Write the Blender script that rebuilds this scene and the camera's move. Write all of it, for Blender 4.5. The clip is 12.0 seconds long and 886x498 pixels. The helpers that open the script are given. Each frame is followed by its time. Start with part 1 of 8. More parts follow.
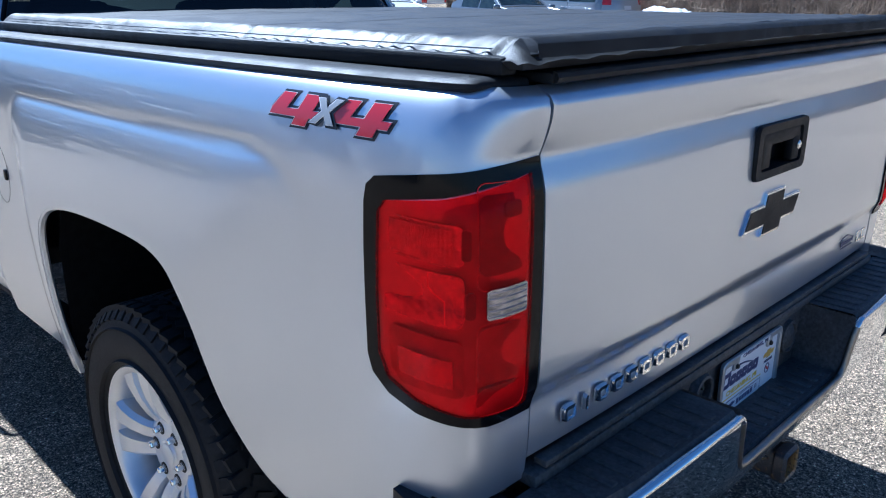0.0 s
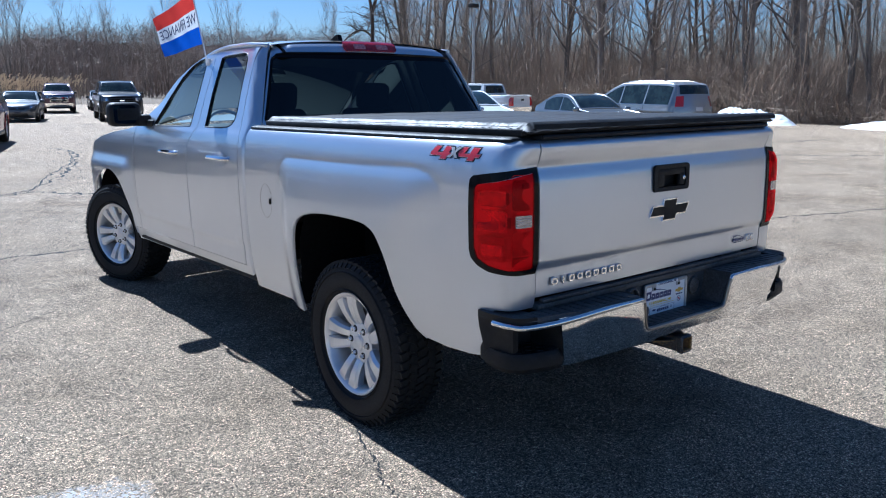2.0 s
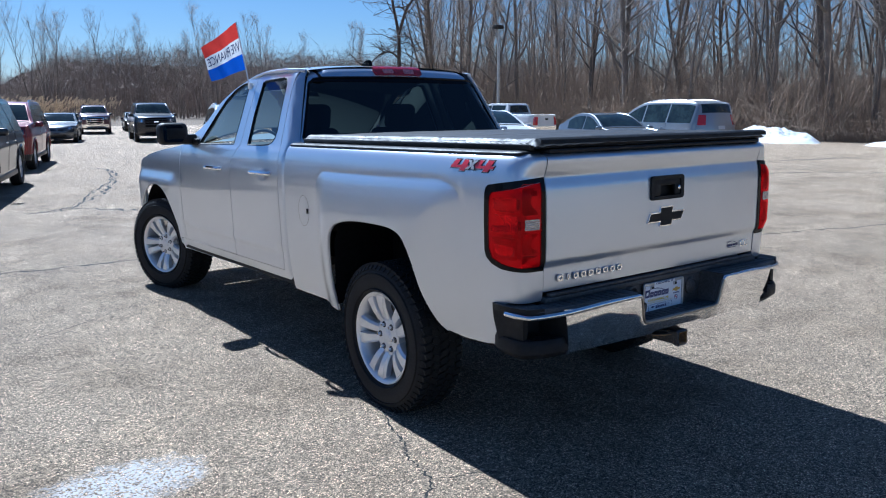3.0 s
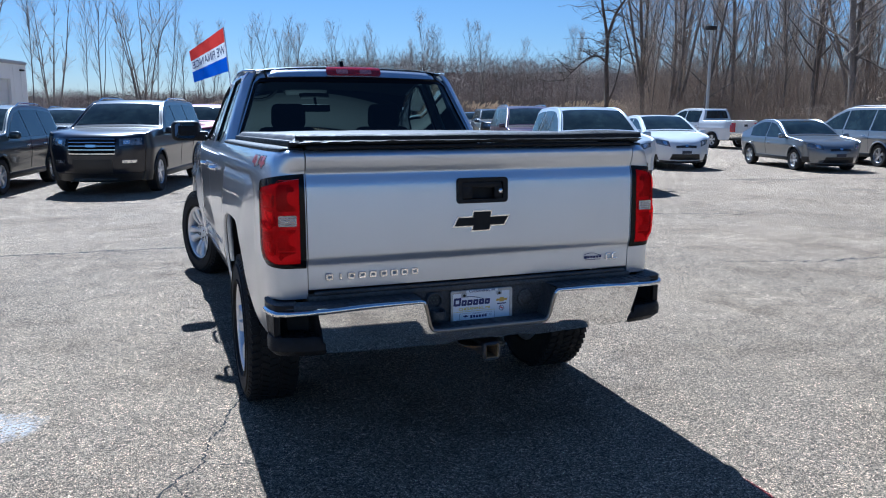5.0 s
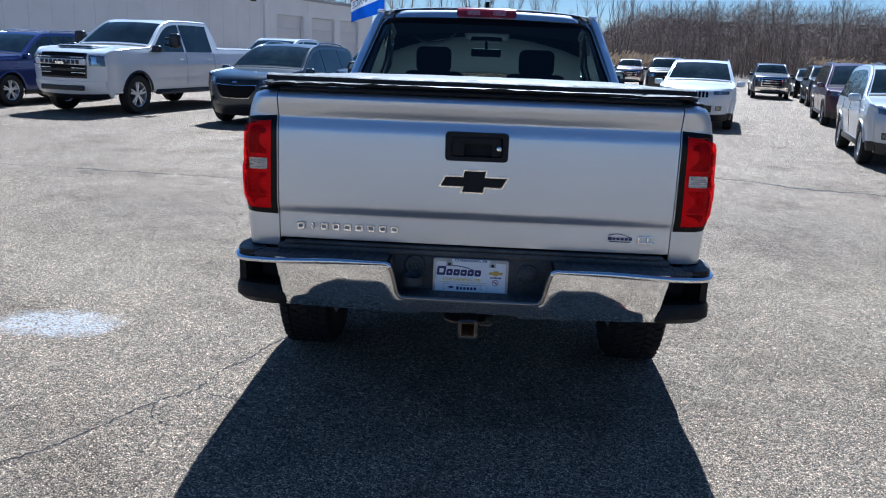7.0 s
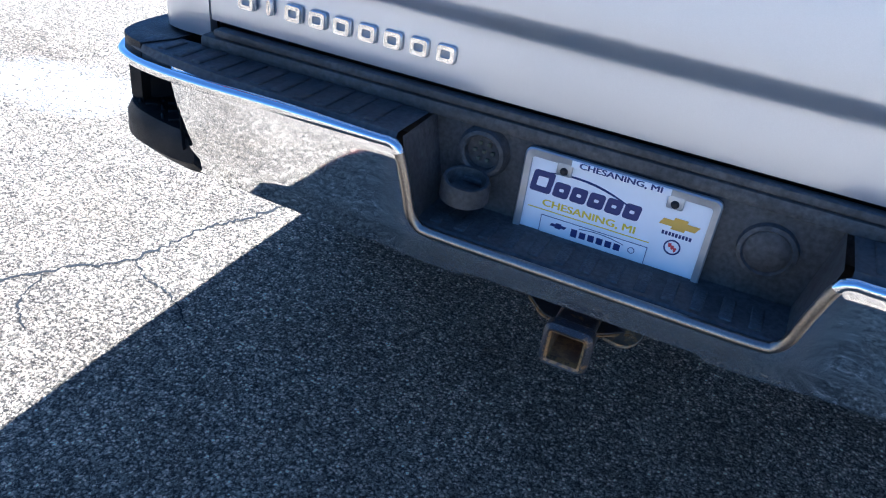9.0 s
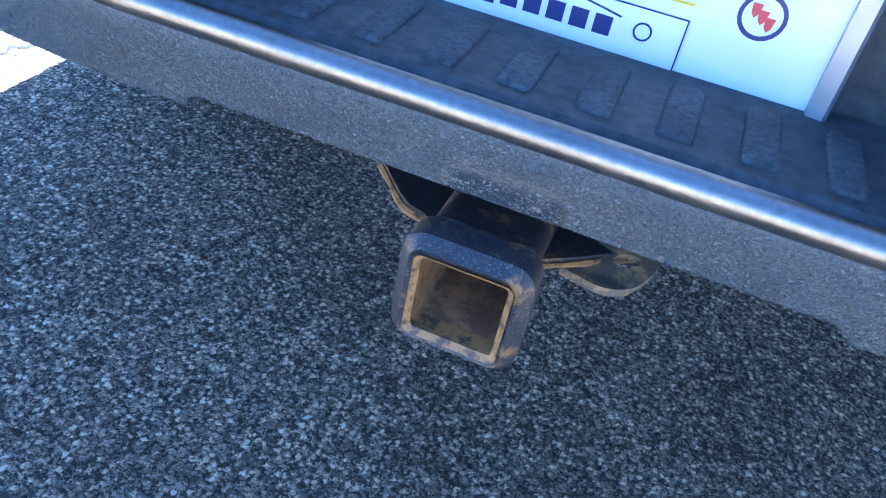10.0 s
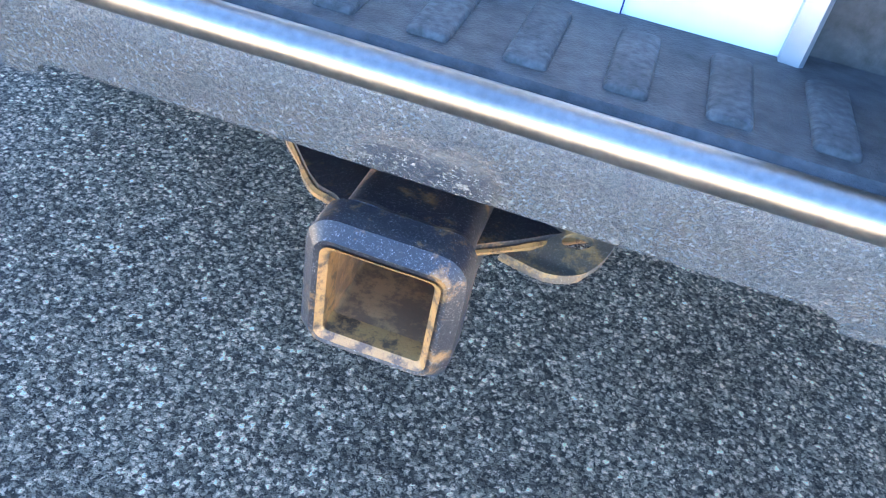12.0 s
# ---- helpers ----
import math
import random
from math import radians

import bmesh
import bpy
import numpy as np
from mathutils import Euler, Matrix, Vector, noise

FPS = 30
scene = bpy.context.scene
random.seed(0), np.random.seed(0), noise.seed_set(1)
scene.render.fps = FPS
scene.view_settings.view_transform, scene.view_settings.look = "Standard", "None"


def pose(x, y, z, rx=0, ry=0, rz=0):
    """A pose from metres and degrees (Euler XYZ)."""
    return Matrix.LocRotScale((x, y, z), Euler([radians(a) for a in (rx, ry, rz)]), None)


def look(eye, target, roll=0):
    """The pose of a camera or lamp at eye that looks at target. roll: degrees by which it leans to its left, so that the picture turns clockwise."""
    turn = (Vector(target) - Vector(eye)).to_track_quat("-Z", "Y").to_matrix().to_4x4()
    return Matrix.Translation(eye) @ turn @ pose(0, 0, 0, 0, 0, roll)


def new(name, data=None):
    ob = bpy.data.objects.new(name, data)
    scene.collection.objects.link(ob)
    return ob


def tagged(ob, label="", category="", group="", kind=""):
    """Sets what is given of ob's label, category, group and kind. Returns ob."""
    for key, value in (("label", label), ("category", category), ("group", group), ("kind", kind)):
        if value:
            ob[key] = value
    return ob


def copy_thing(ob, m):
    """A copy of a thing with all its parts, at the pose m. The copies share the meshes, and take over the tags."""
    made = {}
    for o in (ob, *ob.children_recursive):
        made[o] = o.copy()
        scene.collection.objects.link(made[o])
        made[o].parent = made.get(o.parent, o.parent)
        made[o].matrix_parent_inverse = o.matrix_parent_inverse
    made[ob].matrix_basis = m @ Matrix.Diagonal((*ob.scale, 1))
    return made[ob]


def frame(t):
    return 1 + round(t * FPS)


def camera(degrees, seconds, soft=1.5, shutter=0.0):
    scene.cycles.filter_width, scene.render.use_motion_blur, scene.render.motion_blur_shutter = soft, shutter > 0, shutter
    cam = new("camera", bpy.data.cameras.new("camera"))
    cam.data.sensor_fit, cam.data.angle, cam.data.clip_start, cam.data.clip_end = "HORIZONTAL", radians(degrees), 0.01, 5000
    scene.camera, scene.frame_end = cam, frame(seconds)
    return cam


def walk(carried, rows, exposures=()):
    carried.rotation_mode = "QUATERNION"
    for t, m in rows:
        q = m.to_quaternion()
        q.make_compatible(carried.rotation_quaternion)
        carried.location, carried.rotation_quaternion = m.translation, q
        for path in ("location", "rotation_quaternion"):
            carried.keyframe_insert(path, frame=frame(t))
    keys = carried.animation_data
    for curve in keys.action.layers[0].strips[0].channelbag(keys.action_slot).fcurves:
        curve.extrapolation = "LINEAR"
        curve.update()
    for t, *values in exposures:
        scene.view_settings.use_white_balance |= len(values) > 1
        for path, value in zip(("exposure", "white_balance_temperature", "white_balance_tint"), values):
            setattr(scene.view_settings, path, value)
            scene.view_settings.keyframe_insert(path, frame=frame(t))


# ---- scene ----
from mathutils.geometry import delaunay_2d_cdt

cam = camera(58.6, 12.0, 1.1)
PATH = [
    (0, (-1.697, -0.664, 1.551), (-0.345, 0.661, 0.904), 0.9),
    (0.5, (-2.016, -1.067, 1.593), (-0.69, 0.321, 1.031), 0.3),
    (1, (-2.318, -1.478, 1.603), (-1.028, -0.032, 1.109), 0.2),
    (1.5, (-2.633, -1.765, 1.611), (-1.377, -0.274, 1.163), 0.2),
    (2, (-2.925, -2.039, 1.619), (-1.691, -0.519, 1.207), 0.2),
    (2.5, (-3.15, -2.29, 1.612), (-1.934, -0.75, 1.226), 0.0),
    (3, (-3.172, -2.392, 1.625), (-1.984, -0.825, 1.261), -0.1),
    (3.5, (-2.916, -2.51, 1.57), (-1.789, -0.895, 1.22), -0.0),
    (3.7, (-2.729, -2.585, 1.57), (-1.641, -0.944, 1.222), 0.0),
    (5.3, (-1.147, -3.413, 1.601), (-0.563, -1.534, 1.242), 0.3),
    (5.5, (-0.963, -3.442, 1.609), (-0.454, -1.542, 1.244), 0.4),
    (6, (-0.538, -3.405, 1.617), (-0.223, -1.466, 1.24), 0.8),
    (6.5, (-0.176, -3.361, 1.61), (-0.059, -1.407, 1.203), 1.4),
    (7, (0.038, -3.164, 1.589), (-0.058, -1.226, 1.102), 2.1),
    (7.2, (0.08, -2.982, 1.603), (-0.108, -1.069, 1.049), 2.3),
    (8.8, (0.178, -1.351, 1.319), (-0.486, 0.282, 0.374), 5.7),
    (9, (0.159, -1.149, 1.265), (-0.452, 0.442, 0.219), 7.8),
    (9.5, (0.109, -0.743, 1.045), (-0.432, 0.801, -0.106), 9.8),
    (10, (0.067, -0.474, 0.808), (-0.309, 1.042, -0.442), 11.7),
    (10.5, (0.072, -0.375, 0.724), (-0.28, 1.121, -0.556), 11.8),
    (11, (0.069, -0.374, 0.73), (-0.261, 1.123, -0.554), 11.7),
    (11.5, (0.097, -0.378, 0.743), (-0.21, 1.116, -0.551), 11.6),
    (12, (0.074, -0.404, 0.77), (-0.199, 1.101, -0.52), 11.6),
]
EXPOSURES = [(0.0, 1.46, 4350, 8), (1.0, 1.33, 4500, 9), (3.0, 1.09, 4500, 8), (5.5, 1.08, 4450, 8), (7.0, 1.04, 4500, 8), (8.8, 2.05, 4450, 9), (9.0, 2.38, 4400, 9), (9.5, 3.35, 4300, 9), (10.0, 4.1, 4350, 11), (10.5, 4.85, 4700, 12), (11.2, 5.15, 5100, 10), (12.0, 5.15, 5150, 10)]
walk(cam, [(t, look(eye, target, roll)) for t, eye, target, roll in PATH], EXPOSURES)

# world: clear spring noon, the sun ahead of the truck
SUN = Vector((0.026, 0.68, 0.735)).normalized()
world = bpy.data.worlds.new("sky")
scene.world = world
world.use_nodes = True
wn = world.node_tree.nodes
sky = wn.new("ShaderNodeTexSky")
sky.sky_type, sky.sun_disc = "NISHITA", False
sky.sun_elevation, sky.sun_rotation = radians(47.2), radians(2.2)
sky.air_density, sky.dust_density, sky.ozone_density = 1.0, 0.15, 3.0
wn["Background"].inputs["Strength"].default_value = 0.0315
world.node_tree.links.new(sky.outputs[0], wn["Background"].inputs["Color"])
sun = new("sun", bpy.data.lights.new("sun", "SUN"))
sun.data.energy, sun.data.angle, sun.data.color = 5.0, radians(0.53), (1.0, 0.885, 0.72)
sun.matrix_world = look(SUN * 60, (0, 0, 0))


# ---- geometry helpers ----
def smooth01(x):
    x = min(1.0, max(0.0, x))
    return x * x * (3 - 2 * x)


def curve1(xs, ys):
    """A smooth curve through the points, as a function."""
    xs, ys = [float(a) for a in xs], [float(a) for a in ys]
    n = len(xs)
    d = [(ys[i + 1] - ys[i]) / (xs[i + 1] - xs[i]) for i in range(n - 1)]
    m = [d[0]] + [0.0 if d[i - 1] * d[i] < 0 else 2 * d[i - 1] * d[i] / (d[i - 1] + d[i] + 1e-12 * (1 if d[i] >= 0 else -1)) if abs(d[i - 1] + d[i]) > 1e-9 else 0.0 for i in range(1, n - 1)] + [d[-1]]

    def f(x):
        if x <= xs[0]:
            return ys[0] + m[0] * (x - xs[0])
        if x >= xs[-1]:
            return ys[-1] + m[-1] * (x - xs[-1])
        i = max(k for k in range(n - 1) if xs[k] <= x)
        h = xs[i + 1] - xs[i]
        t = (x - xs[i]) / h
        return (2 * t**3 - 3 * t**2 + 1) * ys[i] + (t**3 - 2 * t**2 + t) * h * m[i] + (3 * t**2 - 2 * t**3) * ys[i + 1] + (t**3 - t**2) * h * m[i + 1]

    return f


def spline(points, n):
    """Catmull-Rom through points: n samples a span."""
    p = [Vector(q) for q in points]
    out = []
    for i in range(len(p) - 1):
        a, b, c, d = p[max(i - 1, 0)], p[i], p[i + 1], p[min(i + 2, len(p) - 1)]
        for k in range(n):
            t = k / n
            out.append(0.5 * (2 * b + (c - a) * t + (2 * a - 5 * b + 4 * c - d) * t * t + (3 * b - a - 3 * c + d) * t**3))
    return out + [p[-1]]


def rounded(w, h, r, n=4, cx=0.0, cy=0.0):
    """A rectangle with round corners, as a list of (x, y)."""
    out = []
    for sx, sy, a0 in ((1, 1, 0), (-1, 1, 90), (-1, -1, 180), (1, -1, 270)):
        for k in range(n + 1):
            a = radians(a0 + 90 * k / n)
            out.append((cx + sx * (w / 2 - r) + r * math.cos(a), cy + sy * (h / 2 - r) + r * math.sin(a)))
    return out


class Geo:
    """Gathers the faces of one mesh."""

    def __init__(self):
        self.v, self.f = [], []

    def add(self, vs, fs, m=None):
        k = len(self.v)
        self.v += [tuple(m @ Vector(p)) if m else tuple(p) for p in vs]
        self.f += [tuple(i + k for i in f) for f in fs]
        return self

    def box(self, c, s, r=0.0, m=None, seg=2):
        bm = bmesh.new()
        bmesh.ops.create_cube(bm, size=1.0, matrix=Matrix.Translation(c) @ Matrix.Diagonal((*s, 1)))
        if r:
            bmesh.ops.bevel(bm, geom=bm.edges[:], offset=min(r, min(s) * 0.48), segments=seg, profile=0.5, affect="EDGES")
        bm.verts.index_update()
        self.add([v.co[:] for v in bm.verts], [[v.index for v in f.verts] for f in bm.faces], m)
        bm.free()
        return self

    def tube(self, path, radius, n=8, closed=False, flat=1.0, m=None):
        p = [Vector(q) for q in path]
        rs = list(radius) if isinstance(radius, (list, tuple)) else [radius] * len(p)
        up, vs, fs = None, [], []
        for i, q in enumerate(p):
            a, b = (p[i - 1], p[(i + 1) % len(p)]) if closed else (p[max(i - 1, 0)], p[min(i + 1, len(p) - 1)])
            t = (b - a).normalized()
            if up is None:
                up = t.orthogonal().normalized()
            up = (up - t * up.dot(t)).normalized()
            side = t.cross(up)
            for k in range(n):
                w = 2 * math.pi * k / n
                vs.append(q + up * (rs[i] * math.cos(w)) + side * (rs[i] * flat * math.sin(w)))
        rings = len(p)
        for i in range(rings if closed else rings - 1):
            j = (i + 1) % rings
            fs += [(i * n + k, i * n + (k + 1) % n, j * n + (k + 1) % n, j * n + k) for k in range(n)]
        if not closed:
            fs += [tuple(range(n - 1, -1, -1)), tuple((rings - 1) * n + k for k in range(n))]
        return self.add(vs, fs, m)

    def lathe(self, profile, n, m=None, turn=2 * math.pi):
        """Spins (radius, height) about z."""
        vs, fs, whole = [], [], turn > 6.28
        cols = n if whole else n + 1
        for k in range(cols):
            w = turn * k / n
            vs += [(r * math.cos(w), r * math.sin(w), h) for r, h in profile]
        c = len(profile)
        for k in range(n):
            j = (k + 1) % cols
            fs += [(k * c + i, j * c + i, j * c + i + 1, k * c + i + 1) for i in range(c - 1)]
        return self.add(vs, fs, m)

    def grid(self, fun, us, vs, m=None, flip=False):
        pts = [fun(u, v) for u in us for v in vs]
        c = len(vs)
        fs = [(i * c + k, (i + 1) * c + k, (i + 1) * c + k + 1, i * c + k + 1) for i in range(len(us) - 1) for k in range(c - 1)]
        return self.add(pts, [f[::-1] for f in fs] if flip else fs, m)

    def prism(self, poly, h, m=None, z=0.0):
        """A polygon in xy drawn out along z by h."""
        n = len(poly)
        area = sum(poly[i][0] * poly[(i + 1) % n][1] - poly[(i + 1) % n][0] * poly[i][1] for i in range(n))
        poly = poly if area > 0 else poly[::-1]
        vs = [(x, y, z) for x, y in poly] + [(x, y, z + h) for x, y in poly]
        fs = [tuple(range(n - 1, -1, -1)), tuple(range(n, 2 * n))] + [(i, (i + 1) % n, n + (i + 1) % n, n + i) for i in range(n)]
        return self.add(vs, fs, m)

    def mesh(self, name, material, sharp=38):
        me = bpy.data.meshes.new(name)
        me.from_pydata(self.v, [], self.f)
        me.polygons.foreach_set("use_smooth", [True] * len(me.polygons))
        me.update()
        me.set_sharp_from_angle(angle=radians(sharp))
        if material:
            me.materials.append(material)
        return me


def part(name, shape, material, parent, label=""):
    """One mesh object under a thing or a part."""
    ob = new(name, shape.mesh(name, material) if isinstance(shape, Geo) else shape)
    ob.parent = parent
    return tagged(ob, label)


def thing(name, m, label, category, group="", kind=""):
    ob = new(name)
    ob.matrix_world = m
    ob.empty_display_size = 0.2
    return tagged(ob, label, category, group, kind)


def solid(name, shape, material, label, category, group="", kind="", m=None):
    """A top-level thing of one mesh."""
    ob = new(name, shape.mesh(name, material) if isinstance(shape, Geo) else shape)
    if m is not None:
        ob.matrix_world = m
    return tagged(ob, label, category, group, kind)


def inside(px, py, poly):
    """Which of the points lie in the polygon."""
    a = np.asarray(poly, float)
    b = np.roll(a, -1, 0)
    hit = np.zeros(len(px), bool)
    for (x0, y0), (x1, y1) in zip(a, b):
        if y0 != y1:
            hit ^= ((y0 > py) != (y1 > py)) & (px < (x1 - x0) * (py - y0) / (y1 - y0) + x0)
    return hit


def dense(poly, step):
    out = []
    for i, a in enumerate(poly):
        b = poly[(i + 1) % len(poly)]
        n = max(1, int(math.dist(a, b) / step + 0.5))
        out += [(a[0] + (b[0] - a[0]) * k / n, a[1] + (b[1] - a[1]) * k / n) for k in range(n)]
    return out


def skin(name, material, outline, holes, fun, step=0.04, flange=0.012, out=(0, 0, 0), lift=0.0):
    """A sheet over a polygon of (u, v), laid into space by fun, with turned edges. out: a way that its outside faces."""
    rings = [dense(r, step) for r in (outline, *holes)]
    vs, es = [], []
    for r in rings:
        k = len(vs)
        vs += r
        es += [(k + i, k + (i + 1) % len(r)) for i in range(len(r))]
    edge = np.array(vs)
    lo, hi = edge.min(0), edge.max(0)
    gx, gy = np.meshgrid(np.arange(lo[0] + step / 2, hi[0], step), np.arange(lo[1] + step / 2, hi[1], step * 0.87))
    gx = gx + (np.arange(gx.shape[0])[:, None] % 2) * step / 2
    px, py = gx.ravel(), gy.ravel()
    keep = inside(px, py, rings[0])
    for r in rings[1:]:
        keep &= ~inside(px, py, r)
    px, py = px[keep], py[keep]
    if len(px):
        near = np.min((px[:, None] - edge[:, 0]) ** 2 + (py[:, None] - edge[:, 1]) ** 2, 1) > (0.5 * step) ** 2
        vs = vs + list(zip(px[near].tolist(), py[near].tolist()))
    vo, _, fo, *_ = delaunay_2d_cdt([Vector(v) for v in vs], es, [], 0, 1e-6)
    mid = np.array([[sum(vo[i][0] for i in f) / len(f), sum(vo[i][1] for i in f) / len(f)] for f in fo])
    good = inside(mid[:, 0], mid[:, 1], rings[0])
    for r in rings[1:]:
        good &= ~inside(mid[:, 0], mid[:, 1], r)
    faces = [tuple(f) for f, g in zip(fo, good) if g]
    e, pts, nor, toward = 1e-3, [], [], Vector(out)
    for u, v in vo:
        p = Vector(fun(u, v))
        n = (Vector(fun(u + e, v)) - Vector(fun(u - e, v))).cross(Vector(fun(u, v + e)) - Vector(fun(u, v - e))).normalized()
        if n.dot(toward) < 0:
            n = -n
        pts.append(p + n * lift)
        nor.append(n)
    turned = []
    count = {}
    for f in faces:
        a, b, c = (pts[i] for i in f[:3])
        f = f if (b - a).cross(c - a).dot(nor[f[0]]) > 0 else f[::-1]
        turned.append(f)
        for i in range(len(f)):
            q = (f[i], f[(i + 1) % len(f)])
            count[tuple(sorted(q))] = None if tuple(sorted(q)) in count else q
    for q in [q for q in count.values() if q]:
        a, b = q
        k = len(pts)
        w = (pts[b] - pts[a]).cross(nor[a]).normalized()
        pts += [pts[a], pts[b], pts[b] - nor[b] * flange, pts[a] - nor[a] * flange]
        nor += [w] * 4
        turned.append((k, k + 3, k + 2, k + 1))
    me = bpy.data.meshes.new(name)
    me.from_pydata([tuple(p) for p in pts], [], turned)
    me.polygons.foreach_set("use_smooth", [True] * len(me.polygons))
    me.update()
    me.normals_split_custom_set_from_vertices([tuple(n) for n in nor])
    me.materials.append(material)
    return me


def words(body, size, depth, name, material, stretch=1.0, slant=0.0, align="CENTER", bold=0.0):
    """Raised letters as a mesh, in the xy plane."""
    cu = bpy.data.curves.new(name, "FONT")
    cu.body, cu.size, cu.extrude, cu.align_x, cu.align_y, cu.shear, cu.resolution_u = body, size, depth, align, "CENTER", slant, 3
    cu.offset = bold
    ob = bpy.data.objects.new(name, cu)
    scene.collection.objects.link(ob)
    me = bpy.data.meshes.new_from_object(ob.evaluated_get(bpy.context.evaluated_depsgraph_get()))
    bpy.data.objects.remove(ob)
    me.transform(Matrix.Diagonal((stretch, 1, 1, 1)))
    me.materials.clear()
    me.materials.append(material)
    return me


# ---- materials ----
def material(name, color, rough=0.5, metal=0.0, coat=0.0, spec=0.5, grain=0.0, grain_scale=60.0, stain=0.0, stain_scale=3.0, bump=0.0, bump_scale=200.0, rough_vary=0.0, random_value=0.0):
    m = bpy.data.materials.new(name)
    m.use_nodes = True
    nt = m.node_tree
    b = nt.nodes["Principled BSDF"]
    b.inputs["Base Color"].default_value = (*color, 1)
    b.inputs["Roughness"].default_value = rough
    b.inputs["Metallic"].default_value = metal
    b.inputs["Coat Weight"].default_value = coat
    b.inputs["Coat Roughness"].default_value = 0.03
    b.inputs["Specular IOR Level"].default_value = spec
    where = nt.nodes.new("ShaderNodeTexCoord").outputs["Object"]

    def cloud(scale, detail=4.0):
        n = nt.nodes.new("ShaderNodeTexNoise")
        n.inputs["Scale"].default_value, n.inputs["Detail"].default_value = scale, detail
        nt.links.new(where, n.inputs["Vector"])
        return n.outputs["Fac"]

    def ranged(fac, lo, hi):
        n = nt.nodes.new("ShaderNodeMapRange")
        n.inputs["From Min"].default_value, n.inputs["From Max"].default_value = 0.3, 0.7
        n.inputs["To Min"].default_value, n.inputs["To Max"].default_value = lo, hi
        nt.links.new(fac, n.inputs["Value"])
        return n.outputs[0]

    def times(a, c):
        n = nt.nodes.new("ShaderNodeMath")
        n.operation = "MULTIPLY"
        nt.links.new(a, n.inputs[0])
        nt.links.new(c, n.inputs[1])
        return n.outputs[0]

    value = None
    if grain:
        value = ranged(cloud(grain_scale), 1 - grain, 1 + grain)
    if stain:
        s = ranged(cloud(stain_scale, 6.0), 1 - stain, 1 + stain * 0.6)
        value = times(value, s) if value else s
    if random_value:
        o = nt.nodes.new("ShaderNodeObjectInfo").outputs["Random"]
        n = nt.nodes.new("ShaderNodeMapRange")
        n.inputs["To Min"].default_value, n.inputs["To Max"].default_value = 1 - random_value, 1 + random_value
        nt.links.new(o, n.inputs["Value"])
        value = times(value, n.outputs[0]) if value else n.outputs[0]
    if value:
        hsv = nt.nodes.new("ShaderNodeHueSaturation")
        hsv.inputs["Color"].default_value = (*color, 1)
        nt.links.new(value, hsv.inputs["Value"])
        nt.links.new(hsv.outputs[0], b.inputs["Base Color"])
    if rough_vary:
        nt.links.new(ranged(cloud(stain_scale * 3, 5.0), max(0.02, rough - rough_vary), min(1, rough + rough_vary)), b.inputs["Roughness"])
    if bump:
        n = nt.nodes.new("ShaderNodeBump")
        n.inputs["Strength"].default_value, n.inputs["Distance"].default_value = 1.0, bump
        nt.links.new(cloud(bump_scale), n.inputs["Height"])
        nt.links.new(n.outputs[0], b.inputs["Normal"])
    return m


def node(m, kind):
    return m.node_tree.nodes.new(kind)


def link(m, a, b):
    m.node_tree.links.new(a, b)


def window_glass(name, tint, gloss=1.0):
    """Thin tinted glass: what is behind shows through the tint, and the gloss follows the angle."""
    m = bpy.data.materials.new(name)
    m.use_nodes = True
    m.node_tree.nodes.clear()
    out, mix = node(m, "ShaderNodeOutputMaterial"), node(m, "ShaderNodeMixShader")
    clear, shine, fres = node(m, "ShaderNodeBsdfTransparent"), node(m, "ShaderNodeBsdfGlossy"), node(m, "ShaderNodeFresnel")
    clear.inputs[0].default_value = (*tint, 1)
    shine.inputs["Roughness"].default_value = 0.015
    shine.inputs[0].default_value = (gloss, gloss, gloss, 1)
    fres.inputs[0].default_value = 1.5
    link(m, fres.outputs[0], mix.inputs[0])
    link(m, clear.outputs[0], mix.inputs[1])
    link(m, shine.outputs[0], mix.inputs[2])
    link(m, mix.outputs[0], out.inputs[0])
    return m


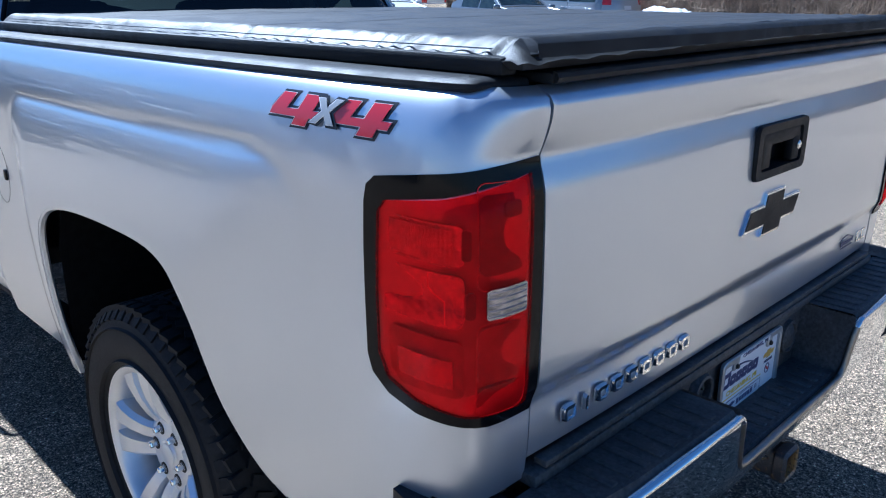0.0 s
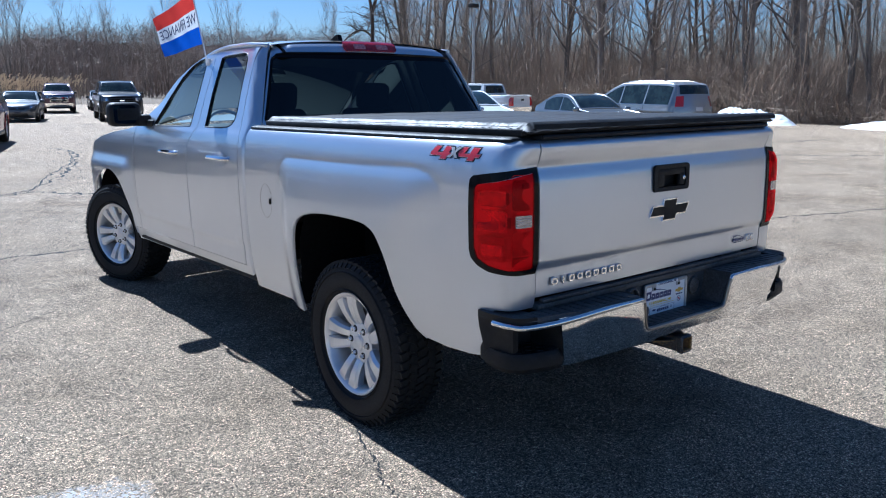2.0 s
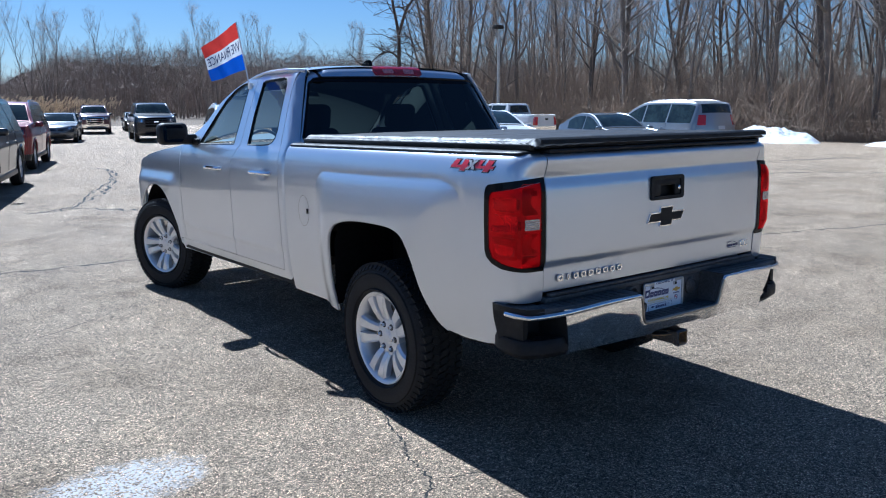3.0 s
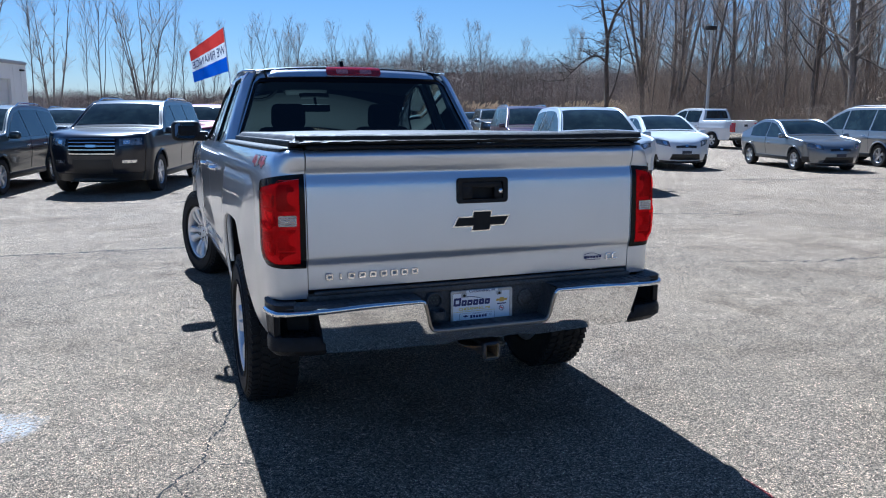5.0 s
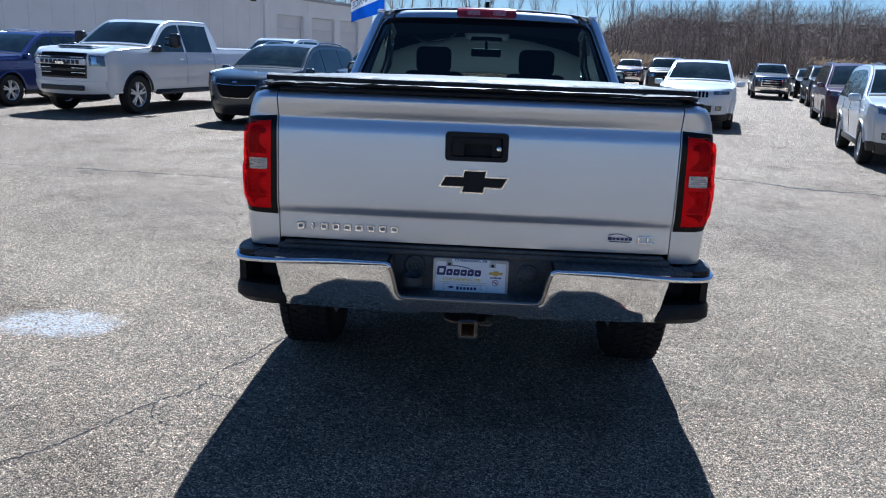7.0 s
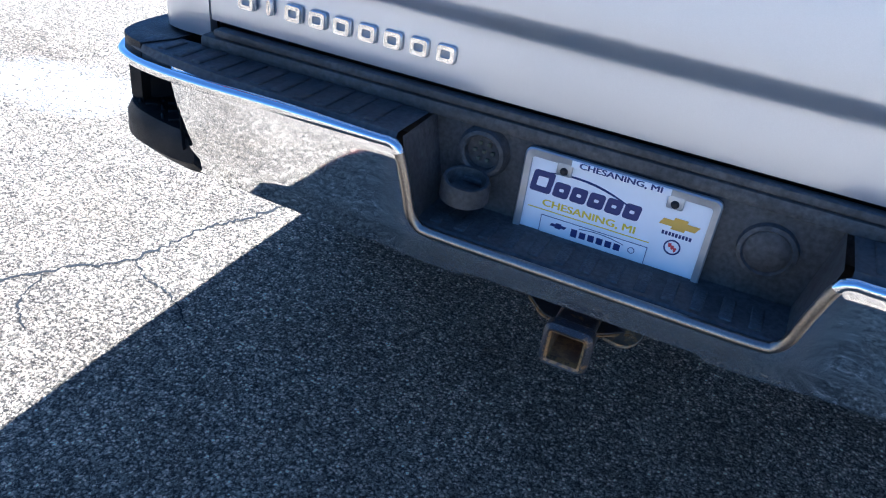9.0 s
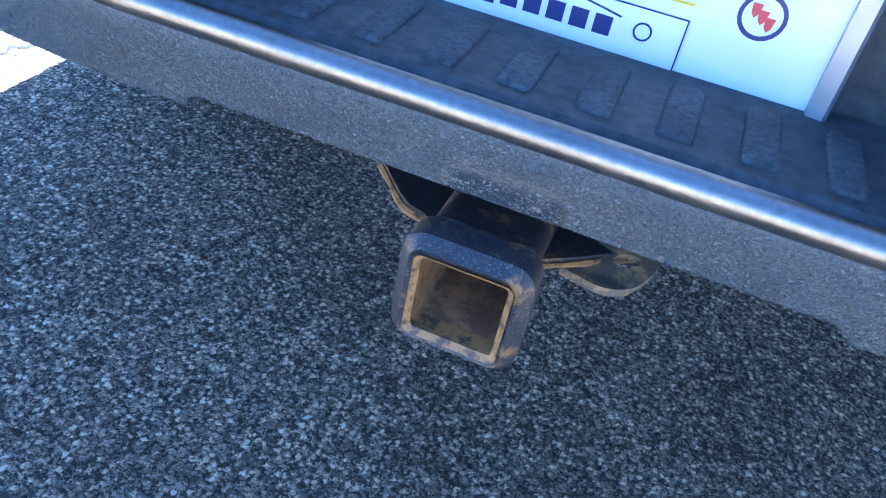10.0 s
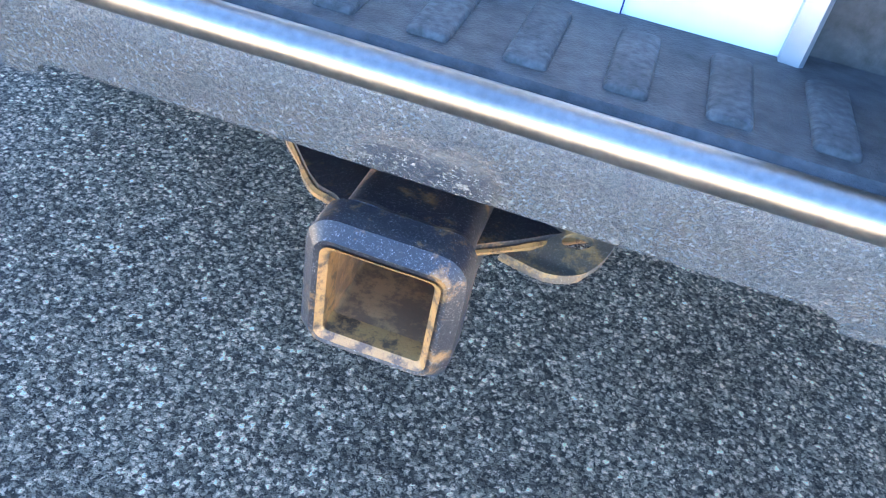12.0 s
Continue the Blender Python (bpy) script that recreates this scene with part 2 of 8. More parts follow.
def asphalt_material():
    m = bpy.data.materials.new("worn asphalt and verge")
    m.use_nodes = True
    b = m.node_tree.nodes["Principled BSDF"]
    where = node(m, "ShaderNodeTexCoord").outputs["Object"]

    def cells(scale, feature="F1"):
        n = node(m, "ShaderNodeTexVoronoi")
        n.feature = feature
        n.inputs["Scale"].default_value = scale
        link(m, where, n.inputs["Vector"])
        return n

    def cloud(scale, detail, rough=0.55):
        n = node(m, "ShaderNodeTexNoise")
        n.inputs["Scale"].default_value, n.inputs["Detail"].default_value, n.inputs["Roughness"].default_value = scale, detail, rough
        link(m, where, n.inputs["Vector"])
        return n.outputs["Fac"]

    def ramp(fac, stops):
        n = node(m, "ShaderNodeValToRGB")
        while len(n.color_ramp.elements) < len(stops):
            n.color_ramp.elements.new(0.5)
        for el, (at, c) in zip(n.color_ramp.elements, stops):
            el.position, el.color = at, (*c, 1) if len(c) == 3 else c
        link(m, fac, n.inputs[0])
        return n.outputs[0]

    def mix(fac, a, c, blend="MIX"):
        n = node(m, "ShaderNodeMix")
        n.data_type, n.blend_type = "RGBA", blend
        if isinstance(fac, float):
            n.inputs[0].default_value = fac
        else:
            link(m, fac, n.inputs[0])
        for s, x in ((n.inputs[6], a), (n.inputs[7], c)):
            if isinstance(x, tuple):
                s.default_value = (*x, 1)
            else:
                link(m, x, s)
        return n.outputs[2]

    def math2(op, a, c):
        n = node(m, "ShaderNodeMath")
        n.operation = op
        for s, x in zip(n.inputs, (a, c)):
            if isinstance(x, (int, float)):
                s.default_value = x
            else:
                link(m, x, s)
        return n.outputs[0]

    # broken stones: the cells' lookup is pushed about by noise, so that no two outlines are alike
    push = node(m, "ShaderNodeTexNoise")
    push.inputs["Scale"].default_value, push.inputs["Detail"].default_value = 210.0, 2.0
    link(m, where, push.inputs["Vector"])
    shift, warped = node(m, "ShaderNodeVectorMath"), node(m, "ShaderNodeVectorMath")
    shift.operation, warped.operation = "SCALE", "ADD"
    shift.inputs["Scale"].default_value = 0.0105
    link(m, push.outputs["Color"], shift.inputs[0])
    link(m, where, warped.inputs[0])
    link(m, shift.outputs[0], warped.inputs[1])
    plain_where, where = where, warped.outputs[0]
    stone, small = cells(112.0), cells(290.0)
    where = plain_where
    sep, sep2 = node(m, "ShaderNodeSeparateColor"), node(m, "ShaderNodeSeparateColor")
    link(m, stone.outputs["Color"], sep.inputs[0])
    link(m, small.outputs["Color"], sep2.inputs[0])
    tone = ramp(sep.outputs[0], [(0.0, (0.085, 0.084, 0.080)), (0.25, (0.19, 0.183, 0.168)), (0.50, (0.33, 0.315, 0.282)), (0.75, (0.48, 0.457, 0.412)), (1.0, (0.76, 0.735, 0.68))])
    fine = ramp(sep2.outputs[1], [(0.0, (0.028, 0.028, 0.029)), (0.50, (0.060, 0.058, 0.055)), (0.80, (0.19, 0.182, 0.166)), (1.0, (0.40, 0.383, 0.35))])
    size = math2("MULTIPLY", sep.outputs[2], 0.30)
    gap = ramp(math2("ADD", stone.outputs["Distance"], size), [(0.38, (0, 0, 0)), (0.70, (1, 1, 1))])
    color = mix(gap, tone, fine)
    worn = ramp(cloud(0.35, 5.0), [(0.30, (1.66, 1.36, 1.03)), (0.5, (2.00, 1.62, 1.22)), (0.70, (2.31, 1.88, 1.41))])
    color = mix(1.0, color, worn, "MULTIPLY")
    blot = ramp(cloud(4.0, 10.0, 0.78), [(0.32, (0.72, 0.71, 0.70)), (0.50, (0.99, 0.99, 0.99)), (0.68, (1.26, 1.25, 1.22))])
    color = mix(1.0, color, blot, "MULTIPLY")
    tar = ramp(cloud(0.9, 7.0, 0.7), [(0.34, (0.70, 0.685, 0.66)), (0.48, (1.0, 1.0, 1.0)), (0.62, (1.04, 1.05, 1.07))])
    color = mix(1.0, color, tar, "MULTIPLY")
    lumps = cloud(42.0, 5.0, 0.78)
    clump = ramp(lumps, [(0.34, (0.46, 0.455, 0.45)), (0.5, (1.02, 1.01, 1.0)), (0.66, (1.66, 1.64, 1.60))])
    color = mix(1.0, color, clump, "MULTIPLY")
    # pale speckled patch where paint or salt has dried
    xyz = node(m, "ShaderNodeSeparateXYZ")
    link(m, where, xyz.inputs[0])
    dx, dy = math2("DIVIDE", math2("SUBTRACT", xyz.outputs[0], -2.36), 0.40), math2("DIVIDE", math2("SUBTRACT", xyz.outputs[1], 0.98), 0.24)
    far = math2("ADD", math2("MULTIPLY", dx, dx), math2("MULTIPLY", dy, dy))
    far = math2("ADD", far, math2("MULTIPLY", math2("SUBTRACT", cloud(9.0, 4.0), 0.5), 1.8))
    patch = ramp(far, [(0.35, (1, 1, 1)), (1.0, (0, 0, 0))])
    speck = ramp(sep.outputs[2], [(0.36, (0, 0, 0)), (0.50, (0.95, 0.95, 0.95))])
    color = mix(mix(1.0, patch, speck, "MULTIPLY"), color, (0.74, 0.72, 0.71))
    # leaf litter and dead grass past the lot's edge
    n = math2("MULTIPLY", math2("SUBTRACT", cloud(0.6, 3.0), 0.5), 3.0)
    east = math2("ADD", math2("SUBTRACT", xyz.outputs[0], 29.5), n)
    north = math2("ADD", math2("SUBTRACT", math2("ADD", xyz.outputs[1], math2("MULTIPLY", xyz.outputs[0], 0.25)), 62.0), n)
    off = ramp(math2("MAXIMUM", east, north), [(0.0, (0, 0, 0)), (0.9, (1, 1, 1))])
    litter = ramp(cloud(26.0, 6.0, 0.7), [(0.3, (0.05, 0.035, 0.022)), (0.5, (0.15, 0.11, 0.07)), (0.7, (0.27, 0.21, 0.14))])
    color = mix(off, color, litter)
    link(m, color, b.inputs["Base Color"])
    b.inputs["Roughness"].default_value = 0.86
    b.inputs["Specular IOR Level"].default_value = 0.3
    bump = node(m, "ShaderNodeBump")
    bump.inputs["Distance"].default_value, bump.inputs["Strength"].default_value = 0.013, 1.0
    high = math2("ADD", math2("MULTIPLY", stone.outputs["Distance"], -0.7), math2("MULTIPLY", sep.outputs[1], 0.35))
    high = math2("ADD", high, math2("MULTIPLY", lumps, 1.7))
    link(m, math2("ADD", high, math2("MULTIPLY", small.outputs["Distance"], -0.3)), bump.inputs["Height"])
    link(m, bump.outputs[0], b.inputs["Normal"])
    return m


SILVER = material("silver metallic paint", (0.60, 0.64, 0.71), rough=0.31, metal=0.78, coat=1.0, grain=0.035, grain_scale=900, stain=0.03, stain_scale=1.5)
BLACK = material("textured black plastic", (0.011, 0.0115, 0.013), rough=0.5, spec=0.22, grain=0.25, grain_scale=40, stain=0.25, stain_scale=5, bump=0.0006, bump_scale=900, rough_vary=0.12)
DUSTY = material("dusty black plastic", (0.070, 0.069, 0.068), rough=0.62, grain=0.4, grain_scale=120, stain=0.45, stain_scale=7, bump=0.0006, bump_scale=700, rough_vary=0.1)
GLOSSBLACK = material("gloss black trim", (0.004, 0.004, 0.005), rough=0.10, spec=0.16)
CHROME = material("chrome", (0.82, 0.83, 0.84), rough=0.05, metal=1.0, stain=0.06, stain_scale=6, rough_vary=0.02)
RUBBER = material("tyre rubber", (0.014, 0.014, 0.0145), rough=0.72, spec=0.3, grain=0.25, grain_scale=90, stain=0.3, stain_scale=8, bump=0.0005, bump_scale=500)
ALLOY = material("machined alloy", (0.74, 0.75, 0.77), rough=0.34, metal=0.62, coat=0.4, stain=0.08, stain_scale=12)
DARKMETAL = material("dark underbody metal", (0.03, 0.028, 0.027), rough=0.65, metal=0.3, grain=0.4, grain_scale=30, stain=0.4, stain_scale=6)
DISC = material("brake disc iron", (0.22, 0.20, 0.18), rough=0.4, metal=0.8, stain=0.3, stain_scale=20)
VINYL = material("black vinyl cover", (0.026, 0.026, 0.027), rough=0.50, spec=0.34, grain=0.2, grain_scale=150, stain=0.15, stain_scale=4, bump=0.0006, bump_scale=400, rough_vary=0.08)
SEATCLOTH = material("dark seat cloth", (0.05, 0.052, 0.056), rough=0.85, grain=0.2, grain_scale=200)
DASH = material("dashboard plastic", (0.055, 0.056, 0.06), rough=0.6, grain=0.1, grain_scale=100)
TINT = window_glass("tinted rear glass", (0.105, 0.135, 0.128))
CLEAR = window_glass("windscreen glass", (0.74, 0.80, 0.77))
SIDEGLASS = window_glass("side glass", (0.42, 0.47, 0.46))
WHITE = material("white plate enamel", (0.84, 0.86, 0.90), rough=0.35, stain=0.04, stain_scale=20)
NAVY = material("navy print", (0.02, 0.03, 0.14), rough=0.4)
YELLOW = material("yellow print", (0.70, 0.55, 0.03), rough=0.45)
GOLD = material("gold print", (0.62, 0.40, 0.06), rough=0.4)
REDINK = material("red print", (0.55, 0.06, 0.07), rough=0.4)
RED = material("red decal", (0.44, 0.018, 0.030), rough=0.28, coat=0.5, grain=0.06, grain_scale=400)
GREY = material("grey decal", (0.32, 0.33, 0.35), rough=0.35, coat=0.4)
LINER = material("felt wheel liner", (0.006, 0.006, 0.0065), rough=0.95, spec=0.08, grain=0.3, grain_scale=40)
ASPHALT = asphalt_material()


# ---- the silver pickup truck: its own axes are x to its right, y ahead, z up, the tailgate's foot near y = 0 ----
RAKE = -1.26
TRUCK = thing("pickup_truck", pose(0, 0, 0, RAKE), "silver metallic four-door pickup truck parked on asphalt", "pickup truck")


def lens_red():
    """Red plastic: part of the light goes through to the chambers, part is scattered by the lens itself."""
    m = material("red lamp lens", (0.80, 0.003, 0.010), rough=0.05, spec=0.55, stain=0.30, stain_scale=9, grain=0.10, grain_scale=130)
    out_, body_ = m.node_tree.nodes["Material Output"], m.node_tree.nodes["Principled BSDF"]
    clear_, mx = node(m, "ShaderNodeBsdfTransparent"), node(m, "ShaderNodeMixShader")
    clear_.inputs[0].default_value = (1.0, 0.010, 0.014, 1)
    mx.inputs[0].default_value = 0.15
    link(m, clear_.outputs[0], mx.inputs[1])
    link(m, body_.outputs[0], mx.inputs[2])
    link(m, mx.outputs[0], out_.inputs[0])
    return m


REDLENS = lens_red()
PINKLENS = material("clouded pink lens", (0.50, 0.20, 0.21), rough=0.2, coat=0.5, grain=0.5, grain_scale=90)
REDBODY = material("lamp reflector", (0.80, 0.76, 0.76), rough=0.16, metal=0.75, coat=0.0, stain=0.25, stain_scale=35, bump=0.004, bump_scale=75)
DEEPRED = material("red lamp chamber", (0.26, 0.18, 0.18), rough=0.3, metal=0.1, stain=0.3, stain_scale=25, bump=0.003, bump_scale=60)
SOCKET = material("dark bulb socket", (0.16, 0.05, 0.05), rough=0.3)
LAMPBACK = material("red lamp body", (0.52, 0.44, 0.44), rough=0.45, stain=0.25, stain_scale=18)
MIDRED = material("dull lamp chamber", (0.42, 0.34, 0.34), rough=0.3, metal=0.3, stain=0.35, stain_scale=22, bump=0.003, bump_scale=60)
LAMPRIB = material("moulded red rib", (0.70, 0.008, 0.012), rough=0.2, coat=0.3)
CLEARLENS = material("clear lamp lens", (0.34, 0.32, 0.34), rough=0.14, metal=0.8, coat=1.0, grain=0.6, grain_scale=75, bump=0.003, bump_scale=75)

FLUTE = material("clear lens flute", (0.40, 0.36, 0.39), rough=0.1, metal=0.5, coat=1.0)
# bed corner and side in plan, from the tailgate's edge round to the cab
PLAN = spline([(0.806, -0.0215, 0), (0.86, -0.0185, 0), (0.905, -0.006, 0), (0.935, 0.018, 0), (0.953, 0.056, 0), (0.964, 0.12, 0), (0.972, 0.22, 0), (0.979, 0.42, 0), (0.983, 0.75, 0), (0.984, 1.1, 0), (0.984, 1.6, 0), (0.981, 2.118, 0)], 8)
ARC = [0.0]
for a, b in zip(PLAN, PLAN[1:]):
    ARC.append(ARC[-1] + (b - a).length)
PLAN_X, PLAN_Y = curve1(ARC, [p.x for p in PLAN]), curve1(ARC, [p.y for p in PLAN])
LENGTH = ARC[-1]
ALONG = curve1([p.y for p in PLAN if p.y > -0.0214][1:], [a for a, p in zip(ARC, PLAN) if p.y > -0.0214][1:])
bed_in = curve1([0.48, 0.56, 0.66, 0.80, 0.98, 1.15, 1.24, 1.30, 1.345, 1.375, 1.395, 1.408, 1.414], [-0.052, -0.036, -0.020, -0.007, 0.0, 0.0, -0.003, -0.009, -0.017, -0.026, -0.037, -0.050, -0.066])
# tailgate section: a crowned lip, a hollow below it, a nearly upright face, an undercut and the foot
gate_y = curve1([0.80, 0.83, 0.87, 0.905, 0.918, 0.944, 0.956, 0.99, 1.10, 1.20, 1.258, 1.282, 1.302, 1.316, 1.325, 1.334, 1.352, 1.372, 1.388, 1.400, 1.408, 1.413], [-0.010, -0.013, -0.0148, -0.0152, -0.0165, -0.0275, -0.0305, -0.0318, -0.0320, -0.0308, -0.0288, -0.0240, -0.0182, -0.0160, -0.0203, -0.0244, -0.0310, -0.0362, -0.0372, -0.0300, -0.019, -0.004])


def flare(y, z):
    """A shoulder over the wheel, with a hollow crease along its top that turns down at the rear."""
    top = 1.270 + 0.012 * smooth01((1.3 - y) / 0.8)
    low = smooth01((1.215 - z) / 0.35)

    def corner(d, e, r):
        return r - math.hypot(r - d, r - e) if d < r and e < r else min(d, e)

    s = min(corner((y - 0.365) / (2.2 + 2.6 * low), top - z, 0.085), corner((1.705 - y) / (1.0 + 0.8 * low), top - z, 0.11))
    t = min(1.0, max(0.0, top - z) / 0.36)
    ends = smooth01((y - 0.37) / (0.20 + 0.30 * low)) * smooth01((1.705 - y) / 0.13)
    rise = 0.003 * smooth01((s + 0.010) / 0.065) + 0.025 * (1 - (1 - t) ** 2) * ends
    hollow = -0.0020 * math.exp(-(((s + 0.004) / 0.013) ** 2)) * (1 - low)
    return rise + hollow


def bed_side(side):
    def fun(u, z):
        x, y = PLAN_X(u), PLAN_Y(u)
        e = 2e-3
        t = Vector((PLAN_X(u + e) - PLAN_X(u - e), PLAN_Y(u + e) - PLAN_Y(u - e), 0)).normalized()
        n = Vector((t.y, -t.x, 0))
        wrap = 1 - smooth01((u - 0.02) / 0.13)
        d = bed_in(z) * (1 - wrap) + wrap * min(0.008, -(gate_y(z) + 0.030)) * 0.9 + flare(y, z)
        return (side * (x + n.x * d), y + n.y * d, z)

    return fun


def side_u(y):
    return ALONG(y)


ARCH = [(1.545, 0.47), (1.552, 0.60), (1.552, 0.75), (1.545, 0.86), (1.527, 0.925), (1.49, 0.970), (1.43, 1.003), (1.33, 1.024), (1.20, 1.034), (1.05, 1.036), (0.92, 1.032), (0.84, 1.018), (0.785, 0.990), (0.748, 0.945), (0.716, 0.885), (0.685, 0.81), (0.648, 0.73), (0.60, 0.66), (0.545, 0.60), (0.49, 0.568)]
ARCH = [(p.x, p.y) for p in spline([(a, b, 0) for a, b in ARCH], 4)]

for side, word in ((-1, "left"), (1, "right")):
    fun = bed_side(side)
    outline = [(0.0, 0.775), (0.0, 1.413), (LENGTH, 1.413), (LENGTH, 0.50), (side_u(1.72), 0.498)] + [(side_u(y), z) for y, z in ARCH] + [(side_u(0.36), 0.556), (side_u(0.22), 0.560), (side_u(0.13), 0.572), (side_u(0.09), 0.64), (side_u(0.07), 0.775)]
    panel = part("bed_side", skin("bed_side", SILVER, outline, [], fun, 0.0165, 0.018, (side, -0.3, 0)), None, TRUCK)
    # rolled lip of the wheel arch
    lip = Geo()
    lip.tube([Vector(fun(side_u(y), z)) - Vector((side * 0.010, 0, 0)) for y, z in ARCH], 0.010, 6)
    part("arch_lip", lip, SILVER, panel)
    # wheel house
    house = Geo()
    arc = [(1.555, 0.50), (1.555, 0.86), (1.50, 0.975), (1.36, 1.035), (1.05, 1.050), (0.84, 1.035), (0.74, 0.96), (0.66, 0.78), (0.58, 0.66), (0.50, 0.55)]
    house.grid(lambda u, v: (side * u, arc[v][0], arc[v][1]), [0.55, 0.75, 0.955], range(len(arc)))
    house.add([(side * 0.55, y, z) for y, z in arc], [tuple(range(len(arc)))])
    house.tube([(side * 0.62, 1.32, 0.55), (side * 0.62, 1.22, 0.98)], 0.03, 8)
    part("wheel_house", house, LINER, TRUCK)
    # tail lamp, wrapped round the corner
    z0, z1 = 0.912, 1.318
    uo = side_u(0.188)
    edge = [(0.004, z1 - 0.003), (0.10, z1 - 0.010), (0.20, z1 - 0.022), (uo - 0.02, z1 - 0.036), (uo - 0.004, z1 - 0.050), (uo, z1 - 0.075), (uo, 1.10), (uo - 0.002, z0 + 0.085), (uo - 0.012, z0 + 0.055), (uo - 0.045, z0 + 0.028), (uo - 0.10, z0 + 0.010), (0.10, z0), (0.004, z0 - 0.002)]
    inner = [(0.027, z1 - 0.024), (0.10, z1 - 0.036), (0.17, z1 - 0.052), (uo - 0.043, z1 - 0.068), (uo - 0.030, z1 - 0.086), (uo - 0.026, 1.10), (uo - 0.028, z0 + 0.094), (uo - 0.048, z0 + 0.056), (uo - 0.10, z0 + 0.034), (0.13, z0 + 0.020), (0.030, z0 + 0.020)]
    lamp = part("tail_lamp", skin("tail_lamp", GLOSSBLACK, edge, [inner], fun, 0.02, 0.02, (side, -1, 0), 0.004), None, TRUCK, "red tail lamp with a gloss black border and clear reversing window")
    fold = 0.128

    def lamp_fun(u, z, base=fun, deep=0.0):
        """The lens: two faces that meet in an upright fold, with a ledge across the outer face."""
        p = Vector(base(u, z))
        e = 1e-3
        n = (Vector(base(u + e, z)) - Vector(base(u - e, z))).cross(Vector((0, 0, 1))).normalized()
        n = n if n.y < 0 or n.x * side > 0.5 else -n
        ends = smooth01((z - 0.935) / 0.05) * smooth01((z1 - 0.022 - z) / 0.055)
        swell = 0.017 * max(0.0, 1 - abs(u - fold) / (0.10 if u < fold else 0.15)) ** 1.15 * ends
        ledge = 0.0055 * smooth01((1.122 - z) / 0.026) * smooth01((u - fold) / 0.012) * smooth01((uo - 0.03 - u) / 0.02) * smooth01((z - 0.95) / 0.12)
        return p + n * (0.006 + swell + ledge - deep)

    part("lamp_body", skin("lamp_body", LAMPBACK, inner, [], lambda u, z: lamp_fun(u, z, fun, 0.0175), 0.016, 0.002, (side, -1, 0)), None, lamp)
    part("lens", skin("lens", REDLENS, inner, [], lamp_fun, 0.008, 0.010, (side, -1, 0)), None, lamp, "red plastic lens folded round the corner")
    # chambers behind the lens: mirrored bowls and fluted inserts
    cells = ((0.040, 0.118, 1.158, 1.272, DEEPRED), (0.136, uo - 0.034, 1.172, 1.232, REDBODY), (0.136, uo - 0.036, 1.082, 1.160, REDBODY), (0.040, 0.118, 0.990, 1.080, MIDRED), (0.040, 0.118, 0.940, 0.984, DEEPRED), (0.136, uo - 0.050, 0.966, 1.062, MIDRED))
    for a, b, c, d, stuff in cells:
        ring = rounded(b - a, d - c, 0.012, 3, (a + b) / 2, (c + d) / 2)
        part("reflector", skin("reflector", stuff, ring, [], lambda u, z, a=a, b=b, c=c, d=d: lamp_fun(u, z, fun, 0.008 + 0.006 * math.sin(math.pi * min(1.0, max(0.0, (u - a) / (b - a)))) * math.sin(math.pi * min(1.0, max(0.0, (z - c) / (d - c))))), 0.012, 0.006, (side, -1, 0)), None, lamp, "mirrored lamp chamber")
    for a, b, c, d in ((0.150, uo - 0.05, 1.178, 1.226), (0.150, uo - 0.07, 0.985, 1.030)):
        g_flute = Geo()
        g_flute.grid(lambda u, z: lamp_fun(u, z, fun, 0.0062 + 0.0016 * math.sin(u * 2 * math.pi / 0.0065)), np.arange(a, b, 0.0013), np.linspace(c, d, 6), flip=side < 0)
        part("fluted_insert", g_flute, REDBODY, lamp, "finely fluted reflector")
    for u, z, w, h in ((0.134, 1.205, 0.012, 0.044), (0.064, 1.250, 0.030, 0.022), (0.128, 1.116, 0.012, 0.040)):
        part("bulb_socket", skin("bulb_socket", SOCKET, rounded(w, h, 0.005, 3, u, z), [], lambda u_, z_: lamp_fun(u_, z_, fun, 0.0058), 0.008, 0.006, (side, -1, 0)), None, lamp, "dark bulb opening")
    ring = rounded(0.068, 0.046, 0.005, 3, 0.076, 1.118)
    part("reversing_lens", skin("reversing_lens", CLEARLENS, ring, [], lamp_fun, 0.012, 0.004, (side, -1, 0), 0.0015), None, lamp, "clear ribbed reversing lamp")
    for k in range(5):
        part("lens_flute", Geo().tube([Vector(lamp_fun(0.044 + 0.008 * i, 1.100 + 0.009 * k)) * 1.0 for i in range(9)], 0.0022, 5), FLUTE, lamp)
    ribs = Geo()
    ribs.tube([Vector(lamp_fun(u, z, fun, 0.001)) for u, z in dense(rounded(0.082, 0.150, 0.012, 3, 0.080, 1.214), 0.012)], 0.0009, 4, closed=True)
    ribs.tube([Vector(lamp_fun(u, z, fun, 0.001)) for u, z in dense(rounded(0.082, 0.155, 0.012, 3, 0.080, 1.012), 0.012)], 0.0009, 4, closed=True)
    ribs.tube([Vector(lamp_fun(u, z, fun, 0.001)) for u, z in ((0.185, 1.160), (0.184, 1.140), (0.176, 1.132), (0.160, 1.122), (0.158, 1.090))], 0.0010, 4)
    part("lens_rib", ribs, LAMPRIB, lamp)
    # black rail cap along the bed's top edge
    cap = Geo()

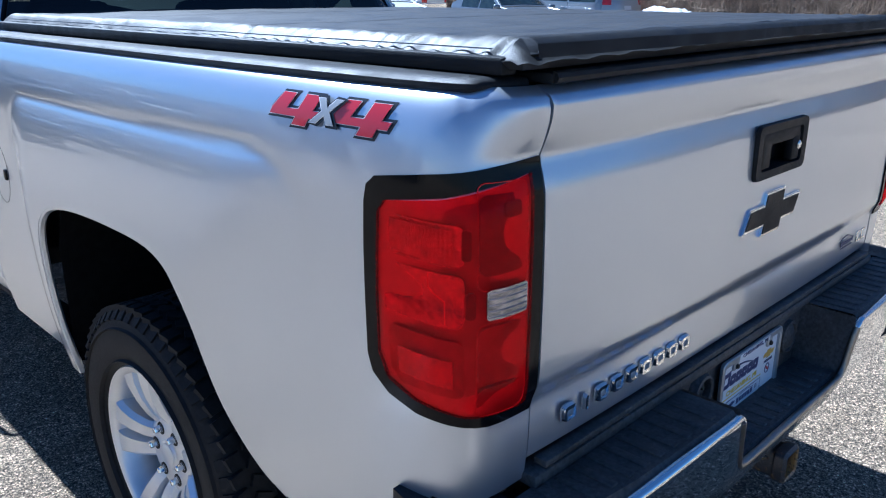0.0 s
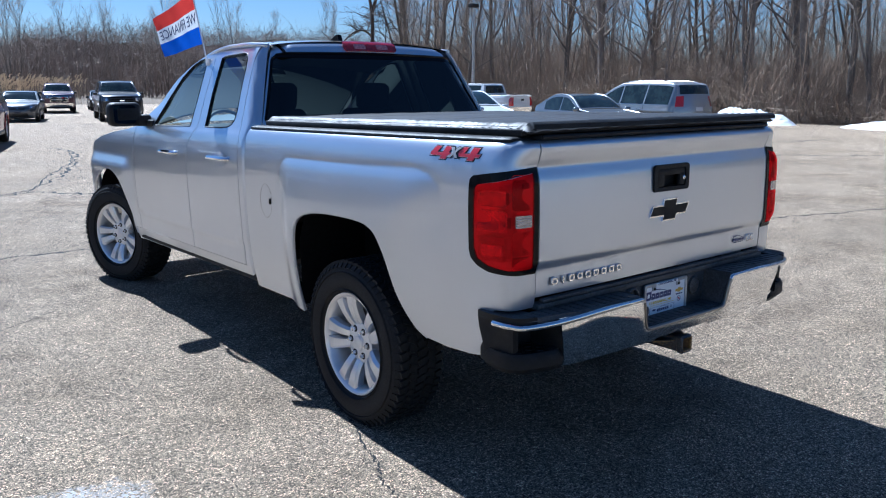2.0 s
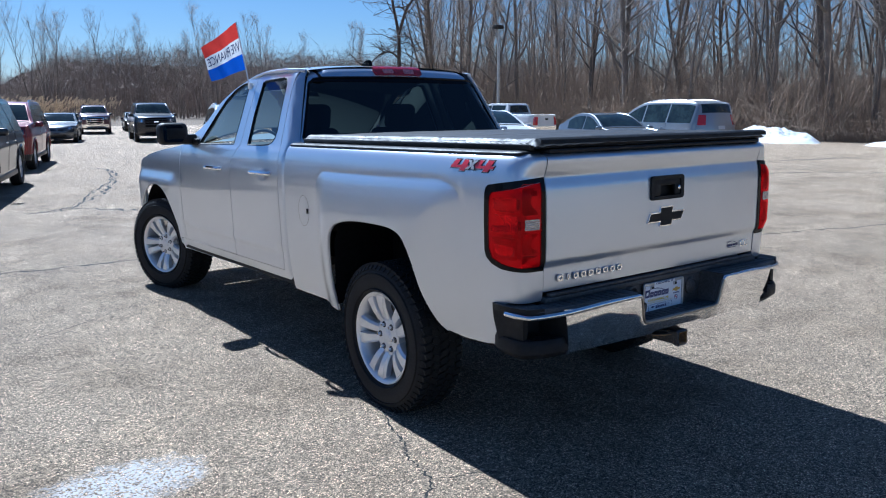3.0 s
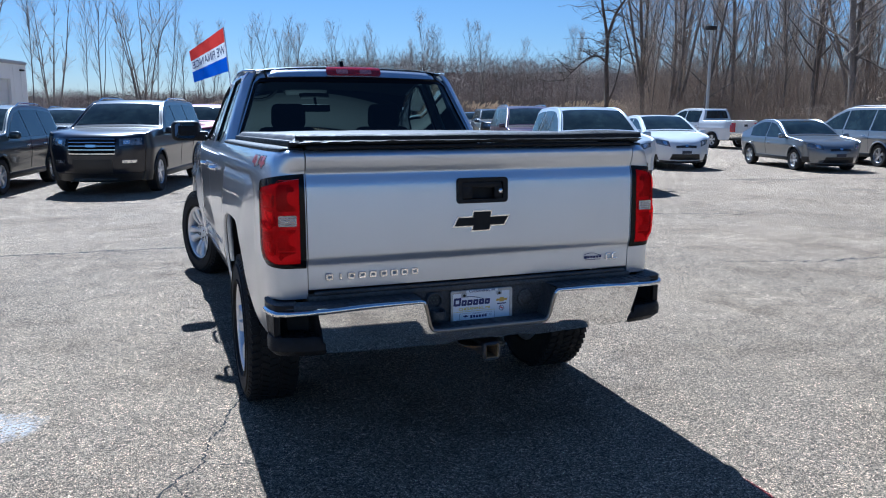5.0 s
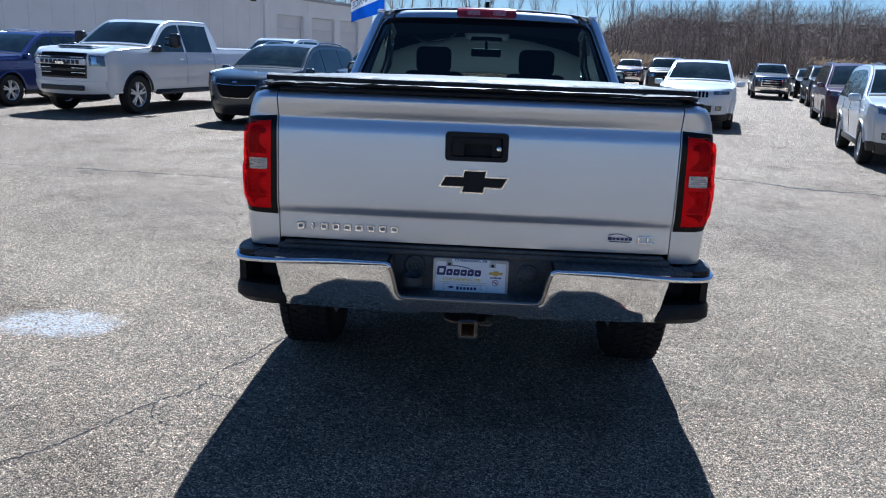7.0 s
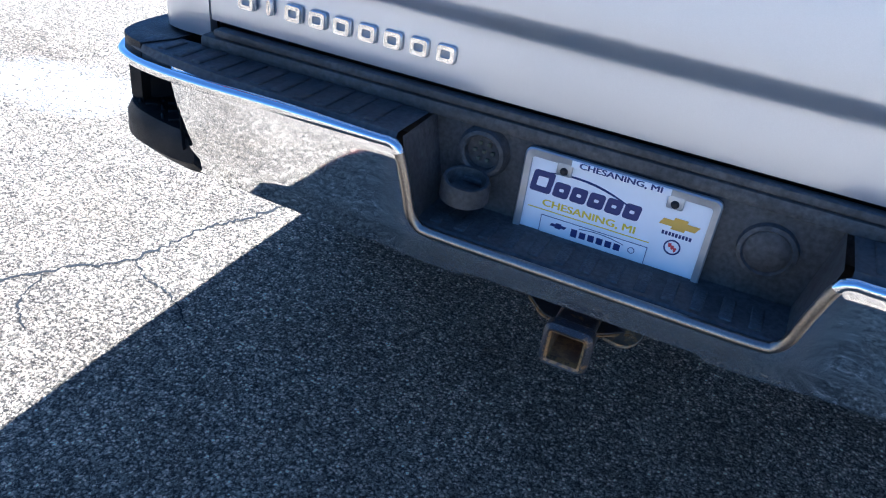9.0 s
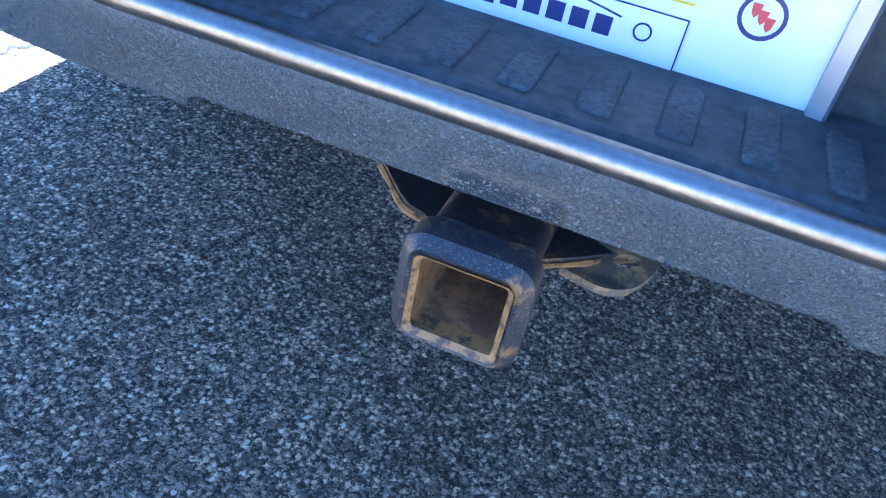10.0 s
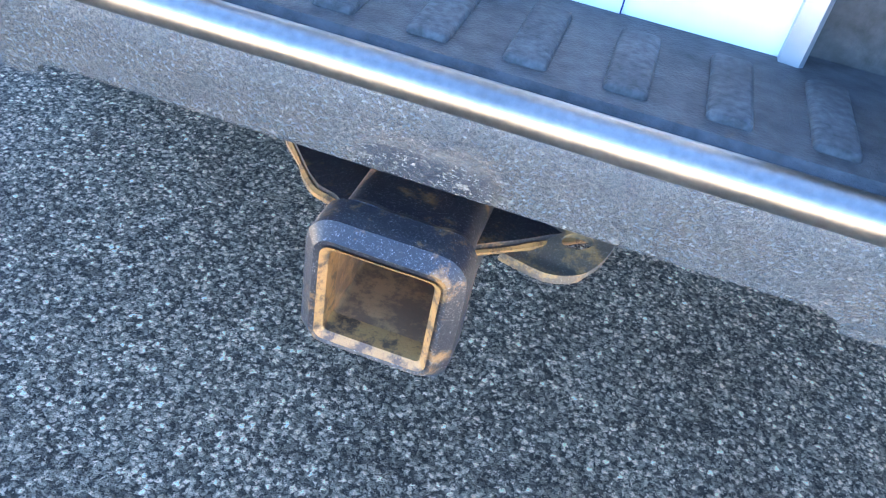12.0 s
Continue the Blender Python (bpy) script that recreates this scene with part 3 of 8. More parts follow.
    def rail(u, k, side=side):
        x, y = PLAN_X(u), PLAN_Y(u)
        t = Vector((PLAN_X(u + 2e-3) - PLAN_X(u - 2e-3), PLAN_Y(u + 2e-3) - PLAN_Y(u - 2e-3), 0)).normalized()
        d, z = ((0.054, 1.404), (0.049, 1.411), (0.050, 1.4175), (0.056, 1.4225), (0.072, 1.4255), (0.115, 1.4265), (0.120, 1.40))[k]
        d *= 0.72 + 0.28 * smooth01(u / 0.2)
        return (side * (x - t.y * d), y + t.x * d, z)

    cap.grid(rail, [0.0, 0.02, 0.04, 0.06, 0.08, 0.10, 0.12, 0.14, 0.16, 0.18, 0.20, 0.23, 0.27, 0.32] + list(np.linspace(0.4, LENGTH - 0.01, 16)), range(7), flip=side < 0)
    part("rail_cap", cap, BLACK, TRUCK)

# bed floor and inner walls, below the cover
part("bed_floor", Geo().box((0, 1.05, 0.86), (1.08, 2.02, 0.05)), DARKMETAL, TRUCK)
for x, w in ((-0.872, 0.10), (0.872, 0.10)):
    part("bed_wall", Geo().box((x, 1.12, 1.225), (w, 1.92, 0.31)), DARKMETAL, TRUCK)
part("bed_wall", Geo().box((0, 2.09, 1.13), (1.75, 0.04, 0.56)), DARKMETAL, TRUCK)
part("tailgate_inner", Geo().box((0, 0.055, 1.12), (1.60, 0.045, 0.58)), DARKMETAL, TRUCK)
for x in (-0.40, 0.40):
    part("frame_rail", Geo().box((x, 1.9, 0.56), (0.08, 3.4, 0.15), 0.02), DARKMETAL, TRUCK)
part("cab_floor", Geo().box((0, 2.9, 0.62), (1.72, 1.3, 0.06)), DARKMETAL, TRUCK)
part("rear_crossmember", Geo().box((0, 0.30, 0.70), (1.5, 0.30, 0.12), 0.02), DARKMETAL, TRUCK)
part("axle", Geo().box((0, 1.03, 0.42), (1.45, 0.10, 0.10), 0.03), DARKMETAL, TRUCK)
part("differential", Geo().lathe([(0.0, -0.12), (0.10, -0.10), (0.14, -0.04), (0.14, 0.04), (0.10, 0.10), (0.0, 0.12)], 16, pose(0.1, 1.03, 0.42, 0, 90, 0)), DARKMETAL, TRUCK)
spare = Geo()
spare.lathe([(0.22, -0.10), (0.36, -0.11), (0.39, -0.06), (0.39, 0.06), (0.36, 0.11), (0.22, 0.10)], 28, pose(0.0, 0.52, 0.62))
part("spare_tyre", spare, RUBBER, TRUCK)
muffler = Geo()
muffler.tube([(0.62, 1.9, 0.52), (0.60, 1.55, 0.62), (0.60, 0.9, 0.66), (0.66, 0.55, 0.58), (0.74, 0.28, 0.545)], 0.032, 10)
part("exhaust_pipe", muffler, DARKMETAL, TRUCK)

# tailgate
hole = rounded(0.236, 0.100, 0.014, 4, 0.002, 1.2205)
GATE = part("tailgate", skin("tailgate", SILVER, [(-0.8015, 0.812), (0.8015, 0.812), (0.8015, 1.413), (-0.8015, 1.413)], [hole], lambda x, z: (x, gate_y(z) + 0.008 * (x / 0.8) ** 4, z), 0.0125, 0.03, (0, -1, 0)), None, TRUCK, "silver tailgate, closed")
g = Geo()
g.box((0, 0.024, 1.4225), (1.592, 0.087, 0.017), 0.006)
g.tube([(-0.79, -0.018, 1.423), (-0.4, -0.022, 1.4235), (0, -0.023, 1.424), (0.4, -0.022, 1.4235), (0.79, -0.018, 1.423)], 0.009, 8)
part("top_cap", g, BLACK, GATE)
# handle: raised frame, dish, paddle and lock
g = Geo()
front = pose(0.002, -0.030, 1.2205, 90)
frame_out, frame_in = rounded(0.254, 0.117, 0.016, 5), rounded(0.206, 0.080, 0.012, 5)
n = len(frame_out)
vs = [(x, y, 0.0) for x, y in frame_out] + [(x * 0.985, y * 0.97, 0.010) for x, y in frame_out] + [(x, y, 0.009) for x, y in frame_in] + [(x * 0.96, y * 0.96, -0.034) for x, y in frame_in]
fs = [(r * n + i, r * n + (i + 1) % n, (r + 1) * n + (i + 1) % n, (r + 1) * n + i) for r in range(3) for i in range(n)] + [tuple(3 * n + i for i in range(n))]
g.add(vs, fs, front)
part("handle_frame", g, BLACK, GATE)
g = Geo()
g.box((-0.002, -0.026, 1.246), (0.200, 0.020, 0.030), 0.006)
g.box((-0.074, -0.026, 1.214), (0.054, 0.020, 0.062), 0.005)
g.box((0.082, -0.026, 1.214), (0.040, 0.020, 0.062), 0.005)
part("handle", g, BLACK, GATE)
g = Geo()
g.lathe([(0.0, 0.004), (0.007, 0.004), (0.010, 0.002), (0.010, -0.01)], 16, pose(0.091, -0.0365, 1.216, 90))
g.box((0.091, -0.0412, 1.216), (0.0018, 0.001, 0.008))
part("lock", g, CHROME, GATE)
def offset(poly, d):
    """The polygon grown by d, its corners mitred."""
    n_ = len(poly)
    turn = 1 if sum(poly[i][0] * poly[(i + 1) % n_][1] - poly[(i + 1) % n_][0] * poly[i][1] for i in range(n_)) > 0 else -1
    out_ = []
    for i in range(n_):
        a, b, c = Vector(poly[i - 1]), Vector(poly[i]), Vector(poly[(i + 1) % n_])
        e1, e2 = (b - a).normalized(), (c - b).normalized()
        n1, n2 = Vector((e1.y, -e1.x)) * turn, Vector((e2.y, -e2.x)) * turn
        k_ = d / max(0.35, 1 + n1.dot(n2))
        out_.append(tuple(b + (n1 + n2) * k_))
    return out_


# emblem: a plain slanted cross, black in a chrome border
cross = [(-0.144, -0.026), (-0.048, -0.026), (-0.055, -0.048), (0.043, -0.048), (0.048, -0.026), (0.116, -0.026), (0.144, 0.024), (0.050, 0.024), (0.055, 0.049), (-0.043, 0.049), (-0.048, 0.024), (-0.118, 0.024)]
g = Geo()
g.prism(cross, 0.0055, pose(-0.004, -0.031, 1.0805, 90))
g.prism(offset(cross, -0.0025), 0.0025, pose(-0.004, -0.0355, 1.0805, 90))
part("emblem_border", g, CHROME, GATE, "chrome border of the emblem")
g = Geo()
g.prism(offset(cross, -0.0065), 0.0022, pose(-0.004, -0.0372, 1.0805, 90))
part("emblem", g, BLACK, GATE, "gloss black emblem")
# nine chrome badge blocks in place of the model's name, and two for its trim
for k in range(9):
    g = Geo()
    wide = 0.010 if k == 1 else 0.034
    x, z = -0.712 + 0.0487 * k, 0.866
    out_, in_ = rounded(wide, 0.030, 0.006, 3), rounded(max(wide - 0.017, 0.002), 0.013, 0.003, 3)
    nn = len(out_)
    vs = [(a, b, 0) for a, b in out_] + [(a * 0.90, b * 0.90, 0.009) for a, b in out_] + [(a, b, 0.0085) for a, b in in_] + [(a, b, 0.0) for a, b in in_]
    g.add(vs, [(r * nn + i, r * nn + (i + 1) % nn, (r + 1) * nn + (i + 1) % nn, (r + 1) * nn + i) for r in range(3) for i in range(nn)], pose(x, -0.0146, z, 90))
    part("badge_block", g, CHROME, GATE, "raised chrome badge block")
    # added grey plate, slightly larger: stands in for the shaded rim round the block
    part("badge_base", Geo().prism(rounded(wide + 0.0012, 0.0310, 0.0062, 3), 0.0022, pose(x, -0.0146, z, 90)), GREY, GATE)
for x, w in ((0.688, 0.030), (0.724, 0.030)):
    g = Geo()
    g.box((x, -0.017, 0.858), (w, 0.005, 0.007), 0.0015)
    g.box((x - w * 0.4, -0.017, 0.871), (0.007, 0.005, 0.030), 0.0015)
    g.box((x, -0.017, 0.884), (w * 0.7, 0.005, 0.006), 0.0015)
    part("badge_block", g, CHROME, GATE, "raised chrome badge block")
g = Geo()
g.tube([(0.552 + 0.098 * t, -0.0165, 0.884 + 0.010 * math.sin(math.pi * min(1, t * 1.15)) - 0.006 * t) for t in [i / 12 for i in range(13)]], 0.0016, 4)
for k in range(6):
    g.box((0.560 + 0.0165 * k, -0.0165, 0.871), (0.0125 if k else 0.016, 0.0012, 0.010 if k else 0.013))
g.box((0.600, -0.0165, 0.859), (0.085, 0.0012, 0.003))
part("dealer_decal", g, NAVY, GATE, "dark printed dealer decal")

# folding vinyl cover over the bed


def cover(u, v):
    x, y = u * 0.862, -0.020 + v * 2.085
    edge = 0.862 - abs(x)
    z = 1.474 + 0.006 * math.cos(u * 1.4)
    z -= 0.030 * max(1 - smooth01(edge / 0.05), 1 - smooth01(v / 0.02))
    flank = math.exp(-(((edge - 0.020) / 0.045) ** 2))
    near = 0.35 + 0.65 * math.exp(-(((y - 0.12) / 0.42) ** 2))
    fold_ = math.sin(150 * y + 90 * edge + 7 * noise.noise((x * 3, y * 7, 0.7)))
    z += 0.0026 * flank * near * (fold_ + 1.3 * noise.noise((x * 46, y * 30, 2.1)))
    z += 0.0035 * math.exp(-((edge / 0.05) ** 2)) * noise.noise((x * 30, y * 22, 4.0)) + 0.004 * math.exp(-((v / 0.03) ** 2)) * noise.noise((x * 24, y * 30, 7.0))
    z += 0.0025 * noise.noise((x * 4, y * 3, 0.3)) + 0.0018 * noise.noise((x * 14, y * 12, 1.3))
    for seam in (0.70, 1.40):
        z -= 0.005 * math.exp(-(((y - seam) / 0.012) ** 2))
    return (x, y, z)


us = [math.sin(a) for a in np.linspace(-1.5708, 1.5708, 90)]
vs_ = [0, 0.004, 0.01, 0.02] + [0.02 + 0.98 * (i / 260) ** 1.45 for i in range(1, 261)]
g = Geo()
g.grid(cover, us, vs_)
rim = [cover(u, 0) for u in us] + [cover(1, v) for v in vs_[1:]] + [cover(u, 1) for u in us[::-1][1:]] + [cover(-1, v) for v in vs_[::-1][1:-1]]
k = len(rim)
g.add(rim + [(x * 0.985, y + (0.01 if y < 0 else 0), 1.436) for x, y, z in rim], [(i, k + i, k + (i + 1) % k, (i + 1) % k) for i in range(k)])
g_rib = Geo()
ribx = np.linspace(-0.845, 0.845, 1000)
g_rib.grid(lambda x, k: (x, (-0.034, -0.031, -0.020, 0.004)[k], (1.452, 1.470, 1.4775, 1.479)[k] + (0.0006 * math.sin(x * 900) if 0 < k < 3 else 0.0) + 0.003 * noise.noise((x * 3, 0.4, 0.7))), ribx, range(4))
COVER = part("bed_cover", g, VINYL, TRUCK, "black folding vinyl bed cover, wrinkled at its corners")
g = Geo()
g.box((0, 0.008, 1.447), (1.66, 0.03, 0.022), 0.008)
for s in (-1, 1):
    g.box((s * 0.846, 1.04, 1.440), (0.034, 2.05, 0.026), 0.006)
part("cover_frame", g, BLACK, COVER)
part("ribbed_edge", g_rib, BLACK, COVER, "ribbed black edge strip")
g = Geo()
g.tube([(x, -0.022, 1.462 + 0.0015 * math.sin(x * 40)) for x in np.linspace(-0.83, 0.83, 60)], 0.0022, 5)
g.tube([(-0.845, y, 1.462) for y in np.linspace(0.05, 2.0, 30)], 0.0015, 4)
g.tube([(0.845, y, 1.462) for y in np.linspace(0.05, 2.0, 30)], 0.0015, 4)
part("stitching", g, GREY, COVER, "pale edge stitching")

# decal "4x4" on both bed sides: black shadow, white edge, red or grey face
FOUR = [(0.10, 1.0), (0.36, 1.0), (0.30, 0.52), (0.52, 0.52), (0.56, 1.0), (0.86, 1.0), (0.82, 0.52), (0.98, 0.52), (0.96, 0.26), (0.80, 0.26), (0.78, 0.0), (0.50, 0.0), (0.52, 0.26), (-0.02, 0.26), (-0.02, 0.48)]
CROSS = [(0.0, 1.0), (0.30, 1.0), (0.50, 0.66), (0.70, 1.0), (1.0, 1.0), (0.66, 0.5), (1.0, 0.0), (0.70, 0.0), (0.50, 0.34), (0.30, 0.0), (0.0, 0.0), (0.34, 0.5)]
DECALWHITE = material("white decal", (0.72, 0.70, 0.72), rough=0.35, coat=0.4)
DECALBLACK = material("black decal", (0.012, 0.012, 0.014), rough=0.35, coat=0.4)
for side in (-1, 1):
    fun = bed_side(side)

    def laid(u, v, side=side, fun=fun):
        return fun(side_u(0.436 - u if side < 0 else 0.124 + u), 1.334 + v)

    for shape, x0, w, h, z0, stuff, step in ((FOUR, 0.0, 0.128, 0.049, 0.0, RED, 0), (FOUR, 0.156, 0.128, 0.049, 0.0, RED, 0), (CROSS, 0.112, 0.060, 0.038, 0.008, GREY, 1)):
        q = [(x0 + x * w + y * h * 0.42, z0 + y * h) for x, y in shape]
        for grow, dx, ink, lift_, name in ((0.0042, 0.002, DECALBLACK, 0.0008, "decal_shadow"), (0.0004, -0.001, DECALWHITE, 0.0013, "decal_edge"), (-0.0006, 0.0016, stuff, 0.0032, "decal")):
            ring = [(x + dx, z) for x, z in offset(q, grow)]
            part(name, skin(name, ink, ring, [], laid, 0.02, 0.0004, (side, 0, 0.3), lift_ + 0.0035 * step), None, TRUCK, "red and grey 4x4 decal" if name == "decal" else "")

# fuel door
fun = bed_side(-1)
ring = [(side_u(1.865 + 0.068 * math.cos(a)), 1.028 + 0.092 * math.sin(a)) for a in np.linspace(0, 2 * math.pi, 33)[:-1]]
g = Geo()
g.tube([Vector(fun(u, z)) for u, z in ring], 0.0008, 4, closed=True)
DOORLINE = material("panel gap", (0.012, 0.012, 0.013), rough=0.8)
part("fuel_door", g, DOORLINE, TRUCK)
g = Geo()
g.box((-0.984, 1.815, 1.028), (0.010, 0.020, 0.032), 0.004)
part("fuel_door_notch", g, GLOSSBLACK, TRUCK)

# ---- cab ----
cab_x = curve1([0.50, 0.56, 0.62, 0.72, 0.76, 0.90, 1.10, 1.22, 1.29, 1.34, 1.375, 1.395, 1.45, 1.60, 1.75, 1.84, 1.875, 1.90, 1.915], [0.915, 0.938, 0.950, 0.955, 0.962, 0.966, 0.970, 0.969, 0.963, 0.953, 0.942, 0.930, 0.908, 0.853, 0.796, 0.760, 0.741, 0.715, 0.685])


def rear_edge(z):
    return 2.128 + max(0.0, z - 1.436) * 0.43


def cab_side(side):
    def fun(y, z):
        x = cab_x(z)
        x -= 0.075 * smooth01((rear_edge(z) + 0.075 - y) / 0.095) ** 2
        x -= 0.12 * smooth01((y - 5.0) / 0.50) ** 2 + 0.012 * smooth01((y - 3.9) / 0.9)
        if z > 1.40:
            x -= 0.16 * max(0.0, y - 3.25) ** 2 * smooth01((z - 1.40) / 0.2)
        if y > 4.0:
            bulge = smooth01((y - 4.10) / 0.22) * smooth01((5.46 - y) / 0.20) * smooth01((1.17 - z) / 0.13)
            x += 0.034 * bulge
        crease = 0.006 * math.exp(-(((z - 0.735) / 0.018) ** 2)) * smooth01((4.05 - y) / 0.1) * smooth01((y - 2.30) / 0.05)
        return (side * (x + crease), y, z)

    return fun


roof_line = [(2.345, 1.885), (2.50, 1.902), (2.75, 1.903), (2.95, 1.885), (3.12, 1.852), (3.30, 1.795), (3.50, 1.715), (3.70, 1.605), (3.90, 1.480), (4.03, 1.395)]
win_rear = [(2.775, 1.402), (2.805, 1.60), (2.815, 1.828), (2.78, 1.838), (2.50, 1.846), (2.455, 1.838), (2.430, 1.80), (2.372, 1.50), (2.375, 1.455), (2.40, 1.425), (2.45, 1.408), (2.55, 1.402)]
win_front = [(3.015, 1.402), (3.66, 1.395), (3.69, 1.40), (3.66, 1.45), (3.55, 1.60), (3.40, 1.722), (3.27, 1.792), (3.16, 1.828), (3.08, 1.836), (3.045, 1.828), (3.035, 1.80), (3.02, 1.60)]
f_arch = [(4.20 + 0.0, 0.50)] + [(4.690 - 0.50 * math.cos(radians(a)), 0.52 + 0.515 * math.sin(radians(a)) ** 0.8) for a in np.linspace(2, 178, 40)] + [(5.19, 0.50)]
for side in (-1, 1):
    fun = cab_side(side)
    corner = [(2.128, 0.60), (2.128, 1.436), (2.325, 1.885), (2.345, 1.892), (2.340, 1.86), (2.32, 1.70), (2.27, 1.45), (2.235, 1.33), (2.232, 0.60)]
    part("pillar_trim", skin("pillar_trim", DASH, [(2.10, 1.36), (2.42, 1.36), (2.46, 1.87), (2.31, 1.87)], [], fun, 0.05, 0.015, (side, 0, 0), -0.045), None, TRUCK)
    part("cab_corner", skin("cab_corner", SILVER, corner, [], fun, 0.03, 0.015, (side, 0, 0)), None, TRUCK)
    rear = [(2.238, 0.605), (2.238, 1.33), (2.275, 1.45), (2.326, 1.70), (2.346, 1.86), (2.352, 1.889)] + roof_line[1:3] + [(2.918, 1.886), (2.905, 1.60), (2.893, 1.40), (2.993, 1.30), (3.018, 1.20), (3.022, 0.605)]
    door = part("rear_door", skin("rear_door", SILVER, rear, [win_rear], fun, 0.035, 0.02, (side, 0, 0)), None, TRUCK)
    frontd = [(3.028, 0.605), (3.024, 1.20), (2.999, 1.30), (2.899, 1.402), (2.911, 1.60), (2.924, 1.885)] + roof_line[4:-1] + [(3.96, 1.44), (4.03, 1.385), (4.075, 1.20), (4.085, 0.90), (4.06, 0.605)]
    fdoor = part("front_door", skin("front_door", SILVER, frontd, [win_front], fun, 0.035, 0.02, (side, 0, 0)), None, TRUCK)
    fend = [(4.066, 0.605), (4.091, 0.90), (4.081, 1.20), (4.038, 1.385), (4.20, 1.362), (4.60, 1.325), (4.90, 1.283), (5.10, 1.235), (5.24, 1.165), (5.34, 1.06), (5.41, 0.92), (5.44, 0.75), (5.44, 0.62), (5.19, 0.62)] + f_arch[::-1][1:-1] + [(4.19, 0.605)]
    part("fender", skin("fender", SILVER, fend, [], fun, 0.04, 0.02, (side, 0, 0)), None, TRUCK)
    g = Geo()
    g.tube([Vector(fun(y, z)) - Vector((side * 0.008, 0, 0)) for y, z in f_arch[1:-1]], 0.009, 6)
    part("arch_lip", g, SILVER, TRUCK)
    g = Geo()
    g.grid(lambda u, v: (side * u, f_arch[v][0], f_arch[v][1] + 0.012), [0.50, 0.75, 0.935], range(len(f_arch)))
    g.add([(side * 0.5, y, z + 0.012) for y, z in f_arch], [tuple(range(len(f_arch)))])
    part("wheel_house", g, LINER, TRUCK)
    # sill, with its dark seam and moulding
    sill = [(2.128, 0.515), (4.19, 0.505), (4.19, 0.598), (2.128, 0.598)]
    part("sill", skin("sill", SILVER, sill, [], lambda y, z, f=fun: f(y, z), 0.04, 0.05, (side, 0, 0), -0.006), None, TRUCK)
    g = Geo()
    g.box((side * 0.885, 3.15, 0.56), (0.08, 2.05, 0.09), 0.01)
    g.box((side * 0.89, 1.86, 0.55), (0.05, 0.50, 0.07), 0.01)
    part("sill_core", g, DOORLINE, TRUCK)
    # glass, frames and handles
    part("side_window", skin("side_window", SIDEGLASS, win_rear, [], fun, 0.06, 0.004, (side, 0, 0), -0.010), None, door)
    part("side_window", skin("side_window", SIDEGLASS, win_front, [], fun, 0.06, 0.004, (side, 0, 0), -0.010), None, fdoor)
    for ring, owner in ((win_rear, door), (win_front, fdoor)):
        g = Geo()
        g.tube([Vector(fun(y, z)) - Vector((side * 0.004, 0, 0)) for y, z in ring], 0.0065, 6, closed=True)
        part("window_seal", g, BLACK, owner)
    for y, owner in ((2.485, door), (3.305, fdoor)):
        g = Geo()
        x = cab_x(1.228)
        g.tube(spline([(side * (x + 0.004), y - 0.155, 1.226), (side * (x + 0.030), y - 0.115, 1.228), (side * (x + 0.036), y, 1.229), (side * (x + 0.030), y + 0.115, 1.228), (side * (x + 0.004), y + 0.150, 1.226)], 5), 0.014, 8, flat=0.8)
        part("door_handle", g, CHROME, owner, "chrome pull handle")
        g = Geo()
        g.lathe([(0.0, 0.0), (0.045, 0.0), (0.062, 0.006)], 20, Matrix.Translation((side * (x + 0.003), y - 0.02, 1.218)) @ pose(0, 0, 0, 0, side * 90, 0) @ Matrix.Diagonal((0.72, 1.25, 0.3, 1)))
        part("handle_cup", g, SILVER, owner)
    # door name plate left blank: a dark bar
    g = Geo()
    g.box((side * (cab_x(0.98) - 0.006), 3.87, 0.985), (0.006, 0.19, 0.018), 0.002)
    part("badge_block", g, GREY, fdoor, "raised grey badge block")
    # mirror
    g = Geo()
    g.box((0, 0, 0), (0.235, 0.120, 0.170), 0.045, Matrix.Translation((side * 1.085, 3.84, 1.475)) @ pose(0, 0, 0, 0, 0, side * -8), 4)
    g.box((side * 0.955, 3.84, 1.430), (0.12, 0.085, 0.085), 0.025)
    g.box((side * 0.925, 3.80, 1.408), (0.03, 0.20, 0.05), 0.010)
    mirror = part("wing_mirror", g, BLACK, TRUCK)
    g = Geo()
    g.prism(rounded(0.165, 0.130, 0.03, 4), 0.003, Matrix.Translation((side * 1.095, 3.7815, 1.475)) @ pose(0, 0, 0, 90, 0, side * -8))
    part("mirror_glass", g, material("tinted mirror glass", (0.16, 0.18, 0.21), rough=0.01, metal=1.0), mirror)
    # front lamps
    g = Geo()
    g.box((side * 0.68, 5.28, 1.02), (0.30, 0.12, 0.18), 0.03)
    part("headlight", g, CLEARLENS, TRUCK)

# rear wall of the cab, with its window
back_y = curve1([1.20, 1.42, 1.45, 1.60, 1.80, 1.860, 1.885, 1.905, 1.918, 1.926], [2.072, 2.070, 2.076, 2.142, 2.230, 2.262, 2.275, 2.292, 2.320, 2.36])


def back(x, z):
    w = cab_x(min(z, 1.915)) - 0.075
    t = smooth01((abs(x) - (w - 0.10)) / 0.10)
    return (x, back_y(z) + 0.056 * t * t + 0.012 * (x / 0.8) ** 2, z - 0.03 * (x / 0.75) ** 2 * smooth01((z - 1.80) / 0.1))


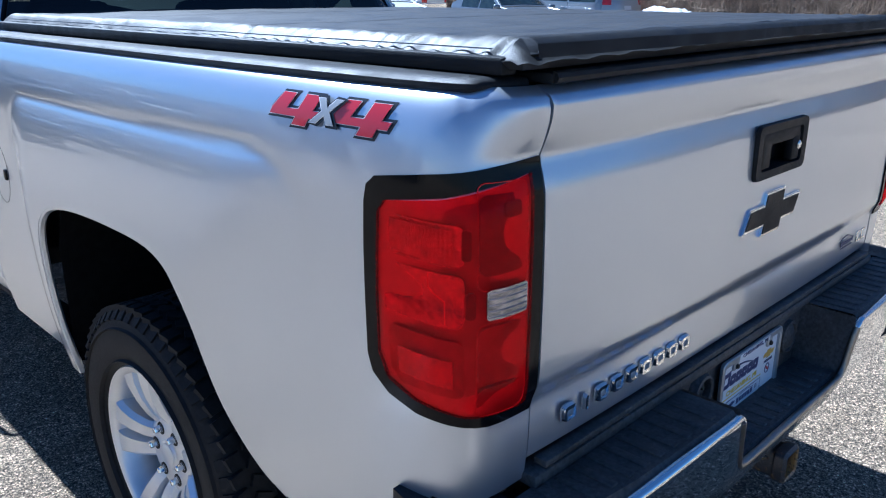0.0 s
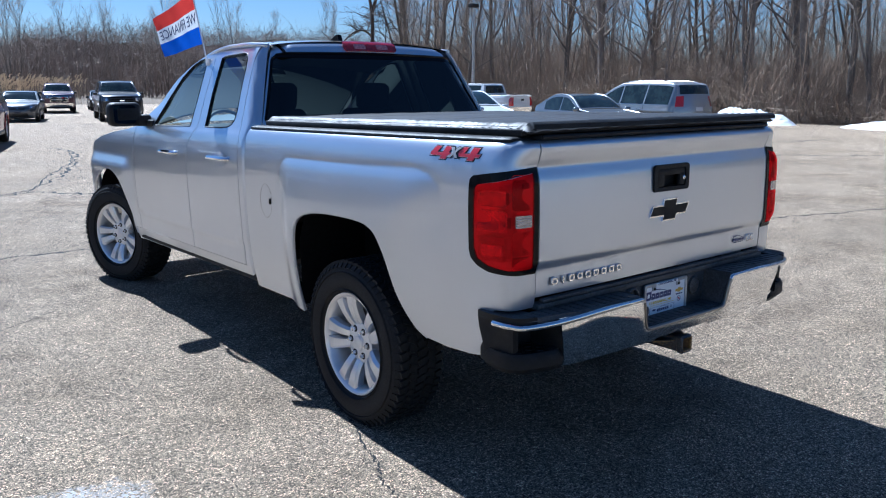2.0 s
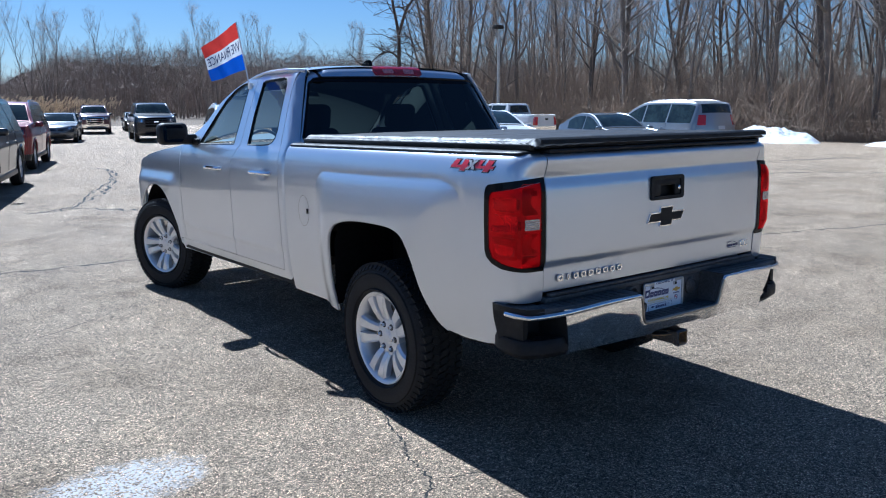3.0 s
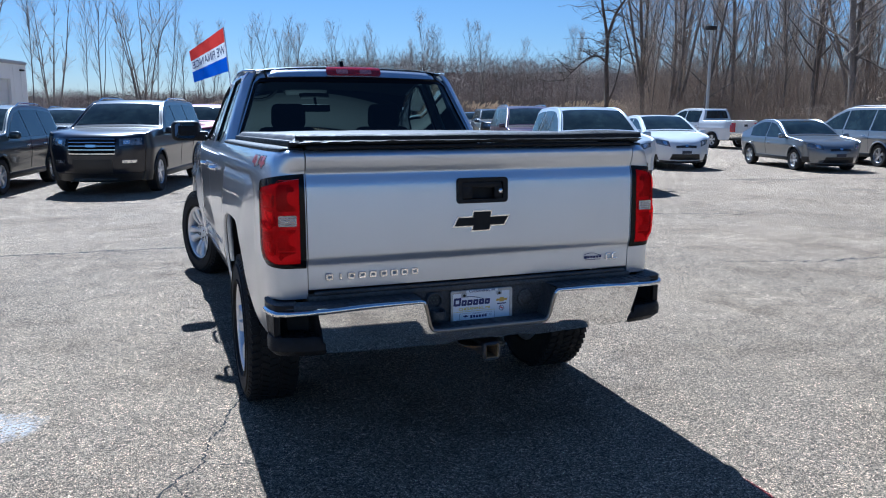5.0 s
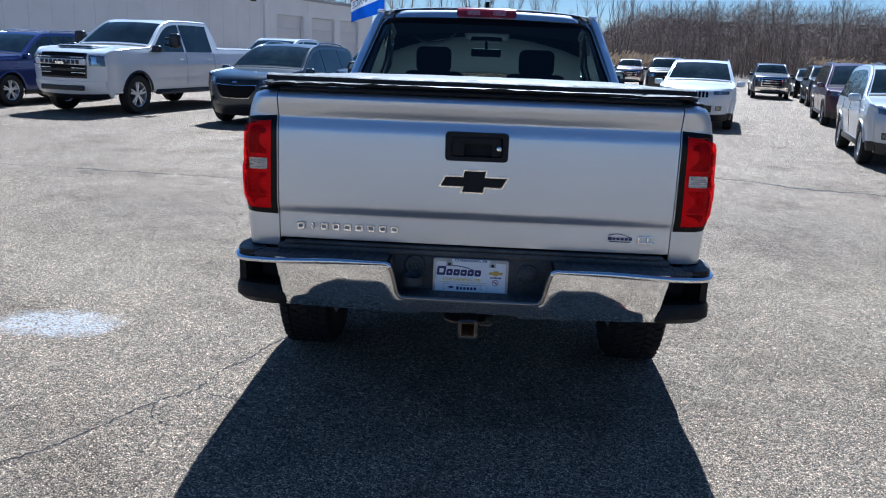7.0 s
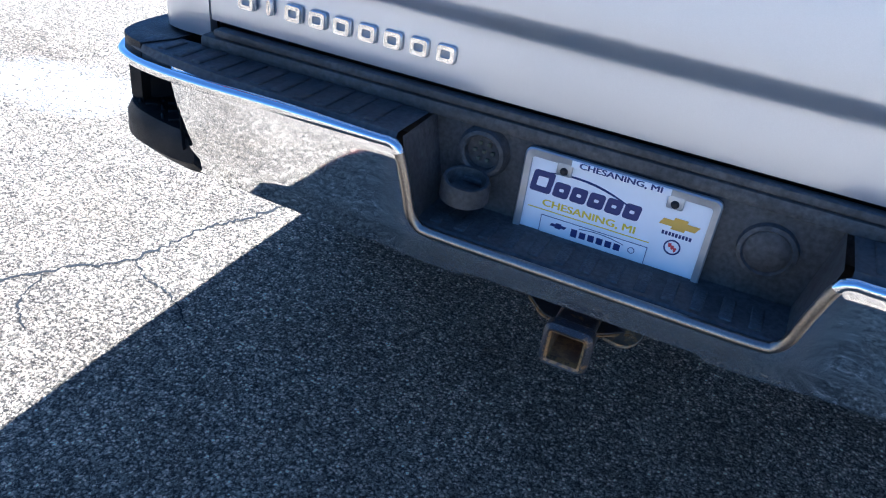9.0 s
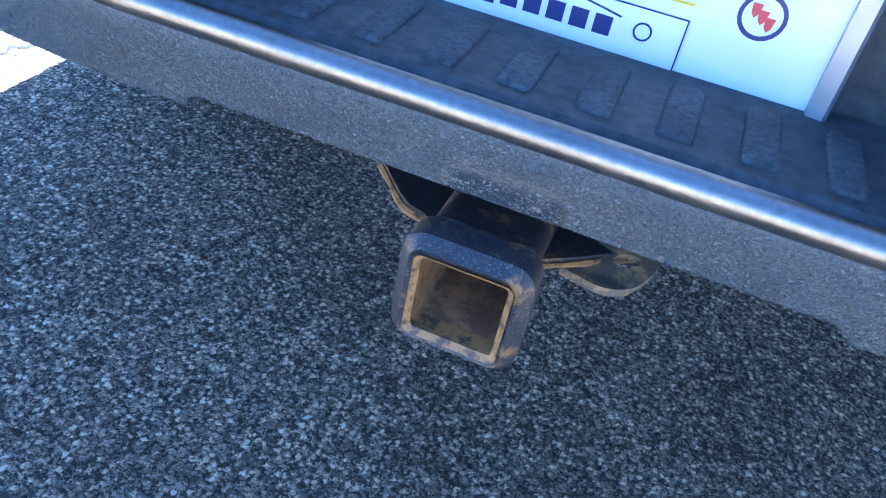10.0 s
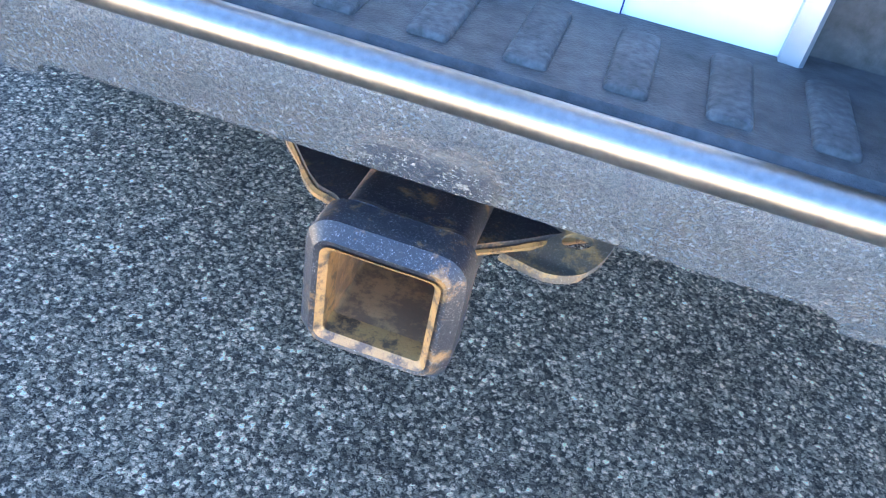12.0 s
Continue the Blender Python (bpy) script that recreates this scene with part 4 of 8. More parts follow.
wall = [(-0.885, 1.25), (0.885, 1.25), (0.868, 1.38), (0.845, 1.436), (0.775, 1.62), (0.700, 1.81), (0.670, 1.875), (0.62, 1.926), (-0.62, 1.926), (-0.670, 1.875), (-0.700, 1.81), (-0.775, 1.62), (-0.845, 1.436), (-0.868, 1.38)]
pane = [(0.815, 1.425), (0.822, 1.455), (0.765, 1.60), (0.690, 1.80), (0.655, 1.838), (0.60, 1.848), (-0.60, 1.848), (-0.655, 1.838), (-0.690, 1.80), (-0.765, 1.60), (-0.822, 1.455), (-0.815, 1.425)]
wallob = part("cab_back", skin("cab_back", SILVER, wall, [pane], back, 0.035, 0.03, (0, -1, 0)), None, TRUCK)
part("rear_window", skin("rear_window", TINT, pane, [], back, 0.06, 0.005, (0, -1, 0), -0.003), None, wallob, "dark tinted rear window")
g = Geo()
g.tube([Vector(back(x, z)) for x, z in dense(pane, 0.08)], 0.008, 5, closed=True)
part("window_seal", g, GLOSSBLACK, wallob)
band = [(-0.69, 1.815), (0.69, 1.815), (0.648, 1.8445), (0.60, 1.8475), (-0.60, 1.8475), (-0.648, 1.8445)]
part("window_band", skin("window_band", GLOSSBLACK, band, [], back, 0.05, 0.003, (0, -1, 0), -0.001), None, wallob)
for s in (-1, 1):
    g = Geo()
    g.tube([Vector(back(s * 0.615, z)) + Vector((0, -0.002, 0)) for z in (1.848, 1.87, 1.89, 1.91, 1.925)], 0.010, 5)
    part("roof_seam", g, GLOSSBLACK, wallob)
# high brake lamp
BRAKERED = material("brake lamp lens", (0.30, 0.006, 0.012), rough=0.12, coat=0.7, grain=0.35, grain_scale=60, stain=0.3, stain_scale=14)
ring = rounded(0.396, 0.056, 0.020, 5, 0, 1.889)
brake = part("brake_lamp", skin("brake_lamp", BRAKERED, ring, [], back, 0.02, 0.02, (0, -1, 0), 0.012), None, TRUCK, "red high brake lamp with clear cargo windows")
for s in (-1, 1):
    part("cargo_lens", skin("cargo_lens", PINKLENS, rounded(0.085, 0.026, 0.006, 3, s * 0.085, 1.885), [], back, 0.02, 0.004, (0, -1, 0), 0.0145), None, brake)


def roof(u, v):
    y = 2.325 + v * 1.0
    e = curve1([2.325, 2.50, 2.75, 2.95, 3.12, 3.325], [1.892, 1.903, 1.904, 1.887, 1.855, 1.790])(y)
    w = 0.735 - 0.16 * max(0.0, y - 3.25) ** 2 - 0.055 * smooth01((2.42 - y) / 0.12)
    return (u * w, y + 0.10 * (1 - u * u) * v - 0.012 * (1 - u * u) * (1 - v), e + (0.038 + 0.02 * v) * (1 - abs(u) ** 2.6) - 0.004)


g = Geo()
g.grid(roof, [math.sin(a) for a in np.linspace(-1.5708, 1.5708, 33)], np.linspace(0, 1, 24))
ROOF = part("roof", g, SILVER, TRUCK)
for side in (-1, 1):
    part("roof_edge", Geo().tube([Vector(roof(side, v)) + Vector((side * 0.002, 0, -0.004)) for v in np.linspace(0, 1, 24)], 0.014, 8), SILVER, ROOF)
g = Geo()
g.prism([(0, 0), (0.13, 0), (0.11, 0.018), (0.05, 0.045), (0.02, 0.048)], 0.03, Matrix.Translation((-0.015, 2.62, 1.945)) @ pose(0, 0, 0, 90, 0, 90))
part("antenna", g, GLOSSBLACK, ROOF)


def screen(u, v):
    y, z = 3.325 + v * 0.80, 1.785 - v * 0.425
    w = 0.733 + v * 0.135
    return (u * w, y + (0.10 + 0.12 * v) * (1 - u * u), z + 0.05 * (1 - v) * (1 - u * u))


g = Geo()
g.grid(screen, np.linspace(-1, 1, 13), np.linspace(0, 1, 7))
part("windscreen", g, CLEAR, TRUCK)


def hood(u, v):
    y = 4.12 + v * 1.17
    return (u * (0.90 - 0.04 * v), y + 0.08 * (1 - u * u), 1.372 - 0.11 * v - 0.12 * v**4 + 0.03 * (1 - abs(u) ** 3) - 0.01 * abs(u) ** 8)


g = Geo()
g.grid(hood, np.linspace(-1, 1, 17), np.linspace(0, 1, 14))
part("hood", g, SILVER, TRUCK)
g = Geo()
g.box((0, 5.37, 0.95), (1.30, 0.10, 0.36), 0.03)
part("grille", g, GLOSSBLACK, TRUCK)
g = Geo()
g.box((0, 5.40, 0.66), (1.66, 0.16, 0.22), 0.06)
part("front_bumper", g, CHROME, TRUCK)

# inside of the cab
for side in (-1, 1):
    g = Geo()
    g.box((side * 0.38, 3.12, 1.02), (0.52, 0.52, 0.18), 0.06)
    g.box((0, 0, 0), (0.46, 0.13, 0.58), 0.06, Matrix.Translation((side * 0.38, 2.92, 1.22)) @ pose(0, 0, 0, 12), 3)
    g.box((0, 0, 0), (0.26, 0.10, 0.19), 0.045, Matrix.Translation((side * 0.38, 2.82, 1.585)) @ pose(0, 0, 0, 10), 3)
    for s in (-1, 1):
        g.tube([(side * 0.38 + s * 0.06, 2.84, 1.46), (side * 0.38 + s * 0.06, 2.82, 1.56)], 0.008, 6)
    part("seat", g, SEATCLOTH, TRUCK)
g = Geo()
g.box((0, 2.36, 1.05), (1.40, 0.45, 0.14), 0.05)
g.box((0, 2.22, 1.20), (1.40, 0.10, 0.40), 0.05)
for s in (-1, 1):
    g.box((s * 0.44, 2.26, 1.43), (0.25, 0.08, 0.09), 0.035, None, 3)
part("rear_bench", g, SEATCLOTH, TRUCK)
g = Geo()
g.box((0, 3.98, 1.30), (1.72, 0.42, 0.16), 0.06)
g.box((0, 3.90, 1.10), (1.70, 0.30, 0.40), 0.06)
g.box((0.0, 3.75, 1.36), (0.34, 0.10, 0.10), 0.03)
g.box((0, 3.3, 0.86), (1.80, 2.1, 0.05))
for s in (-1, 1):
    g.box((s * 0.88, 3.2, 1.10), (0.05, 1.9, 0.5), 0.02)
part("dashboard", g, DASH, TRUCK)
g = Geo()
g.lathe([(0.175, -0.014), (0.19, 0.0), (0.175, 0.014), (0.16, 0.0), (0.175, -0.014)], 24, Matrix.Translation((-0.38, 3.66, 1.33)) @ pose(0, 0, 0, 65))
g.box((-0.38, 3.67, 1.33), (0.30, 0.03, 0.05), 0.012)
part("steering_wheel", g, DASH, TRUCK)
g = Geo()
g.box((0.0, 3.62, 1.665), (0.25, 0.03, 0.066), 0.014)
g.tube([(0, 3.63, 1.69), (0, 3.66, 1.735)], 0.012, 6)
part("rear_view_mirror", g, DASH, TRUCK)
g = Geo()
g.grid(lambda u, v: Vector(roof(u, v)) - Vector((0, 0, 0.03)), np.linspace(-0.97, 0.97, 9), np.linspace(0, 1, 8))
part("headliner", g, DASH, TRUCK)

# ---- wheels ----


def make_wheel():
    """The wheel's own axis is z, its outer face up."""
    hub = thing("wheel", Matrix.Identity(4), "", "")
    tyre = Geo()
    prof = [(0.240, -0.115), (0.254, -0.125), (0.300, -0.135), (0.345, -0.134), (0.376, -0.124), (0.392, -0.110), (0.398, -0.08), (0.400, 0.0), (0.398, 0.08), (0.392, 0.110), (0.376, 0.124), (0.345, 0.1335), (0.305, 0.1345), (0.275, 0.130), (0.256, 0.122), (0.247, 0.112)]
    tyre.lathe(prof, 72)
    count, tread = 60, Geo()
    for k in range(count):
        w = 2 * math.pi * k / count
        turn = Matrix.Rotation(w, 4, "Z")
        half = Matrix.Rotation(w + math.pi / count, 4, "Z")
        for h, c, depth, twist, mm in ((0.098, 0.030, 0.036, 14, turn), (0.050, 0.026, 0.040, -24, half), (0.0, 0.026, 0.044, 20, turn), (-0.050, 0.026, 0.040, -24, half), (-0.098, 0.030, 0.036, 14, turn)):
            tread.box((0, 0, 0), (0.016, c, depth), 0.0, mm @ Matrix.Translation((0.400, 0, h)) @ Matrix.Rotation(radians(twist), 4, "X"))
        for s in (-1, 1):
            tread.box((0, 0, 0), (0.030, 0.026, 0.012), 0.0, (turn if s > 0 else half) @ Matrix.Translation((0.383, 0, s * 0.117)) @ Matrix.Rotation(radians(s * 38), 4, "Y"))
    for r in (0.268, 0.352):
        tyre.lathe([(r - 0.004, 0.128), (r, 0.1385), (r + 0.004, 0.128)], 72)
    tyre_ = part("tyre", tyre, RUBBER, hub)
    tagged(part("tread", tread, RUBBER, tyre_), kind="stuff")
    rim = Geo()
    rim.lathe([(0.244, -0.11), (0.236, -0.10), (0.216, -0.07), (0.212, 0.0), (0.216, 0.060), (0.224, 0.098), (0.232, 0.112), (0.241, 0.120), (0.249, 0.122), (0.253, 0.116), (0.250, 0.104)], 60)
    rim = part("rim", rim, ALLOY, hub, "machined alloy rim with five split spokes")
    for k in range(5):
        # a pair of broad flat-topped spokes with bevelled flanks, a slot between them
        for s in (-1, 1):
            face = Geo()
            a, b = radians(72 * k + s * 14.5), radians(72 * k + s * 11.6)
            i_, o = Vector((0.088 * math.cos(a), 0.088 * math.sin(a), 0.073)), Vector((0.230 * math.cos(b), 0.230 * math.sin(b), 0.108))
            d = (o - i_).normalized()
            across = Vector((-d.y, d.x, 0)).normalized()
            rows = []
            for t, wd, lift_ in ((0, 0.0195, 0.0), (0.2, 0.0205, 0.010), (0.5, 0.0235, 0.014), (0.8, 0.0275, 0.010), (1, 0.034, 0.002)):
                p = i_.lerp(o, t) + Vector((0, 0, lift_))
                outer_, inner_ = (wd + 0.007, wd) if s > 0 else (wd, wd + 0.007)
                rows.append([p - across * inner_ + Vector((0, 0, -0.046)), p - across * inner_ + Vector((0, 0, -0.014)), p - across * (wd - 0.0045), p + across * (wd - 0.0045), p + across * outer_ + Vector((0, 0, -0.014)), p + across * outer_ + Vector((0, 0, -0.046))])
            flat_ = [q for row in rows for q in row]
            face.add(flat_, [(r * 6 + c, (r + 1) * 6 + c, (r + 1) * 6 + c + 1, r * 6 + c + 1) for r in range(4) for c in range(5)])
            part("spoke", face, ALLOY, rim)
    disc_ = Geo()
    disc_.lathe([(0.0, 0.079), (0.038, 0.079), (0.042, 0.0755), (0.086, 0.0755), (0.102, 0.071), (0.107, 0.03)], 40)
    part("hub_face", disc_, ALLOY, rim)
    cap = Geo()
    cap.lathe([(0.0, 0.0845), (0.026, 0.084), (0.031, 0.081), (0.032, 0.076)], 28)
    part("centre_cap", cap, ALLOY, rim)
    for k in range(6):
        a = radians(60 * k + 10)
        spot_ = Matrix.Translation((0.070 * math.cos(a), 0.070 * math.sin(a), 0.0))
        part("lug_nut", Geo().lathe([(0.0, 0.096), (0.007, 0.095), (0.0095, 0.091), (0.0105, 0.070)], 6, spot_), CHROME, rim, "chrome wheel nut")
        # flat dark ring on the hub face: paints the shade of the nut's hole
        part("nut_recess", Geo().lathe([(0.0105, 0.0765), (0.0150, 0.0770), (0.0168, 0.0772), (0.0178, 0.074)], 16, spot_), DARKMETAL, rim)
    inner = Geo()
    inner.lathe([(0.0, 0.015), (0.165, 0.015), (0.168, 0.010), (0.168, -0.015), (0.0, -0.02)], 40)
    inner.box((0.12, 0.0, 0.02), (0.08, 0.14, 0.05), 0.012)
    part("brake_disc", inner, DISC, hub)
    return hub


first = make_wheel()
AXLES = ((-0.862, 1.0415, 0.411), (0.862, 1.0415, 0.411), (-0.868, 4.6845, 0.489), (0.868, 4.6845, 0.489))
wheels = []
for k, (x, y, z) in enumerate(AXLES):
    m = Matrix.Translation((x, y, z)) @ pose(0, 0, 0, 0, 90 if x > 0 else -90, 0) @ Matrix.Rotation(radians(17 + 41 * k), 4, "Z")
    if y > 4:
        # the front wheels are steered
        m = Matrix.Translation((x, y, z)) @ Matrix.Rotation(radians(19), 4, "Z") @ Matrix.Translation((-x, -y, -z)) @ m
    w = first if k == 0 else copy_thing(first, m)
    w.matrix_basis = m
    wheels.append(w)
for w in wheels:
    # hand the wheel's parts to the truck: tyre and rim with its own pieces
    for child in [c for c in w.children]:
        child.matrix_basis = w.matrix_basis @ child.matrix_basis
        child.parent = TRUCK
    bpy.data.objects.remove(w)

# ---- rear bumper, plate and hitch ----
bump_y = curve1([-1.02, -0.965, -0.93, -0.88, -0.79, -0.65, -0.45, 0.0, 0.45, 0.65, 0.79, 0.88, 0.93, 0.965, 1.02], [0.06, -0.065, -0.092, -0.112, -0.134, -0.150, -0.158, -0.162, -0.158, -0.150, -0.134, -0.112, -0.092, -0.065, 0.06])
BUMPER = part("bumper", Geo().box((0, 0.055, 0.66), (1.50, 0.06, 0.16), 0.01), DARKMETAL, TRUCK)


def face(x, z):
    side, below = smooth01((abs(x) - 0.27) / 0.10), max(0.0, 0.745 - z)
    lean = (0.07 + 0.015 * side) * below + 0.36 * side * below * below
    roll = 0.014 * smooth01((z - 0.742) / 0.018) ** 2
    foot = 0.36 * max(0.0, 0.602 - z) * (1 - 0.6 * smooth01((abs(x) - 0.27) / 0.10))
    return (x, bump_y(x) + lean + roll + foot, z)


chrome = [(-0.795, 0.760), (-0.345, 0.760), (-0.328, 0.756), (-0.319, 0.742), (-0.306, 0.680), (-0.296, 0.645), (-0.283, 0.622), (-0.262, 0.6095), (0.262, 0.6095), (0.283, 0.622), (0.296, 0.645), (0.306, 0.680), (0.319, 0.742), (0.328, 0.756), (0.345, 0.760), (0.795, 0.760), (0.783, 0.70), (0.765, 0.60), (0.755, 0.552), (0.52, 0.549), (0.201, 0.544), (0.196, 0.552), (0.188, 0.557), (-0.188, 0.557), (-0.196, 0.552), (-0.201, 0.544), (-0.52, 0.549), (-0.755, 0.552), (-0.765, 0.60), (-0.783, 0.70)]
def dusty_chrome():
    """Chrome under road dust: thick and speckled on the low middle, a thin film on the sides."""
    m = material("dusty chrome", (0.86, 0.87, 0.88), rough=0.08, metal=1.0)
    b = m.node_tree.nodes["Principled BSDF"]
    where = node(m, "ShaderNodeTexCoord").outputs["Object"]

    def cloud(scale, detail, rough=0.6):
        n_ = node(m, "ShaderNodeTexNoise")
        n_.inputs["Scale"].default_value, n_.inputs["Detail"].default_value, n_.inputs["Roughness"].default_value = scale, detail, rough
        link(m, where, n_.inputs["Vector"])
        return n_.outputs["Fac"]

    def span(value, a, c, lo, hi):
        n_ = node(m, "ShaderNodeMapRange")
        for key, v in zip(("From Min", "From Max", "To Min", "To Max"), (a, c, lo, hi)):
            n_.inputs[key].default_value = v
        link(m, value, n_.inputs["Value"])
        return n_.outputs[0]

    def two(op, a, c):
        n_ = node(m, "ShaderNodeMath")
        n_.operation, n_.use_clamp = op, True
        for s_, x_ in zip(n_.inputs, (a, c)):
            if isinstance(x_, float):
                s_.default_value = x_
            else:
                link(m, x_, s_)
        return n_.outputs[0]

    xyz = node(m, "ShaderNodeSeparateXYZ")
    link(m, where, xyz.inputs[0])
    mid = node(m, "ShaderNodeMath")
    mid.operation = "ABSOLUTE"
    link(m, xyz.outputs[0], mid.inputs[0])
    thick = two("ADD", span(mid.outputs[0], 0.24, 0.36, 0.66, 0.004), span(xyz.outputs[2], 0.55, 0.60, 0.04, 0.0))
    speck = span(cloud(520, 3.0, 0.75), 0.40, 0.60, 0.35, 1.25)
    film = span(cloud(45, 6.0, 0.65), 0.30, 0.70, 0.72, 1.15)
    amount = two("MULTIPLY", two("MULTIPLY", thick, film), speck)
    drops = node(m, "ShaderNodeTexVoronoi")
    drops.inputs["Scale"].default_value = 85
    link(m, where, drops.inputs["Vector"])
    spot = two("MULTIPLY", span(drops.outputs["Distance"], 0.20, 0.30, 1.0, 0.0), span(xyz.outputs[2], 0.552, 0.572, 0.95, 0.05))
    dust = node(m, "ShaderNodeBsdfDiffuse")
    tone = node(m, "ShaderNodeValToRGB")
    tone.color_ramp.elements[0].position, tone.color_ramp.elements[0].color = 0.42, (0.040, 0.042, 0.043, 1)
    tone.color_ramp.elements[1].position, tone.color_ramp.elements[1].color = 0.66, (0.215, 0.222, 0.22, 1)
    link(m, cloud(430, 4.0, 0.8), tone.inputs[0])
    link(m, tone.outputs[0], dust.inputs[0])
    link(m, span(amount, 0.0, 0.8, 0.045, 0.28), b.inputs["Roughness"])
    mx = node(m, "ShaderNodeMixShader")
    link(m, two("ADD", amount, spot), mx.inputs[0])
    link(m, b.outputs[0], mx.inputs[1])
    link(m, dust.outputs[0], mx.inputs[2])
    link(m, mx.outputs[0], m.node_tree.nodes["Material Output"].inputs[0])
    return m


CHROMEFACE = part("bumper_face", skin("bumper_face", dusty_chrome(), chrome, [], face, 0.02, 0.012, (0, -1, 0)), None, TRUCK, "dusty chrome bumper face")


# bright rolled edge along the top and round the step
run = [(-0.984, 0.035, 0.738), (-0.979, -0.020, 0.737), (-0.966, -0.054, 0.736)] + [(x, bump_y(x) + 0.003, 0.733 + 0.020 * smooth01((0.98 - abs(x)) / 0.50)) for x in (-0.95, -0.92, -0.88, -0.83, -0.78, -0.70, -0.55, -0.42, -0.36)]
run += [(-0.338, bump_y(0.34) + 0.004, 0.7525), (-0.322, bump_y(0.32) + 0.004, 0.741), (-0.306, -0.150, 0.682), (-0.296, -0.147, 0.640), (-0.283, -0.144, 0.620), (-0.258, -0.1446, 0.6130), (-0.13, -0.1448, 0.6122), (0, -0.1448, 0.6122)]
run = run + [(-x, y, z) for x, y, z in run[::-1][1:]]
path_ = spline(run, 3)
WEATHERED = material("weathered chrome", (0.32, 0.295, 0.26), rough=0.33, metal=1.0, grain=0.12, grain_scale=260, stain=0.18, stain_scale=9, rough_vary=0.05)
part("bright_edge", Geo().tube([q for q in path_ if abs(q.x) < 0.326], 0.0090, 14), WEATHERED, CHROMEFACE, "dusty rolled chrome edge of the low step")
for s in (-1, 1):
    reach_ = [q for q in path_ if q.x * s > 0.312]
    part("bright_edge", Geo().tube(reach_, [0.0085 + 0.0035 * smooth01((abs(q.x) - 0.34) / 0.25) for q in reach_], 12), CHROME, CHROMEFACE, "rolled chrome edge")

RIBDUST = material("dust-filled black rib", (0.066, 0.068, 0.070), rough=0.7, grain=0.45, grain_scale=260, stain=0.4, stain_scale=25, bump=0.0006, bump_scale=700)
# step pads with cross ribs
def pad(x0, x1, z, name, ribs, y1=-0.02, slope=0.0, gap=0.045, front=0.008):
    g = Geo()

    def top(u, v):
        x = x0 + (x1 - x0) * u
        y = (bump_y(x) + front) * (1 - v) + y1 * v
        return (x, y, z + 0.012 * (1 - smooth01(v / 0.08)) * -1 + slope * v)

    us_, vs2 = np.linspace(0, 1, 24), [0, 0.03, 0.08, 0.3, 0.6, 0.9, 1.0]
    g.grid(top, us_, vs2)
    g.grid(lambda u, v: Vector(top(u, 0)) - Vector((0, -0.004, 0.03 * v)), us_, [0, 1], flip=True)
    g.grid(lambda u, v: Vector(top(u, 1)) - Vector((0, 0, 0.05 * v)), us_, [0, 1])
    x, bars = min(x0, x1) + 0.03, []
    while x < max(x0, x1) - 0.02:
        ya = bump_y(x) + front + 0.020
        yb = min(y1, -0.040 if front > 0.02 else y1) - 0.012
        bars.append(((x + 0.006, (ya + yb) / 2, z + 0.0002), (gap * 0.45, yb - ya, 0.0062)))
        x += gap
    ob = part(name, g, DUSTY, TRUCK, "ribbed black step pad")
    for c, size in bars:
        part("rib", Geo().box(c, size, 0.003, None, 3), RIBDUST if front > 0.02 else DUSTY, ob)
    return ob


pad(-0.925, -0.335, 0.766, "step_pad", 1)
pad(0.335, 0.925, 0.766, "step_pad", 1)
pad(-0.300, 0.300, 0.6190, "step_pad", 1, y1=-0.016, gap=0.043, front=0.0235)
# recess behind the low step: side walls, back wall, shelf under the tailgate
g = Geo()
for s in (-1, 1):
    def cheek(u, v, s=s):
        x = s * (0.322 - 0.030 * (1 - v))
        y = -0.150 + 0.135 * u
        return (x + s * 0.004 * u, y, 0.617 + 0.149 * v)
    g.grid(cheek, np.linspace(0, 1, 6), np.linspace(0, 1, 6))
g.box((0, -0.006, 0.705), (0.68, 0.022, 0.19), 0.004)
g.box((0, 0.000, 0.776), (1.62, 0.060, 0.026), 0.008)
g.box((0, -0.014, 0.797), (1.56, 0.028, 0.014), 0.004)
part("bumper_recess", g, DUSTY, BUMPER)
